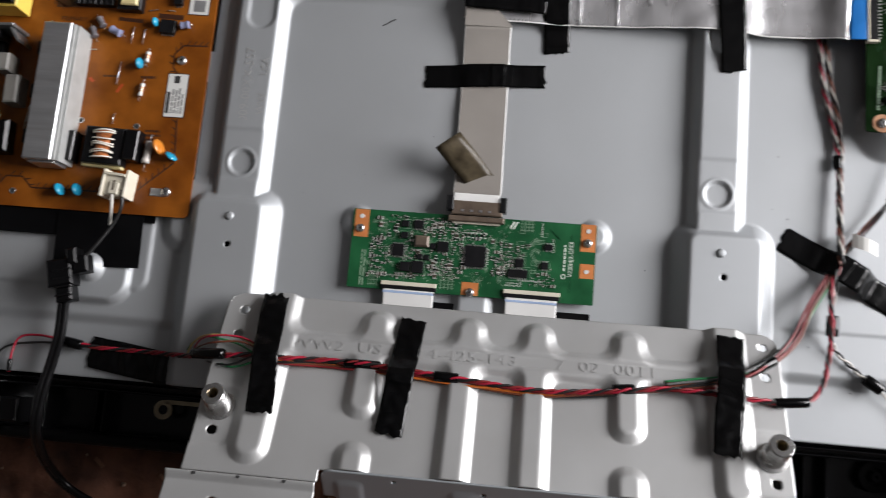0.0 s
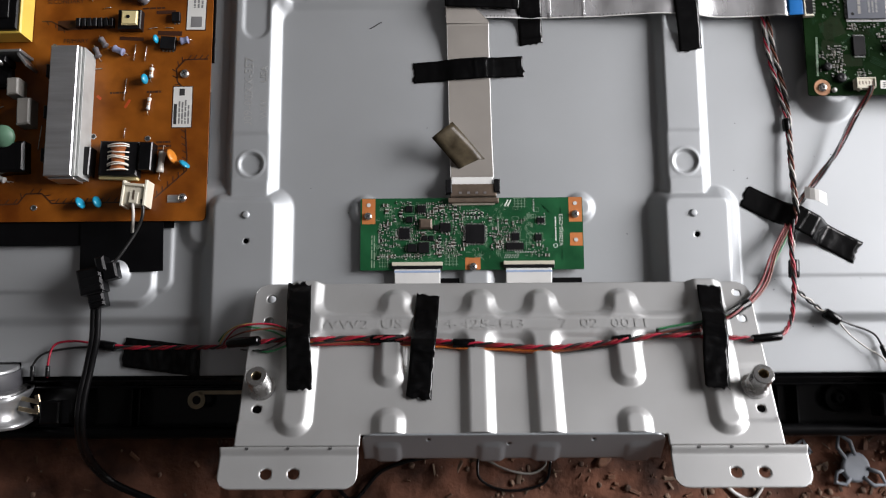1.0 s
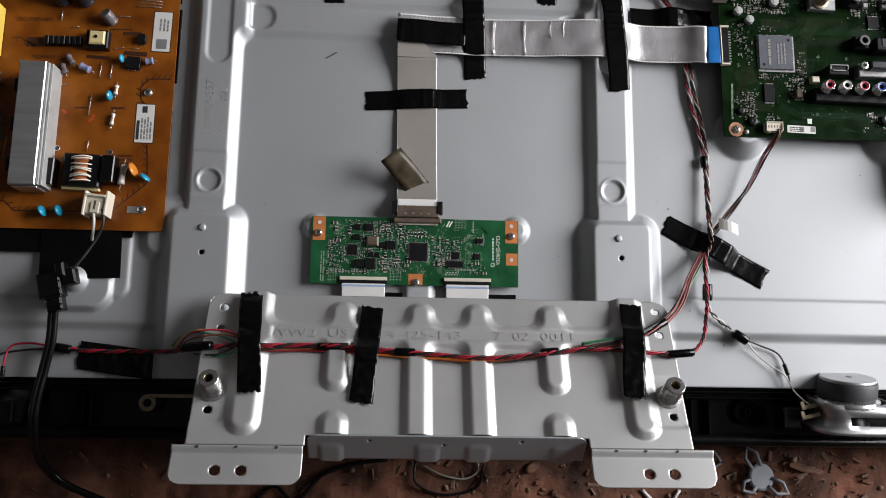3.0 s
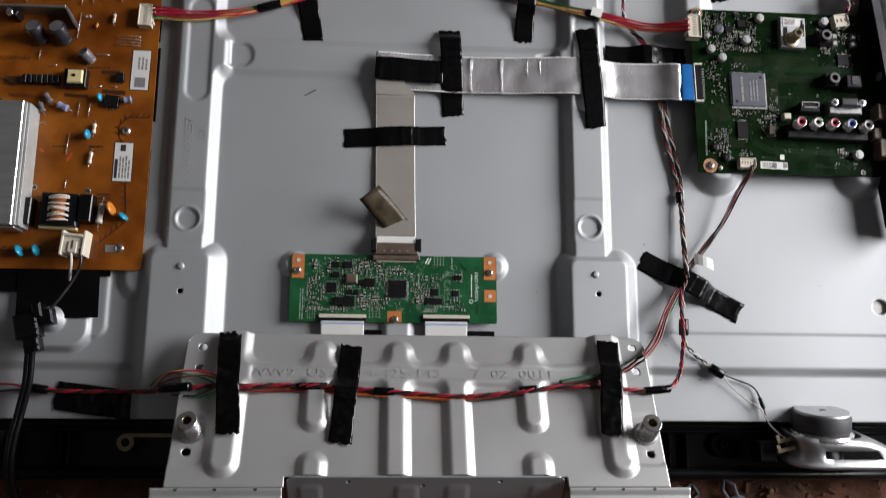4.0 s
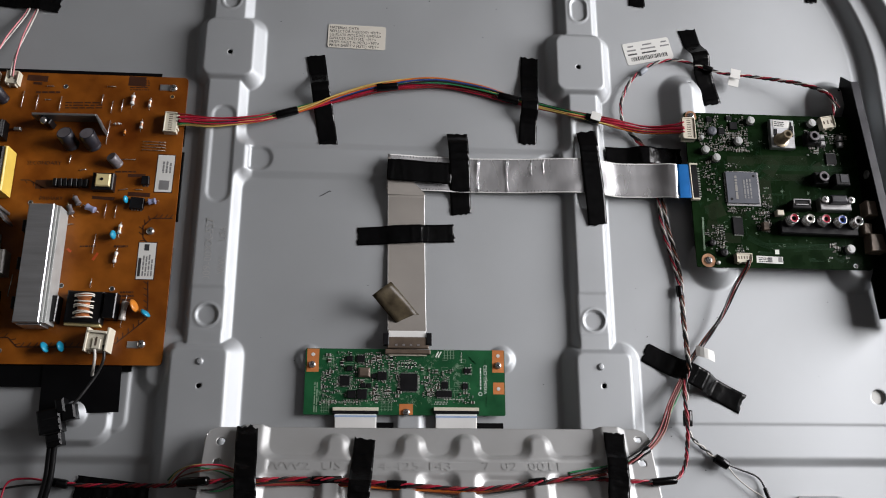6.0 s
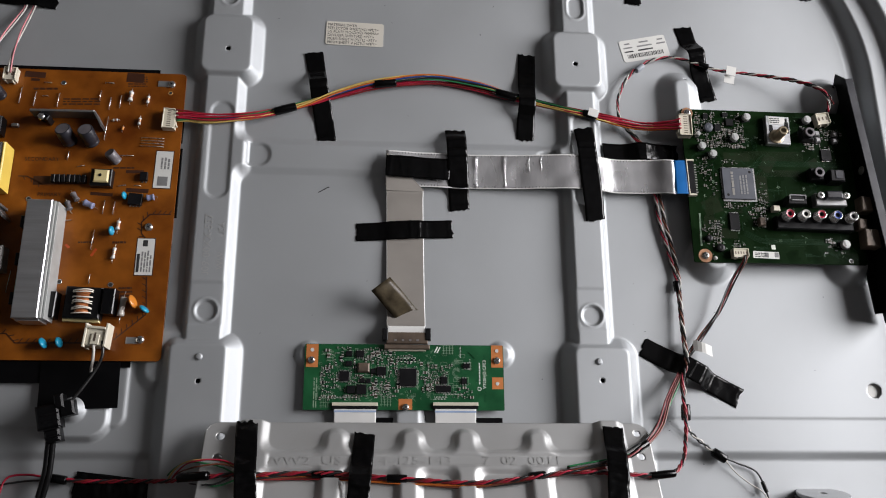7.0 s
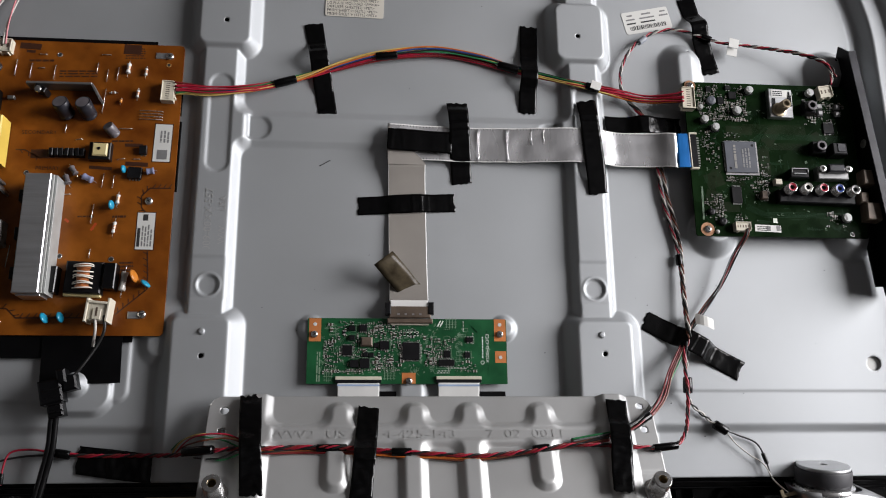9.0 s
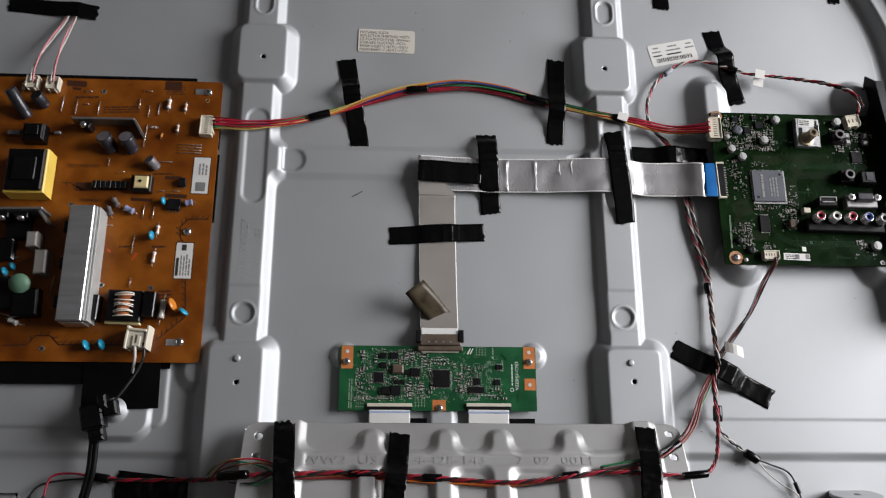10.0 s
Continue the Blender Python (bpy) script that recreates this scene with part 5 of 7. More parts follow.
# tuner with its aerial socket
tu = B.block("tuner_box", 0.3651, 0.2295, 0.0240, 0.0300, 0.0060, M["alu"], -2, 0.0006, label="silver tuner shield box with aerial socket")
tx, ty = 0.3653, 0.2310
B.flat("tuner_label", tx - 0.0005, ty + 0.0085, 0.0170, 0.0080, M["paper"], -2, "", 0.0002, 0.0062)
B.bars(tu, tx - 0.003, ty + 0.0085, 0.0100, 0.0060, 3, M["ink"], -2, 0.0066, 6)
for dx, dy, w, d in ((-0.0075, -0.002, 0.0034, 0.0110), (0.0085, 0.001, 0.0042, 0.0120), (0.0085, 0.0090, 0.0022, 0.0040)):
    B.flat("shield_slot", tx + dx, ty + dy, w, d, M["chip"], -2, "", 0.0002, 0.0062)
bm = bmesh.new()
lathe(bm, (0.3622, 0.2221, ZM + 0.006), (0, 0, 1), [(0.0072, 0), (0.0072, 0.0015), (0.0050, 0.002), (0.0046, 0.0155), (0.0040, 0.0160), (0.0026, 0.0160), (0.0024, 0.012), (0, 0.012)], 20)
part("aerial_socket", bm, M["brass"], tu, "threaded dull metal aerial socket")
SK.append((tx, ty, 0.028, 0.034))


def jack(x, y, w, d, h, r, ring, name="audio_jack"):
    j = B.block(name, x, y, w, d, h, M["chip"], 0, 0.0010)
    bm = bmesh.new()
    lathe(bm, (x, y, ZM + h - 0.0005), (0, 0, 1), [(r * 1.15, 0), (r * 1.1, 0.0050), (r * 0.95, 0.0054), (r * 0.62, 0.0054), (r * 0.6, 0.0015), (0, 0.0015)], 20, mis=[0, 1, 1, 0, 0])
    part("socket_ring", bm, [M["chip"], ring], j)
    SK.append((x, y, w, d))
    return j


jack(0.3935, 0.2252, 0.0115, 0.0125, 0.0085, 0.0046, M["cap_grey"])
jack(0.3976, 0.1832, 0.0135, 0.0120, 0.0085, 0.0046, M["cap_grey"])
B.block("optical_socket", 0.4157, 0.1804, 0.0145, 0.0120, 0.0130, M["chip"], 0, 0.0010)
B.flat("shutter", 0.4170, 0.1812, 0.0070, 0.0080, M["cap_sleeve"], 0, "", 0.0006, 0.0130)
hd = B.block("video_socket", 0.3727, 0.1548, 0.0185, 0.0085, 0.0110, M["chip"], 0, 0.0008, label="black flat digital video socket")
hx, hy = 0.3729, 0.1568
bm = bmesh.new()
for dx, dy, w, d in ((0, 0.0024, 0.0160, 0.0008), (0, -0.0026, 0.0120, 0.0008), (-0.0078, 0.0006, 0.0008, 0.0040), (0.0078, 0.0006, 0.0008, 0.0040)):
    box(bm, (hx + dx, hy + dy, ZM + 0.0115), (w, d, 0.0014))
part("metal_shell", bm, M["alu_dark"], hd)
vg = B.block("monitor_socket", 0.4082, 0.1570, 0.0310, 0.0125, 0.0080, M["alu_dark"], 0, 0.0008, label="silver fifteen-pin monitor socket")
vx, vy = 0.4093, 0.1610
bm = bmesh.new()
box(bm, (vx, vy - 0.001, ZM + 0.0110), (0.0165, 0.0080, 0.0060), 0, 0.0014)
part("socket_insert", bm, M["cap_sleeve"], vg)
bm = bmesh.new()
for r_ in range(3):
    for k in range(5):
        lathe(bm, (vx + (k - 2) * 0.0026, vy - 0.001 + (r_ - 1) * 0.0021, ZM + 0.0140), (0, 0, 1), [(0.0005, 0), (0.0005, 0.0002), (0, 0.0002)], 6)
part("pin_hole", bm, M["ink"], vg)
for s in (-1, 1):
    bm = bmesh.new()
    lathe(bm, (vx + s * 0.0128, vy - 0.001, ZM + 0.008), (0, 0, 1), [(0.0034, 0), (0.0034, 0.0040), (0.0018, 0.0042), (0.0016, 0.001), (0, 0.001)], 8)
    part("hex_post", bm, M["steel_bright"], vg)
rc = B.block("phono_socket_block", 0.3892, 0.1324, 0.0760, 0.0130, 0.0080, M["chip"], -1, 0.0010, label="row of five coloured phono sockets")
for (x, y), c in (((0.3596, 0.1379), "red"), ((0.3752, 0.1380), "white"), ((0.3906, 0.1379), "red"), ((0.4063, 0.1375), "blue"), ((0.4218, 0.1368), "grey")):
    bm = bmesh.new()
    lathe(bm, (x, y, ZM + 0.0075), (0, 0, 1), [(0.0056, 0), (0.0054, 0.0030), (0.0047, 0.0032), (0.0047, 0.0112), (0.0040, 0.0116), (0.0036, 0.0112), (0.0022, 0.0108), (0.0021, 0.0060), (0, 0.0058)], 22, mis=[0, 0, 1, 1, 2, 2, 3, 3])
    part("phono_socket", bm, [M["chip"], M["steel_bright"], WIRE[c], M["ink"]], rc, c + " phono socket with a pale rim")
SK.append((0.3894, 0.1341, 0.08, 0.02))
B.block("small_relay", 0.3537, 0.1477, 0.0070, 0.0055, 0.0060, M["conn"], 0, 0.0006)
B.block("small_crystal", 0.3387, 0.1343, 0.0060, 0.0080, 0.0050, M["conn_brown"], 0, 0.0008)
ml = B.flat("label", 0.3404, 0.1022, 0.0255, 0.0068, M["paper"], -2, "small white printed label", 0.0002)
B.bars(ml, 0.3356, 0.1021, 0.0120, 0.0050, 3, M["ink"], -2, 0.00028, 9)
for q in ((0.3408, 0.1022), (0.3507, 0.1024)):
    B.flat("printed_square", q[0], q[1], 0.0040, 0.0048, M["ink_grey"], -2, "", 0.00012, 0.0002)
B.flat("printed_square", 0.3485, 0.1101, 0.0040, 0.0045, M["silk"], 0)
# sockets along the side edge
for (x, y), w, d, h, m_, l in (((0.4444, 0.1523), 0.0130, 0.0150, 0.0120, "conn_brown", "dull brown side socket shell"), ((0.4365, 0.1327), 0.0085, 0.0110, 0.0090, "conn_brown", "brown side socket"), ((0.4435, 0.1180), 0.0150, 0.0175, 0.0120, "conn_brown", "dull brown side socket shell")):
    B.block("side_socket", min(x, 0.4425), y, w, d, h, M[m_], -3, 0.0010, label=l)
B.hole(0.4240, 0.0977, 0.0017)
bm = bmesh.new()
lathe(bm, (0.2901, 0.0980, ZM), (0, 0, 1), [(0.0019, 0), (0.0018, 0.002), (0.001, 0.0028), (0, 0.003)], 12)
part("test_stud", bm, M["res_white"], main)
B.smds(0.2830, 0.3320, 0.2120, 0.2490, 150, 21, 1.05, SK)
B.smds(0.3050, 0.3480, 0.1480, 0.2000, 60, 22, 0.8, SK)
B.smds(0.2800, 0.3000, 0.1100, 0.1350, 40, 23, 1.1, SK)
B.smds(0.3900, 0.4350, 0.2000, 0.2350, 70, 24, 1.0, SK)
B.smds(0.3280, 0.3450, 0.1300, 0.1500, 30, 25, 1.0, SK)
B.smds(0.2820, 0.3030, 0.1620, 0.2000, 40, 26, 0.9, SK)
B.smds(0.4000, 0.4200, 0.1050, 0.1200, 14, 27, 1.0, SK)
B.smds(0.3080, 0.3260, 0.1080, 0.1160, 10, 28, 1.0, SK)
B.traces(0.2760, 0.4360, 0.0980, 0.2480, 150, 31, M["trace"], 0.0003, SK, 0.016)
B.traces(0.2800, 0.4300, 0.1000, 0.2450, 110, 32, M["silk_dim"], 0.00022, SK, 0.0032)
for (x, y), w, d, a in (((0.2925, 0.1500), 0.0180, 0.0150, 20), ((0.2900, 0.1330), 0.0150, 0.0120, -15), ((0.3030, 0.1230), 0.0230, 0.0100, 0), ((0.3530, 0.1960), 0.0120, 0.0180, -35), ((0.3440, 0.1700), 0.0120, 0.0260, 0), ((0.3220, 0.2020), 0.0260, 0.0090, 0), ((0.4010, 0.1950), 0.0100, 0.0140, 30)):
    B.flat("copper_plane", x, y, w, d, M["olive"], a, "", 0.00006)


def tracks(pts, n, pitch, mat, w=0.0004):
    """Parallel printed tracks that follow one bent line."""
    bm = bmesh.new()
    for k in range(n):
        o = (k - (n - 1) / 2) * pitch
        for (xa, ya), (xb, yb) in zip(pts, pts[1:]):
            d = Vector((xb - xa, yb - ya))
            s_ = Vector((-d.y, d.x)).normalized() * o
            box(bm, ((xa + xb) / 2 + s_.x, (ya + yb) / 2 + s_.y, ZM + 0.00005), (d.length, w, 0.0001), math.atan2(d.y, d.x))
    part("printed_trace", bm, mat, main)["kind"] = "stuff"


tracks([(0.3120, 0.1925), (0.3260, 0.2040), (0.3900, 0.2040)], 9, 0.0011, M["olive"], 0.0005)
tracks([(0.3360, 0.1900), (0.3420, 0.1960), (0.4300, 0.1960)], 6, 0.0010, M["trace"], 0.0004)
tracks([(0.3000, 0.1640), (0.2900, 0.1540), (0.2900, 0.1150)], 6, 0.0012, M["olive"], 0.0006)
tracks([(0.3160, 0.1540), (0.3160, 0.1440)], 12, 0.0011, M["olive"], 0.0005)
tracks([(0.3220, 0.1240), (0.3380, 0.1160), (0.4200, 0.1160)], 5, 0.0012, M["trace"], 0.0004)
tracks([(0.3380, 0.1800), (0.3520, 0.1860), (0.3850, 0.1860)], 7, 0.0010, M["olive"], 0.0005)

# black side frame beside the main board
side = thing("side_socket_frame", "black steel side frame standing beside the main board", "bracket")
SM = Matrix.Translation((0.4525, 0.070, 0)) @ Matrix.Rotation(radians(4.6), 4, "Z")
bm = bmesh.new()
pts = [(-0.030, 0.060), (0.200, 0.060), (0.216, 0.066), (0.226, 0.074), (0.213, 0.088), (-0.030, 0.088)]
lo, hi = [bm.verts.new(SM @ Vector((0, y, z))) for y, z in pts], [bm.verts.new(SM @ Vector((0.0016, y, z))) for y, z in pts]
bm.faces.new(lo[::-1])
bm.faces.new(hi)
for i in range(len(pts)):
    j = (i + 1) % len(pts)
    bm.faces.new((lo[i], lo[j], hi[j], hi[i]))
bmesh.ops.recalc_face_normals(bm, faces=bm.faces)
part("upright_sheet", bm, M["black"], side)
bm = bmesh.new()
box(bm, SM @ Vector((0.0035, 0.0915, 0.0886)), (0.0080, 0.243, 0.0010), radians(4.6), 0.0003)
part("top_flange", bm, M["cap_sleeve"], side)
bm = bmesh.new()
box(bm, SM @ Vector((-0.0040, 0.092, 0.0610)), (0.0080, 0.225, 0.0020), radians(4.6), 0.0003)
part("foot_flange", bm, M["black"], side)
bm = bmesh.new()
lathe(bm, SM @ Vector((-0.0002, 0.118, 0.080)), (-1, 0.08, 0), [(0.0045, 0), (0.0042, 0.0012), (0.0024, 0.0012), (0.0020, 0.0002), (0, 0.0002)], 16)
part("screw_eye", bm, M["alu_dark"], side)


# ---------------- flat ribbons ----------------
def ribbon(bm, line, side, width, mi=0, edge=0.0011, mi_edge=1, dent=0.0):
    """A flat strip along a line, with a narrow border on each side."""
    side = Vector(side)
    inner = width - 2 * edge
    cols = [-0.5 * width] + [-0.5 * inner + inner * k / 10 for k in range(11)] + [0.5 * width]
    last = len(cols) - 2
    rows_ = [[bm.verts.new(p + side * c + Vector((0, 0, dent * noise.noise(Vector((p.x * 60, c * 70, 2.0))) * (1 - (2 * c / width) ** 4)))) for c in cols] for p in line]
    for a, b in zip(rows_, rows_[1:]):
        for k in range(last + 1):
            f = bm.faces.new((a[k], a[k + 1], b[k + 1], b[k]))
            f.material_index = mi_edge if k in (0, last) else mi
            f.smooth = True


def thicken(ob, t=0.0003):
    md = ob.modifiers.new("thickness", "SOLIDIFY")
    md.thickness, md.offset = t, 0


def ruffle(line, amp, seed):
    return [p + Vector((0, 0, amp * noise.noise(Vector((p.x * 45 + seed, p.y * 45, 0))))) for p in line]


sig = thing("signal_ribbon_cable", "silver shielded flat ribbon cable folded at a corner", "ribbon cable")
bm = bmesh.new()
ln = ruffle(spline([(-0.0205, 0.184, 0.0635), (0.02, 0.1838, 0.0610), (0.06, 0.1838, 0.0590), (0.11, 0.1835, 0.0620), (0.150, 0.1835, 0.0670), (0.178, 0.1830, 0.0670), (0.205, 0.1815, 0.0625), (0.235, 0.1815, 0.0640), (0.250, 0.1800, 0.0698), (0.2575, 0.1785, 0.0720)], 0.003), 0.0010, 3)
ln_foil = ln
ribbon(bm, ln, (0.02, 1, 0), 0.0352, dent=0.0011)
thicken(part("foil_length", bm, [M["foil"], M["ffc_edge"]], sig, "crinkled silver foil length"))
bm = bmesh.new()
ribbon(bm, spline([(0.2574, 0.1785, 0.0722), (0.2640, 0.1784, 0.0733), (0.2702, 0.1783, 0.0738)], 0.002), (0.02, 1, 0), 0.0345, 0, 0.001, 0)
thicken(part("stiffener", bm, M["blue"], sig, "bright blue end stiffener"))
bm = bmesh.new()
ln = ruffle(spline([(-0.0020, 0.1612, 0.0634), (-0.002, 0.1480, 0.0596), (-0.0015, 0.125, 0.0572), (-0.001, 0.09, 0.0580), (-0.0005, 0.06, 0.0590), (0.0, 0.040, 0.0610), (0.0, 0.0300, 0.0650)], 0.003), 0.0004, 8)
ribbon(bm, ln, (1, 0, 0), 0.0350, 0, 0.0007)
thicken(part("shield_length", bm, [M["ffc"], M["ffc_edge"]], sig, "grey-beige shield film length"))
bm = bmesh.new()
ribbon(bm, spline([(0.0, 0.0305, 0.0653), (0.0, 0.0270, 0.0658), (0.0, 0.0235, 0.0656)], 0.002), (1, 0, 0), 0.0335, 0, 0.001, 0)
thicken(part("stiffener", bm, M["ffc_edge"], sig, "white end stiffener"))
for x, n_ in ((0.010, 1), (0.022, 1), (0.066, 3), (0.0935, 3), (0.118, 1), (0.129, 2)):
    bm = bmesh.new()
    z = 0.0610 + (max(0, x - 0.07) * 0.07 if x < 0.16 else 0.0035 + max(0, x - 0.23) * 0.4)
    for k in range(n_):
        ya, yb = (0.1668, 0.2000) if n_ == 3 else (0.1835 + 0.004 * k, 0.1995)
        xx = x + 0.0009 * k
        tube(bm, spline([(xx, ya, z - 0.0006), (xx + 0.0012 * math.sin(x * 900 + k), ya + (yb - ya) * 0.33, z - 0.0002), (xx - 0.0006, ya + (yb - ya) * 0.66, z - 0.0002), (xx + 0.0005, yb, z - 0.0004)], 0.003), 0.00032, 5)
    part("crease", bm, M["foil"], sig)
bm = bmesh.new()
for p in ln_foil[4::1]:
    for s_ in (-1, 1):
        box(bm, (p.x, p.y + s_ * 0.0158, p.z + 0.0003), (0.0005, 0.0014, 0.0002))
part("edge_stitching", bm, M["ink_grey"], sig, "fine row of marks along each edge")["kind"] = "stuff"
# triangular fold at the corner
bm = bmesh.new()
vs = [bm.verts.new(v) for v in ((-0.0196, 0.1606, 0.0640), (0.0158, 0.1606, 0.0632), (0.0155, 0.1622, 0.0634), (-0.0185, 0.1972, 0.0664), (-0.0196, 0.1972, 0.0664))]
bm.faces.new(vs)
thicken(part("corner_fold", bm, M["ffc"], sig))

for n, x in enumerate((-0.0438, 0.0442)):
    bm = bmesh.new()
    ribbon(bm, spline([(x, -0.0400, 0.0622), (x, -0.0450, 0.0622), (x, -0.055, 0.0605), (x, -0.075, 0.0575)], 0.003), (1, 0, 0), 0.0365, 0, 0.001, 0)
    ob = solo("panel_ribbon_cable", bm, M["ffc_edge"], "white flat ribbon cable from the timing board", "ribbon cable", "panel ribbon cables")
    thicken(ob)
    bm = bmesh.new()
    box(bm, (x, -0.0448, 0.06245), (0.0365, 0.0016, 0.0002))
    part("blue_line", bm, M["pale_blue"], ob)
for x0, x1 in ((-0.0255, 0.005), (0.060, 0.0865)):
    bm = bmesh.new()
    box(bm, ((x0 + x1) / 2, -0.0545, P + 0.0012), (x1 - x0, 0.010, 0.0012))
    solo("foam_pad", bm, M["mat"], "black foam pad under the ribbon cable", "foam pad", "foam pads")
# loose film flag on the ribbon
bm = bmesh.new()
g = [[bm.verts.new((-0.0152 - 0.0165 * v + u * (0.0290 + 0.0030 * v), 0.0726 - 0.0134 * v - u * (0.0290 + 0.002 * v), 0.0775 - 0.0165 * min(1, 1.25 * u) + 0.0020 * math.sin(4 * u + 2 * v))) for v in (0, 0.25, 0.5, 0.75, 1)] for u in np.linspace(0, 1, 12)]
for a, b in zip(g, g[1:]):
    for k in range(4):
        bm.faces.new((a[k], a[k + 1], b[k + 1], b[k])).smooth = True
ob = solo("film_flag", bm, M["film_brown"], "smoky grey adhesive film curling off the ribbon", "adhesive film")
thicken(ob, 0.0002)

# ---------------- black tape ----------------
T_ = "strip of black vinyl tape with ragged ends"
HB = P + 0.0045
tape(T_ + " over a wire harness", (-0.0935, 0.3085), (-0.0770, 0.2120), 0.0180, zs=[P, P, P + 0.011, P + 0.003, P, P])
tape(T_ + " over a wire harness", (0.1205, 0.3140), (0.1160, 0.2195), 0.0172, zs=[P, P + 0.001, P + 0.004, P + 0.011, P + 0.002, P])
tape(T_ + " beside the signal ribbon", (0.0465, 0.2270), (0.0505, 0.1455), 0.0198, zs=[P + 0.002, 0.0640, 0.0645, 0.0640, 0.0605, P + 0.0005, P])
tape(T_ + " along the ribbon fold", (-0.0205, 0.1845), (0.0405, 0.1830), 0.0215, zs=[0.0672, 0.0665, 0.0650, 0.0635], ragged=0.0003)
tape(T_ + " across the grey ribbon", (-0.0470, 0.1210), (0.0440, 0.1262), 0.0178, zs=[P, P + 0.0005, P + 0.0032, P + 0.0036, P + 0.0008, P])
tape(T_ + " on the rib", (0.1720, 0.2300), (0.1792, 0.1345), 0.0188, zs=[0.0655, 0.0690, 0.0690, 0.0690, 0.0680, 0.0650])
tape(T_ + " over wires", (0.1930, 0.2095), (0.2690, 0.2095), 0.0180, zs=[P + 0.002, P + 0.001, P + 0.007, P + 0.003, P + 0.001])
tape(T_ + " over the twisted lead", (0.2865, 0.3535), (0.3070, 0.2690), 0.0180, zs=[P, P, P + 0.010, P + 0.002, P, P])
tape(T_ + " across the wire junction", (0.2190, 0.0160), (0.3060, -0.0310), 0.0190, zs=[P, P, P + 0.002, P + 0.0110, P + 0.0105, P + 0.001, P, P])
tape("wide strip of black tape over the lamp wires", (-0.4340, 0.3600), (-0.3450, 0.3525), 0.0165, zs=[P, P, P + 0.001, P + 0.004, P])
tape("end of a strip of black tape on the plate", (0.2360, 0.3995), (0.2360, 0.3785), 0.0170)
tape("end of a strip of black tape on the plate", (0.4260, 0.4100), (0.4260, 0.3930), 0.0130)
SL = dict(slope=slope_z)
tape(T_ + " on the bracket", (-0.1320, -0.0560), (-0.1235, -0.1355), 0.0175, zs=[0.0050, 0.0092, 0.0100, 0.0140, 0.0110, 0.0092, 0.0088], wob=0.0011, **SL)
tape(T_ + " on the bracket", (-0.0345, -0.0655), (-0.0405, -0.1420), 0.0178, zs=[0.0020, 0.0045, 0.0050, 0.0115, 0.0070, 0.0040, 0.0020], wob=0.0011, **SL)
tape(T_ + " on the bracket", (0.1755, -0.0605), (0.1675, -0.1355), 0.0175, zs=[0.0085, 0.0100, 0.0150, 0.0150, 0.0110, 0.0092, 0.0088], wob=0.0011, **SL)
tape("wrinkled black tape over the lower plate edge", (-0.2770, -0.1060), (-0.1620, -0.1210), 0.0235, zs=[P - 0.004, P - 0.003, P - 0.002, P + 0.002, P + 0.012], wob=0.0014)
bm = bmesh.new()
box(bm, (-0.2790, -0.0180, P + 0.0072), (0.066, 0.052, 0.0008), radians(2))
solo("insulating_flap", bm, M["mat"], "black insulating flap beside the mains plug lead", "insulating sheet")

bm = bmesh.new()
box(bm, (-0.3500, -0.0125, P + 0.0060), (0.2000, 0.0190, 0.0010), 0, 0.0003)
solo("insulating_flap", bm, M["mat"], "black edge of insulating sheet below the power board", "insulating sheet")

# ---------------- labels ----------------
lab = thing("material_label", "cream paper label listing panel materials", "label")
bm = bmesh.new()
card(bm, Vector((-0.0535, 0.3305, P + 0.0004)), 0.0575, 0.0262, 0.0003, radians(-1.2))
part("label_sheet", bm, M["label_cream"], lab)
for k, txt in enumerate(("MATERIAL DATA", "REFLECTOR SHEET(42) <PET>", "LG PLATE MOLD(42) <PMMA>", "DIFFUSER SHEET(42) <PET>", "PRISM SHEET H (42TL) <PET>", "PRISM SHEET V (42TL) <PET>")):
    lettering("printed_words", txt, 0.0042, M["ink"], lab, Matrix.Translation((-0.0808, 0.3392 - 0.0040 * k, P + 0.0006)) @ Matrix.Rotation(radians(-1.2), 4, "Z") @ Matrix.Diagonal((0.93, 1, 1, 1)), 0.00004)
lab2 = thing("model_label", "white paper label with a barcode", "label")
bm = bmesh.new()
c, s = math.cos(radians(12.5)), math.sin(radians(12.5))
mid = Vector((0.2440, 0.3272, P + 0.0004))
card(bm, mid, 0.0500, 0.0248, 0.0003, radians(12.5))
part("label_sheet", bm, M["paper"], lab2)
bm = bmesh.new()
rnd = random.Random(4)
x = -0.0195
while x < 0.0190:
    w = rnd.choice((0.0004, 0.0007, 0.001))
    box(bm, (mid.x + c * x + s * 0.0065, mid.y + s * x - c * 0.0065, P + 0.00058), (w, 0.0046, 0.00008), radians(12.5))
    x += w + rnd.choice((0.0004, 0.0007))
part("barcode", bm, M["ink"], lab2)
for k, (a, w) in enumerate(((-0.017, 0.006), (0.001, 0.010), (0.019, 0.006))):
    for yy, m_ in ((0.0080, "ink_grey"), (0.0035, "ink_grey"), (-0.0010, "ink")):
        if yy < 0 and k == 2:
            continue
        bm = bmesh.new()
        box(bm, (mid.x + c * a - s * yy, mid.y + s * a + c * yy, P + 0.00058), (w * (1.6 if yy < 0.006 else 1), 0.0016, 0.00008), radians(12.5))
        part("printed_line", bm, M[m_], lab2)

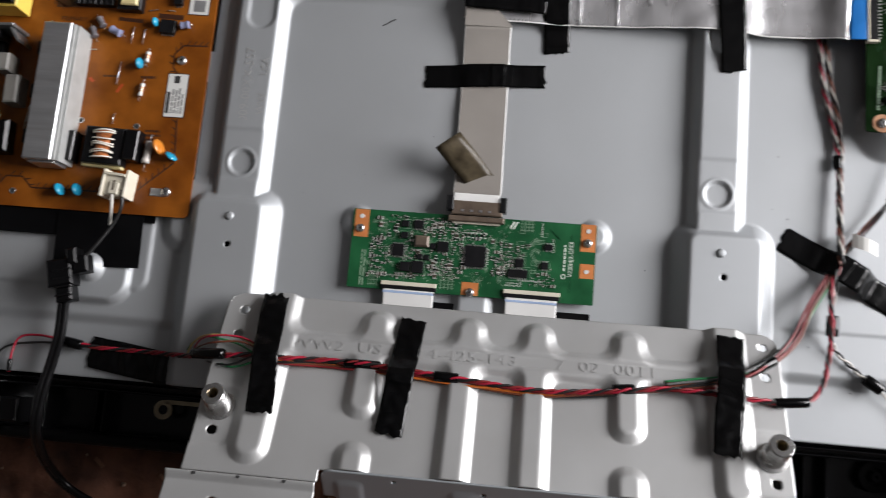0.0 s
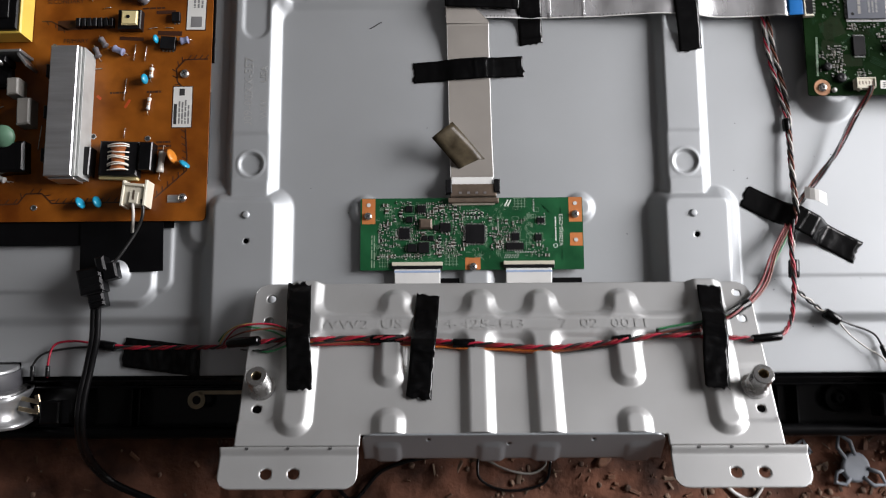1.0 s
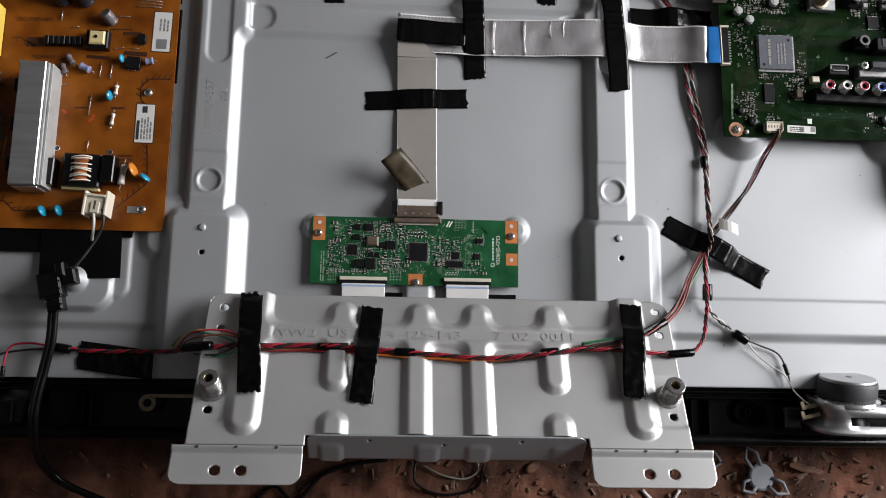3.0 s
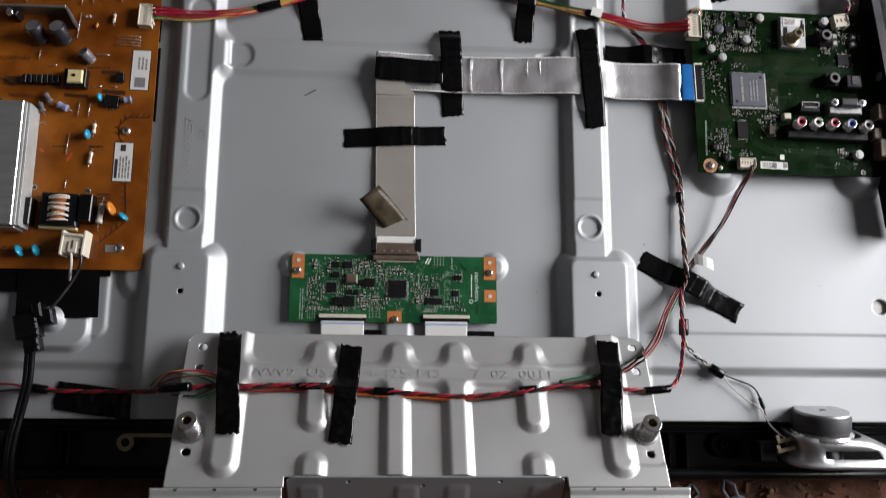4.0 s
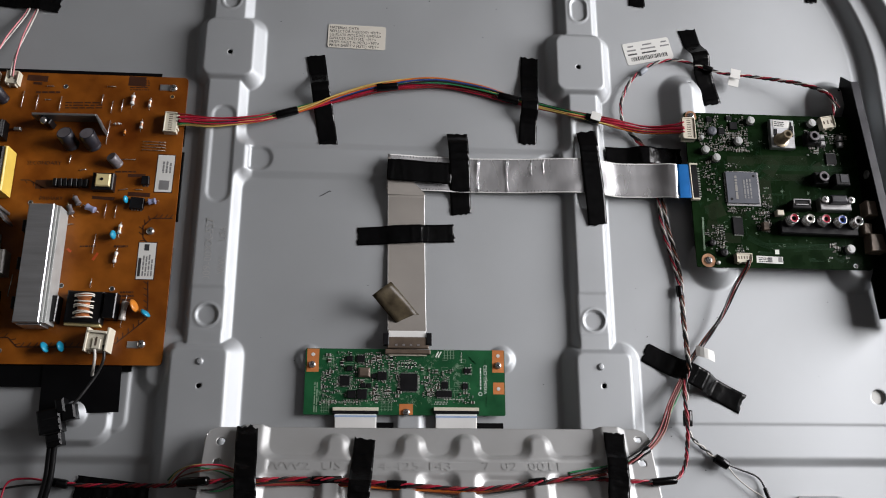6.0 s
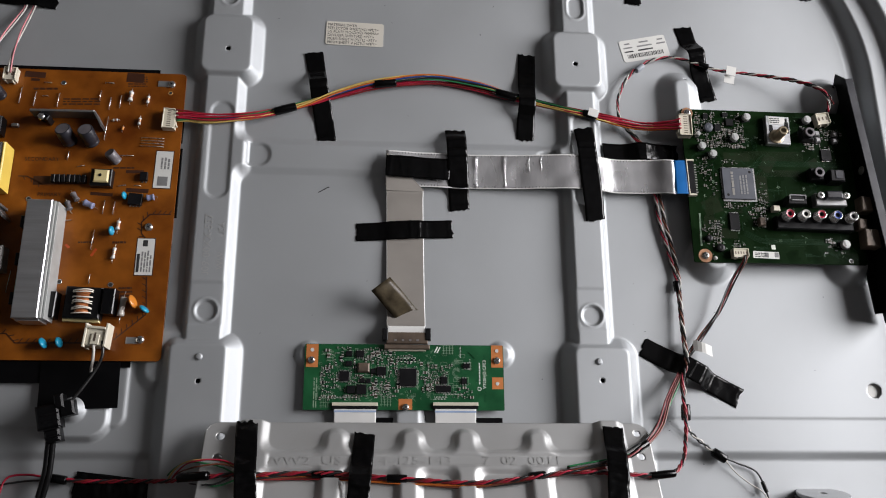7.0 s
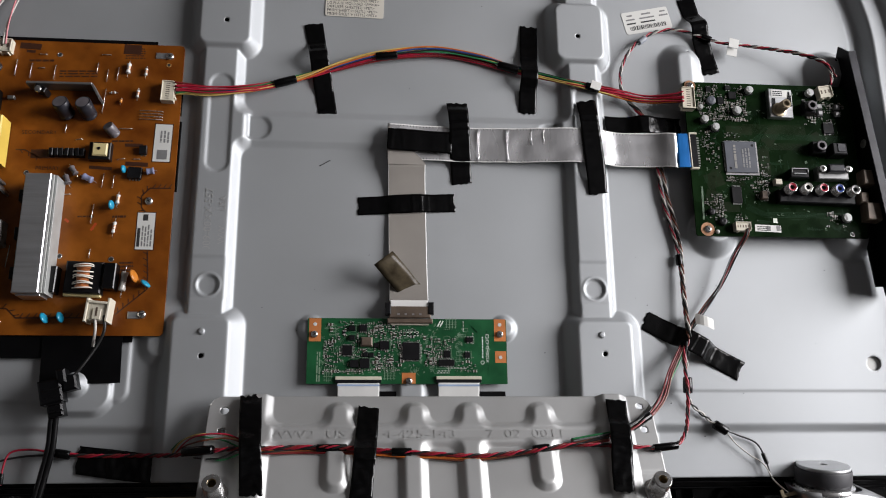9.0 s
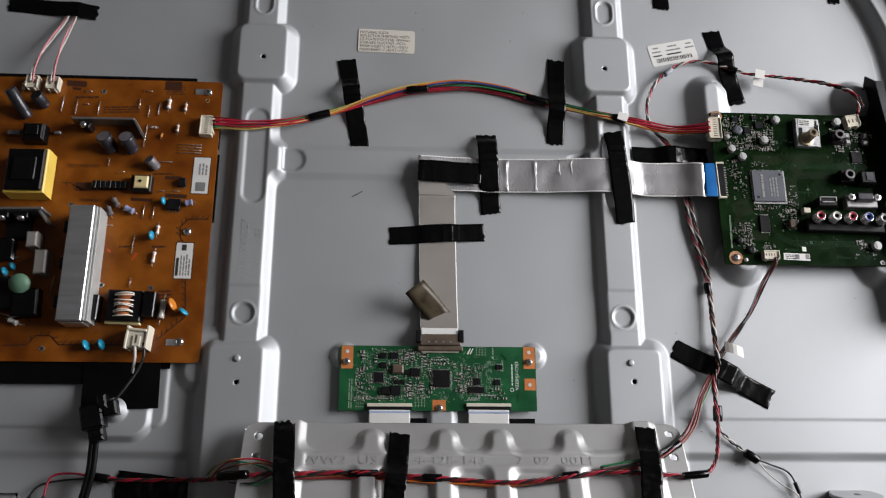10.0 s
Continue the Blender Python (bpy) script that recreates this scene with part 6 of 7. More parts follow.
# stamped marks on the rib, a scratch and specks on the plate
rnd = random.Random(11)
for txt, x, y, size in (("009-00XX-557", -0.1775, 0.0735, 0.0098), ("WW", -0.1655, 0.0800, 0.0082), ("USA", -0.1660, 0.1110, 0.0078)):
    lettering("stamped_number", txt, size, M["bracket"], chassis, Matrix.Translation((x, y, P + 0.0095)) @ Matrix.Rotation(radians(90), 4, "Z"), 0.00022, "shallow stamped characters")
bm = bmesh.new()
tube(bm, spline([(-0.0835, 0.1600, P + 0.0002), (-0.0790, 0.1625, P + 0.0003), (-0.0745, 0.1655, P + 0.0003), (-0.0735, 0.1650, P + 0.0002)], 0.002), 0.00042, 5)
part("scratch", bm, M["ink"], chassis)
bm = bmesh.new()
for k in range(46):
    x, y, r_ = rnd.uniform(-0.14, 0.45), rnd.uniform(-0.11, 0.39), rnd.uniform(0.00025, 0.0007)
    h = float(plate_height(np.array([x]), np.array([y]))[0])
    if h < 0.0005:
        box(bm, (x, y, P + h + 0.0002), (r_ * 1.6, r_, 0.0003), rnd.uniform(0, 3))
ob = part("dirt_speck", bm, M["ink"], chassis)
ob["kind"] = "stuff"

# ---------------- wiring ----------------
hz = thing("power_wire_harness", "long bundle of coloured wires with black tape bands", "wire harness")
pts = [(-0.2172, 0.2268, 0.0700), (-0.2080, 0.2275, 0.0690), (-0.1870, 0.2270, 0.0680), (-0.1550, 0.2312, 0.0660), (-0.1290, 0.2385, 0.0620), (-0.0970, 0.2495, 0.0600), (-0.0650, 0.2615, 0.0605), (-0.0270, 0.2725, 0.0620),
       (0.0230, 0.2795, 0.0610), (0.0670, 0.2745, 0.0600), (0.1010, 0.2650, 0.0600), (0.1290, 0.2580, 0.0600), (0.1620, 0.2470, 0.0680), (0.1900, 0.2415, 0.0680), (0.2290, 0.2340, 0.0660), (0.2560, 0.2320, 0.0730), (0.2665, 0.2318, 0.0768)]
lift = [math.cos(6.283185 * i / (len(pts) - 1)) for i in range(len(pts))]
bundle(hz, [(x, y + 0.0012 * c, z + 0.0016 * c) for (x, y, z), c in zip(pts, lift)], ["red", "red", "darkred", "red", "red"], 0.00085, 0.0030, 1.2, 0.3, 0.4, 0.8)
bundle(hz, [(x, y - 0.0020 * c, z - 0.0018 * c) for (x, y, z), c in zip(pts, lift)], ["yellow", "green", "black", "blue", "orange", "yellow"], 0.00085, 0.0026, 1.5, 0.4, 0.2, 0.3)
for i, L in ((4.35, 0.0215), (7.1, 0.021), (9.9, 0.021), (12.6, 0.014)):
    k = int(i)
    a, b = Vector(pts[k]), Vector(pts[k + 1])
    band(hz, a.lerp(b, i - k), b - a, L, 0.0040, mat=M["tape"])
tag = bmesh.new()
box(tag, (0.1815, 0.2440, 0.0722), (0.0100, 0.0085, 0.0006), radians(-18), 0.0001)
part("paper_tag", tag, M["paper"], hz, "small white paper tag")

sw = thing("speaker_wire_loop", "twisted black, red and white lead looping round the main board", "cable")
loop = [(0.2560, -0.0020, 0.0640), (0.2555, 0.0380, 0.0610), (0.2555, 0.0620, 0.0600), (0.2545, 0.0840, 0.0590), (0.2490, 0.1110, 0.0590), (0.2435, 0.1380, 0.0590), (0.2390, 0.1900, 0.0590), (0.2290, 0.2180, 0.0600), (0.2120, 0.2420, 0.0600), (0.2110, 0.2670, 0.0620), (0.2240, 0.2920, 0.0620), (0.2460, 0.3100, 0.0600), (0.2700, 0.3155, 0.0600),
        (0.2900, 0.3105, 0.0610), (0.3150, 0.3020, 0.0620), (0.3440, 0.2980, 0.0640), (0.3790, 0.2910, 0.0700), (0.4010, 0.2830, 0.0760), (0.4150, 0.2730, 0.0800), (0.4190, 0.2600, 0.0810), (0.4175, 0.2500, 0.0790)]
bundle(sw, loop, ["black", "red", "white"], 0.00075, 0.0011, 26, 0.9)
bundle(sw, [(x + ((0.0005, 0.0005, 0.0008, 0.0030, 0.0050, 0.0050, 0.0040, 0.0020)[i] if i < 8 else 0.001), y - (0.0 if i < 8 else 0.003), z + (0.0016 if i < 3 else 0)) for i, (x, y, z) in enumerate(loop[:9])], ["black", "brown", "white"], 0.0009, 0.0013, 11, 0.9)
bundle(sw, [(x + 0.004 * min(1, i / 3), y - 0.003 * min(1, i / 3), z) for i, (x, y, z) in enumerate(loop[15:20])], ["black", "darkred"], 0.0008, 0.0012, 6, 0.8)
for i in (2, 10, 13):
    a, b = Vector(loop[i]), Vector(loop[i + 1])
    band(sw, (a + b) / 2, b - a, 0.010, 0.0031, mat=M["tape" if i != 10 else "grey_plastic"])
tag = bmesh.new()
box(tag, (0.3290, 0.2990, 0.0662), (0.0100, 0.0100, 0.0005), radians(-12))
box(tag, (0.3275, 0.2910, 0.0630), (0.0105, 0.0090, 0.0004), radians(-12))
part("paper_tag", tag, M["paper"], sw, "folded white paper tag")

kb = thing("key_board_lead", "short red, black and brown lead from the main board", "cable")
bundle(kb, [(0.3165, 0.1000, 0.0765), (0.3160, 0.0950, 0.0755), (0.3060, 0.0770, 0.0700), (0.2880, 0.0440, 0.0640), (0.2680, 0.0180, 0.0610), (0.2580, 0.0050, 0.0610)], ["darkred", "black", "brown", "black", "grey"], 0.00072, 0.0020, 0.8, 0.5)
tag = bmesh.new()
g = [[tag.verts.new((0.264 + 0.017 * u, 0.0165 - 0.006 * u + 0.0048 * v, 0.0640 + 0.003 * math.sin(3 * u))) for v in (-1, 0, 1)] for u in np.linspace(0, 1, 6)]
for a, b in zip(g, g[1:]):
    for k in range(2):
        tag.faces.new((a[k], b[k], b[k + 1], a[k + 1]))
thicken(part("paper_tag", tag, M["paper"], kb, "curling white paper tag"), 0.0002)

jn = thing("lower_wire_harness", "thin coloured wires taped along the stand bracket", "wire harness")


def onb(x, y, up):
    return (x, y, slope_z(x, y) + up)


low = [(0.2560, 0.0050, 0.0620), (0.2500, -0.0100, 0.0640), (0.2330, -0.0350, 0.0740), (0.2200, -0.0570, 0.0850), (0.2040, -0.0730, 0.0940), onb(0.1860, -0.0830, 0.010), onb(0.1640, -0.0905, 0.0100), onb(0.1320, -0.0960, 0.0075), onb(0.0997, -0.1012, 0.0060),
       onb(0.0545, -0.1060, 0.0060), onb(0.0058, -0.1040, 0.0060), onb(-0.0296, -0.1013, 0.0050), onb(-0.0561, -0.0995, 0.0060), onb(-0.0912, -0.0990, 0.0045), onb(-0.1173, -0.0995, 0.0090), onb(-0.1330, -0.0985, 0.0080), onb(-0.1620, -0.0915, 0.0050), (-0.1780, -0.0930, 0.0870), (-0.1950, -0.1020, 0.0700)]
bundle(jn, low[:8], ["darkred", "brown", "green", "grey", "black", "darkred"], 0.00082, 0.0027, 0.7, 0.5)
bundle(jn, [(x, y - 0.0024, z + 0.0006) for x, y, z in low[6:16]], ["brown", "darkred", "orange", "orange", "brown", "black"], 0.00082, 0.0017, 1.2, 0.4, 2.0)
twin = [(0.2575, 0.0000, 0.0640), (0.2490, -0.0190, 0.0680), (0.2480, -0.0490, 0.0720), (0.2425, -0.0720, 0.0810), (0.2350, -0.0880, 0.0920), (0.2250, -0.0970, 0.1000), onb(0.2130, -0.1005, 0.004), onb(0.1950, -0.1005, 0.0060), onb(0.1700, -0.0990, 0.0090)] + [onb(x, y - 0.0012, u + 0.0012) for x, y, u in
        ((0.1320, -0.0970, 0.0075), (0.0997, -0.1012, 0.0070), (0.0545, -0.1052, 0.0070), (0.0058, -0.1025, 0.0070), (-0.0296, -0.1000, 0.0060), (-0.0561, -0.0980, 0.0070), (-0.0912, -0.0975, 0.0055), (-0.1173, -0.0985, 0.0090), (-0.1400, -0.0985, 0.0070), (-0.1560, -0.1000, 0.0050))] + \
       [(-0.1700, -0.1025, 0.1045), (-0.1920, -0.1035, 0.0800), (-0.2300, -0.1030, 0.0570), (-0.2650, -0.1030, 0.0560), (-0.2860, -0.1015, 0.0560)]
bundle(jn, twin, ["darkred", "red", "black"], 0.00092, 0.0011, 30, 0.9)
bundle(jn, [onb(-0.1300, -0.0975, 0.008), onb(-0.1480, -0.0900, 0.0080), (-0.1700, -0.0900, 0.1040), (-0.1860, -0.0950, 0.0850), (-0.2000, -0.1060, 0.0620)], ["red", "brown", "green", "yellow"], 0.0007, 0.0040, 0.5, 0.6)
bundle(jn, [onb(-0.1330, -0.1000, 0.0080), onb(-0.1480, -0.1065, 0.0060), onb(-0.1580, -0.1070, 0.0030), (-0.1740, -0.1040, 0.0900)], ["black", "green"], 0.0007, 0.0020, 0.5, 0.6)
for p, d, L, r_ in ((onb(0.1950, -0.0785, 0.006), (-1, -0.55, 0.35), 0.022, 0.0036), (onb(0.2120, -0.1000, 0.0035), (-1, -0.1, 0.1), 0.022, 0.0032), (onb(0.1060, -0.1005, 0.0066), (-1, -0.1, 0.1), 0.014, 0.0030), (onb(-0.008, -0.1030, 0.0062), (-1, 0.02, 0), 0.016, 0.0034),
                    (onb(-0.0640, -0.0995, 0.0055), (-1, 0, 0), 0.024, 0.0032), ((-0.1690, -0.1010, 0.1050), (-1, -0.05, -0.5), 0.028, 0.0036), ((-0.2910, -0.1010, 0.0560), (-1, 0.15, 0), 0.0180, 0.0038), ((0.2505, -0.0450, 0.0665), (0.05, 1, 0), 0.014, 0.0042)):
    band(jn, p, d, L, r_, "sleeve", M["tape"])

rs = thing("speaker_lead", "thin twisted black and white speaker lead", "cable", group="speaker leads")
bundle(rs, [(0.2580, 0.0200, 0.0600), (0.2560, -0.0020, 0.0640), (0.2520, -0.0300, 0.0620), (0.2512, -0.0480, 0.0610), (0.2550, -0.0600, 0.0590), (0.2680, -0.0720, 0.0570), (0.2780, -0.0795, 0.0570)], ["black", "white"], 0.00085, 0.0012, 7)
bundle(rs, [(0.2860, -0.0840, 0.0570), (0.2990, -0.0885, 0.0540), (0.3160, -0.0960, 0.0530), (0.3225, -0.1120, 0.0540), (0.3260, -0.1280, 0.0560), (0.3350, -0.1400, 0.0640)], ["black"], 0.0009, 0.0, 1)
bundle(rs, [(0.2860, -0.0850, 0.0570), (0.2960, -0.0960, 0.0540), (0.3080, -0.1060, 0.0540), (0.3190, -0.1140, 0.0560), (0.3260, -0.1280, 0.0580), (0.3360, -0.1395, 0.0640)], ["white"], 0.0006, 0.0, 1)
band(rs, (0.2815, -0.0820, 0.0570), (1, -0.62, 0), 0.0130, 0.0042, "sleeve", M["tape"])
band(rs, (0.3215, -0.1090, 0.0540), (0.3, -1, 0.1), 0.010, 0.0018, "sleeve", M["rubber"])

lsp = thing("speaker_lead", "thin red and black speaker lead", "cable", group="speaker leads")
bundle(lsp, [(-0.2990, -0.0995, 0.0560), (-0.3150, -0.0975, 0.0560), (-0.3300, -0.1000, 0.0560), (-0.3340, -0.1120, 0.0570), (-0.3345, -0.1260, 0.0560)], ["red"], 0.0009, 0, 1)
bundle(lsp, [(-0.2990, -0.1020, 0.0560), (-0.3180, -0.1030, 0.0560), (-0.3380, -0.1070, 0.0560), (-0.3460, -0.1160, 0.0570), (-0.3465, -0.1280, 0.0560)], ["black"], 0.0009, 0, 1)
for x in (-0.3345, -0.3465):
    band(lsp, (x, -0.1210, 0.0565), (0, -1, 0), 0.009, 0.0018, "sleeve", M["rubber"])

il = thing("lamp_wires", "pairs of pink and white backlight wires", "cable")
for pts in ([(-0.3915, 0.2650, 0.0730), (-0.3905, 0.2800, 0.0740), (-0.3860, 0.3020, 0.0700), (-0.3750, 0.3380, 0.0600), (-0.3730, 0.3500, 0.0575)], [(-0.3725, 0.2650, 0.0730), (-0.3715, 0.2830, 0.0740), (-0.3690, 0.3070, 0.0700), (-0.3660, 0.3390, 0.0600), (-0.3650, 0.3500, 0.0575)]):
    bundle(il, pts, ["pink", "white"], 0.00080, 0.0011, 0.6, 0.7)

# mains cord
mc = thing("mains_cord", "thick black mains cord with a cable clamp", "cord")
bm = bmesh.new()
cord = spline([(-0.2925, -0.0600, 0.0720), (-0.2940, -0.0760, 0.0690), (-0.2950, -0.0960, 0.0660), (-0.2990, -0.1180, 0.0640), (-0.3030, -0.1420, 0.0640), (-0.3052, -0.1630, 0.0600), (-0.3090, -0.1830, 0.0400), (-0.3065, -0.2000, 0.0200), (-0.2920, -0.2150, 0.0080), (-0.2450, -0.2330, 0.0040), (-0.2000, -0.2420, 0.0030), (-0.1450, -0.2400, 0.0010)], 0.004)
for o in (-0.0018, 0.0018):
    tube(bm, [p + Vector((o, 0, -0.2 * abs(o))) for p in cord], 0.0025, 10)
part("sheath", bm, M["rubber"], mc)
for colour, dx in (("white", -0.0035), ("black", 0.0040)):
    bm = bmesh.new()
    tube(bm, spline([(-0.2630 + dx, 0.0120, 0.0776), (-0.2618 + dx, 0.0000, 0.0770), (-0.2660 + dx * 0.7, -0.0130, 0.0745 if dx > 0 else 0.0690)] + ([(-0.2720, -0.0290, 0.0765), (-0.2800, -0.0410, 0.0780)] if dx > 0 else []), 0.003), 0.0013, 9)
    part("core_wire", bm, WIRE["black" if colour == "black" else "white"], mc, colour + " core wire")
clamp = bmesh.new()
for cx_, cy_, w, d, z, h in ((-0.2955, -0.0520, 0.0185, 0.0200, 0.0740, 0.0130), (-0.2908, -0.0670, 0.0125, 0.0110, 0.0725, 0.0110), (-0.2815, -0.0445, 0.0120, 0.0130, 0.0745, 0.0100), (-0.2880, -0.0395, 0.0075, 0.0120, 0.0750, 0.0125)):
    box(clamp, (cx_, cy_, z), (w, d, h), radians(14), 0.0016)
part("clamp_body", clamp, M["black"], mc, "dark grey plastic cable clamp")
for k in range(4):
    bm = bmesh.new()
    box(bm, (-0.2935 + 0.0014 * k, -0.0500 - 0.0060 * k, 0.0790), (0.0140 - 0.0006 * k, 0.0012, 0.0040), radians(14), 0.0003)
    part("clamp_rib", bm, M["rubber"], mc)
bm = bmesh.new()
lathe(bm, (-0.2820, -0.0440, P + 0.0150), (0, 0, 1), [(0.0048, 0), (0.0046, 0.0016), (0.0025, 0.0030), (0, 0.0032)], 16)
part("knob_screw", bm, M["steel_bright"], chassis)


# ---------------- loudspeakers ----------------
def speaker(x, y, z, label):
    sp = thing("loudspeaker", label, "loudspeaker", (x, y, z), "loudspeakers")
    ax = Vector((0, math.cos(radians(15)), math.sin(radians(15))))
    bm = bmesh.new()
    lathe(bm, (x, y, z), ax, [(0.0212, -0.002), (0.0236, 0.0), (0.0240, 0.0020), (0.0240, 0.0115), (0.0232, 0.0130)], 36)
    part("magnet", bm, M["ferrite"], sp, "dark ferrite magnet ring")
    bm = bmesh.new()
    lathe(bm, Vector((x, y, z)) + ax * 0.0130, ax, [(0.0226, 0), (0.0228, 0.0016), (0.0220, 0.0028), (0.0036, 0.0030), (0.0028, 0.0012), (0, 0.0012)], 36)
    part("back_plate", bm, M["alu"], sp, "bright steel magnet plate")
    bm = bmesh.new()
    lathe(bm, Vector((x, y, z)) - ax * 0.003, ax, [(0.0265, -0.003), (0.0265, 0.001), (0.0225, 0.002)], 36)
    part("yoke", bm, M["steel_bright"], sp)
    # pressed basket with two windows
    bm = bmesh.new()
    W = 0.045
    ringz = [(-0.003, 0.030, 0.0225), (-0.008, 0.035, 0.0235), (-0.013, 0.039, 0.0245), (-0.020, 0.043, 0.0255), (-0.0245, W, 0.0260), (-0.025, W + 0.005, 0.0270), (-0.028, W + 0.005, 0.0270)]
    u, v = Vector((1, 0, 0)), ax.cross(Vector((1, 0, 0)))
    out = 0.018 if x > 0 else -0.018
    rr = []
    for h, a, b in ringz:
        ring = []
        for i in range(32):
            t = 6.283185 * i / 32
            cx_, sx_ = math.cos(t), math.sin(t)
            e = 0.55
            ring.append(bm.verts.new(Vector((x + out * min(1, (-0.003 - h) / 0.012), y, z)) + ax * h + u * a * math.copysign(abs(cx_) ** e, cx_) + v * b * math.copysign(abs(sx_) ** e, sx_)))
        rr.append(ring)
    for n, (a, b) in enumerate(zip(rr, rr[1:])):
        for i in range(32):
            j = (i + 1) % 32
            if n == 2 and i % 16 in (6, 7, 8, 9):
                continue
            bm.faces.new((a[i], a[j], b[j], b[i])).smooth = True
    thicken(part("basket", bm, M["alu"], sp, "pressed steel basket with windows"), 0.0012)
    bm = bmesh.new()
    lathe(bm, Vector((x, y, z)) - ax * 0.028, ax, [(0.020, 0), (0.018, 0.010), (0.012, 0.022)], 24)
    part("cone", bm, M["black"], sp)
    bm = bmesh.new()
    s = -1 if x > 0 else 1
    for dy in (0.0, 0.008):
        box(bm, (x + s * 0.034, y - 0.010 - dy, z + 0.004), (0.016, 0.0034, 0.0012), radians(-12 * s), 0.0003)
        box(bm, (x + s * 0.041, y - 0.009 - dy, z + 0.0045), (0.0034, 0.0060, 0.0012), radians(15), 0.0003)
    part("terminal_strip", bm, M["brass"], sp, "brass solder terminals")
    bm = bmesh.new()
    box(bm, (x + s * 0.047, y - 0.020, z - 0.012), (0.016, 0.018, 0.018), 0, 0.0015)
    part("mounting_lug", bm, M["black"], sp)


speaker(0.3700, -0.1300, 0.0600, "loudspeaker with a dark round magnet and steel basket")
speaker(-0.3800, -0.1330, 0.0560, "loudspeaker with brass terminals at the tray end")

# ---------------- rubbish on the soil ----------------
rnd = random.Random(77)
bm, bm2 = bmesh.new(), bmesh.new()
for _ in range(1100):
    x, y = rnd.uniform(-0.46, 0.52), rnd.uniform(-0.33, -0.176)
    if x < 0 and rnd.random() < 0.75:
        continue
    z = soil_height(x, y)
    t = Matrix.Rotation(rnd.uniform(0, 6.3), 4, "Z") @ Matrix.Rotation(rnd.uniform(-0.5, 0.5), 4, "X")
    if rnd.random() < 0.5:
        L = rnd.choice((0.002, 0.003, 0.004, 0.006, 0.010))
        box(bm, (x, y, z + 0.001), (L, L * rnd.uniform(0.15, 0.6), 0.0012), 0, 0.0004, 0, t)
    else:
        r_ = rnd.uniform(0.0008, 0.0034)
        lathe(bm2, (x, y, z), (rnd.uniform(-1, 1), rnd.uniform(-1, 1), 1), [(r_ * 0.8, -r_ * 0.5), (r_, 0), (r_ * 0.7, r_ * 0.5), (0, r_ * 0.7)], 6)
bm3 = bmesh.new()
for _ in range(420):
    x, y = rnd.uniform(0.16, 0.52) if rnd.random() < 0.8 else rnd.uniform(-0.05, 0.2), rnd.uniform(-0.30, -0.178)
    t = Matrix.Rotation(rnd.uniform(0, 6.3), 4, "Z") @ Matrix.Rotation(rnd.uniform(-0.6, 0.6), 4, "X")
    L = rnd.choice((0.0015, 0.002, 0.003, 0.004, 0.007, 0.011))
    box(bm3, (x, y, soil_height(x, y) + 0.001), (L, L * rnd.uniform(0.1, 0.4), 0.0006), 0, 0.0003, 0, t)
solo("leaf_chaff", bm3, M["chaff"], "pale dry leaf and wood chaff", "debris", kind="stuff")
solo("wood_chips", bm, M["twig"], "scattered dry wood chips and leaf bits", "debris", kind="stuff")
solo("soil_crumbs", bm2, M["stone"], "scattered pale crumbs and pebbles", "debris", kind="stuff")


def on_soil(x, y, up=0.001):
    return Vector((x, y, soil_height(x, y) + up))


c0 = on_soil(0.322, -0.204, 0.003)
clip = thing("plastic_clip", "broken blue-grey plastic clip on the soil", "plastic part", c0)
bm = bmesh.new()
lathe(bm, c0, (0.1, 0, 1), [(0, 0.001), (0.010, 0.001), (0.0125, 0), (0.0125, -0.002), (0, -0.002)], 20)
part("clip_body", bm, M["grey_plastic"], clip)
for a, L in ((115, 0.030), (-30, 0.028), (215, 0.022)):
    d = Vector((math.cos(radians(a)), math.sin(radians(a)), 0))
    n_ = Vector((-d.y, d.x, 0))
    bm = bmesh.new()
    tube(bm, [c0 + d * 0.009 + n_ * 0.004, c0 + d * L * 0.7 + n_ * 0.006, c0 + d * L, c0 + d * L * 0.7 - n_ * 0.006, c0 + d * 0.009 - n_ * 0.004], 0.0018, 7)
    part("prong", bm, M["grey_plastic"], clip)
fr = bmesh.new()
q = on_soil(0.2795, -0.190, 0.002)
for dx, dy, a in ((0.006, 0, 90), (-0.006, 0, 90), (0, 0.006, 0), (0, -0.006, 0)):
    o = Matrix.Rotation(0.6, 3, "Z") @ Vector((dx, dy, 0))
    box(fr, q + o, (0.014, 0.002, 0.003), radians(a) + 0.6)
solo("plastic_offcut", fr, M["grey_plastic"], "small square grey plastic frame on the soil", "plastic part")
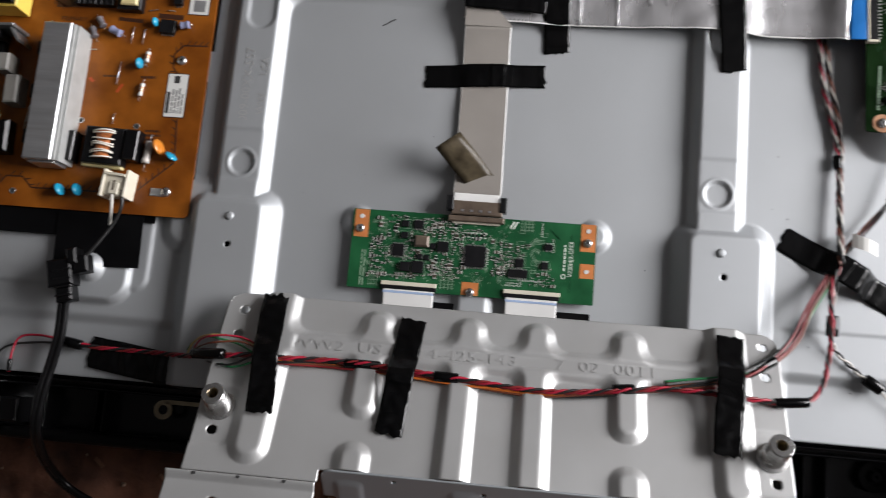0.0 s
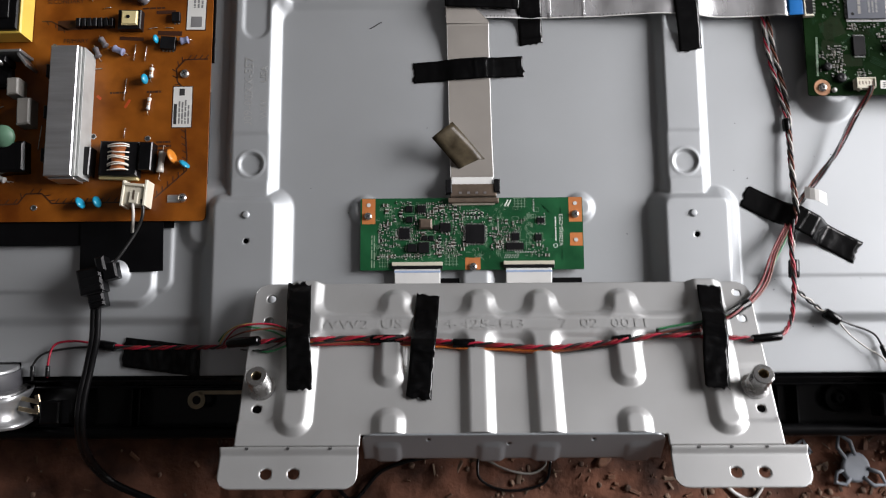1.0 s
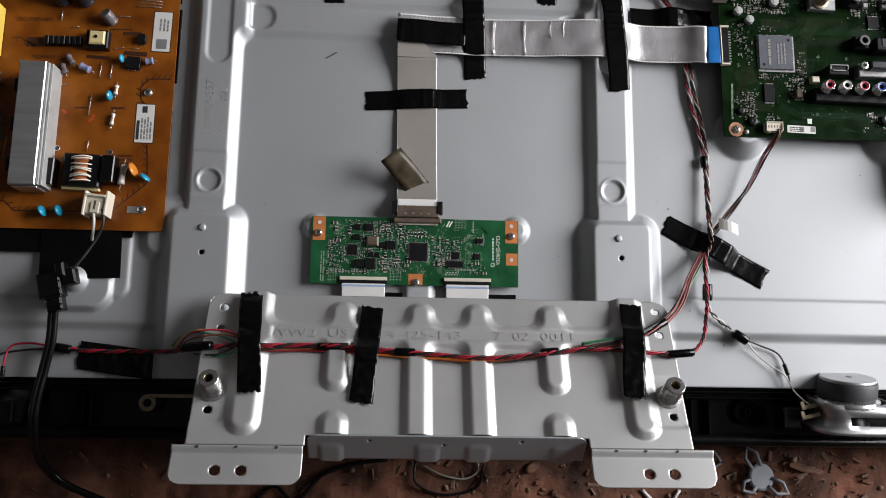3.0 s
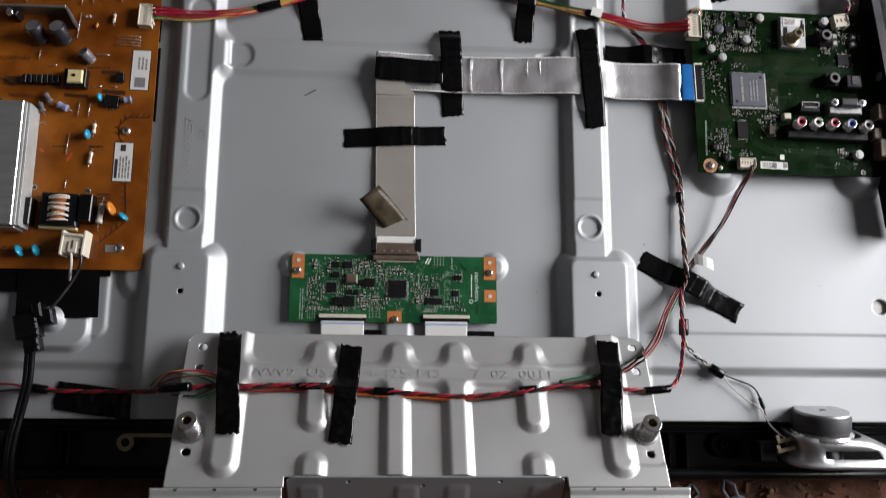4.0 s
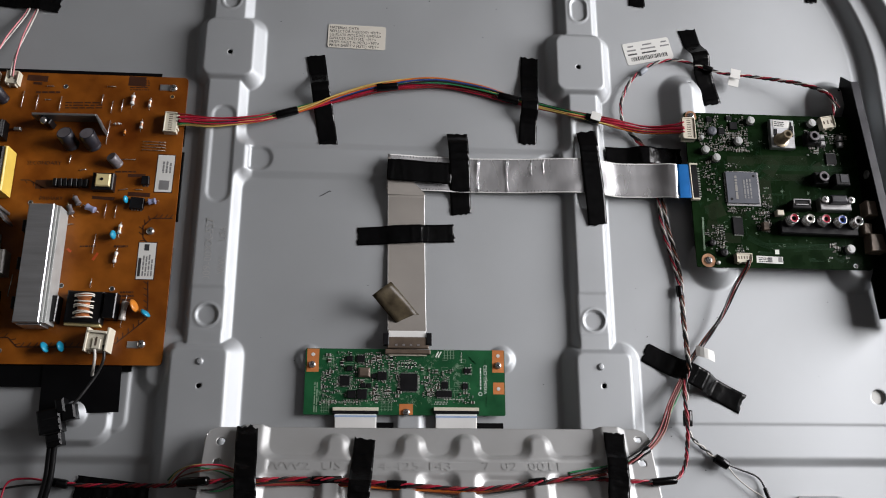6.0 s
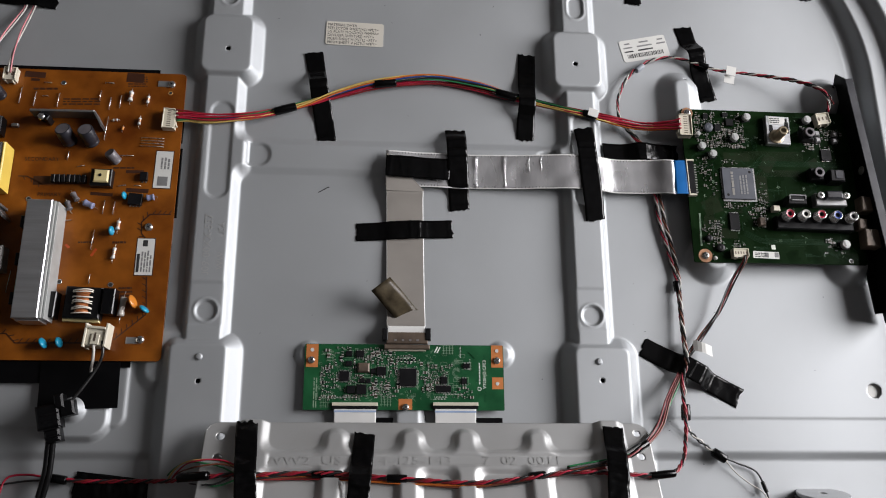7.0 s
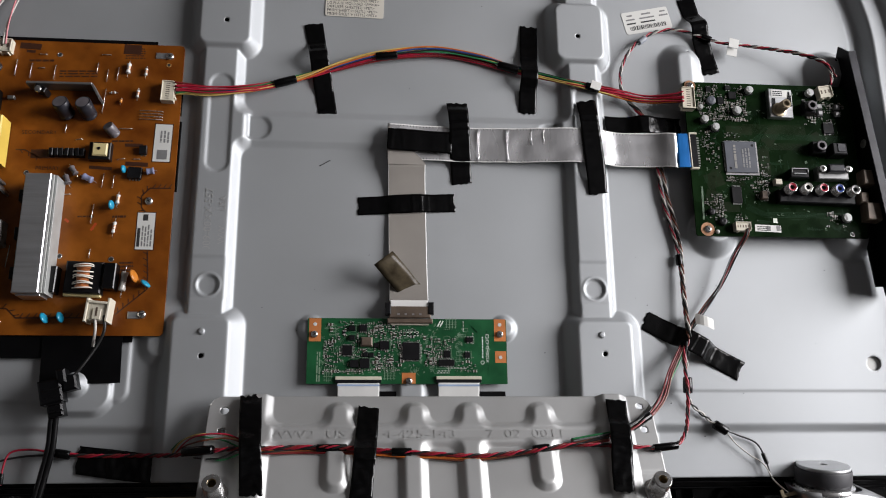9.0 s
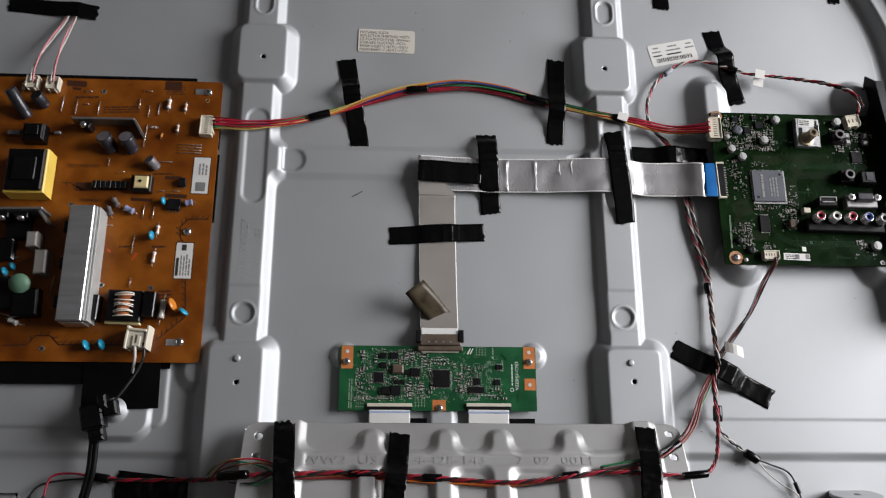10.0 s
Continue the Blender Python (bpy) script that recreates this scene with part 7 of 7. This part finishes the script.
for pts, r_, m_, nm, lb in (([(0.010, -0.196), (0.030, -0.205), (0.050, -0.208), (0.062, -0.200), (0.058, -0.190), (0.045, -0.187)], 0.0009, "film_cap", "wire_scrap", "bent pale scrap of wire on the soil"),
                            ([(0.005, -0.192), (0.006, -0.212), (0.030, -0.222), (0.060, -0.216), (0.066, -0.196)], 0.0012, "rubber", "wire_scrap", "thin dark wire scrap on the soil"),
                            ([(-0.145, -0.238), (-0.120, -0.215), (-0.100, -0.228), (-0.078, -0.206), (-0.050, -0.196), (-0.020, -0.192)], 0.0018, "rubber", "wire_scrap", "dark wire curling on the soil"),
                            ([(0.210, -0.216), (0.222, -0.226), (0.235, -0.230), (0.246, -0.216)], 0.0016, "ffc_edge", "wire_scrap", "white bent plastic strip on the soil")):
    bm = bmesh.new()
    tube(bm, spline([on_soil(x, y, 0.003) for x, y in pts], 0.004), r_, 8)
    solo(nm, bm, M[m_], lb, "wire", "wire scraps")
for x, y, w, d, a, m_, lb in ((0.262, -0.212, 0.008, 0.007, 20, "steel_bright", "small crumpled scrap of shiny foil"), (0.246, -0.232, 0.006, 0.008, 50, "steel_bright", "small crumpled scrap of shiny foil"), (0.262, -0.183, 0.014, 0.009, 10, "twig", "flat reddish wood splinter"),
                              (0.365, -0.196, 0.040, 0.008, -10, "twig", "flat reddish wood splinter"), (0.110, -0.197, 0.018, 0.010, 30, "twig", "flat reddish wood splinter"), (0.352, -0.188, 0.008, 0.006, 30, "stone", "pale stone chip on the soil"), (0.335, -0.235, 0.010, 0.008, 60, "stone", "pale stone chip on the soil")):
    bm = bmesh.new()
    p = on_soil(x, y, 0.002)
    lathe(bm, p, (0.2, 0.1, 1), [(w * 0.45, -0.001), (w * 0.5, 0.0005), (w * 0.3, 0.0022), (0, 0.0026)], 7)
    bmesh.ops.transform(bm, matrix=Matrix.Translation(p) @ Matrix.Rotation(radians(a), 4, "Z") @ Matrix.Diagonal((1, d / w, 1, 1)) @ Matrix.Rotation(-radians(a), 4, "Z") @ Matrix.Translation(-p), verts=bm.verts)
    solo("soil_scrap", bm, M[m_], lb, "debris", "scraps on the soil")
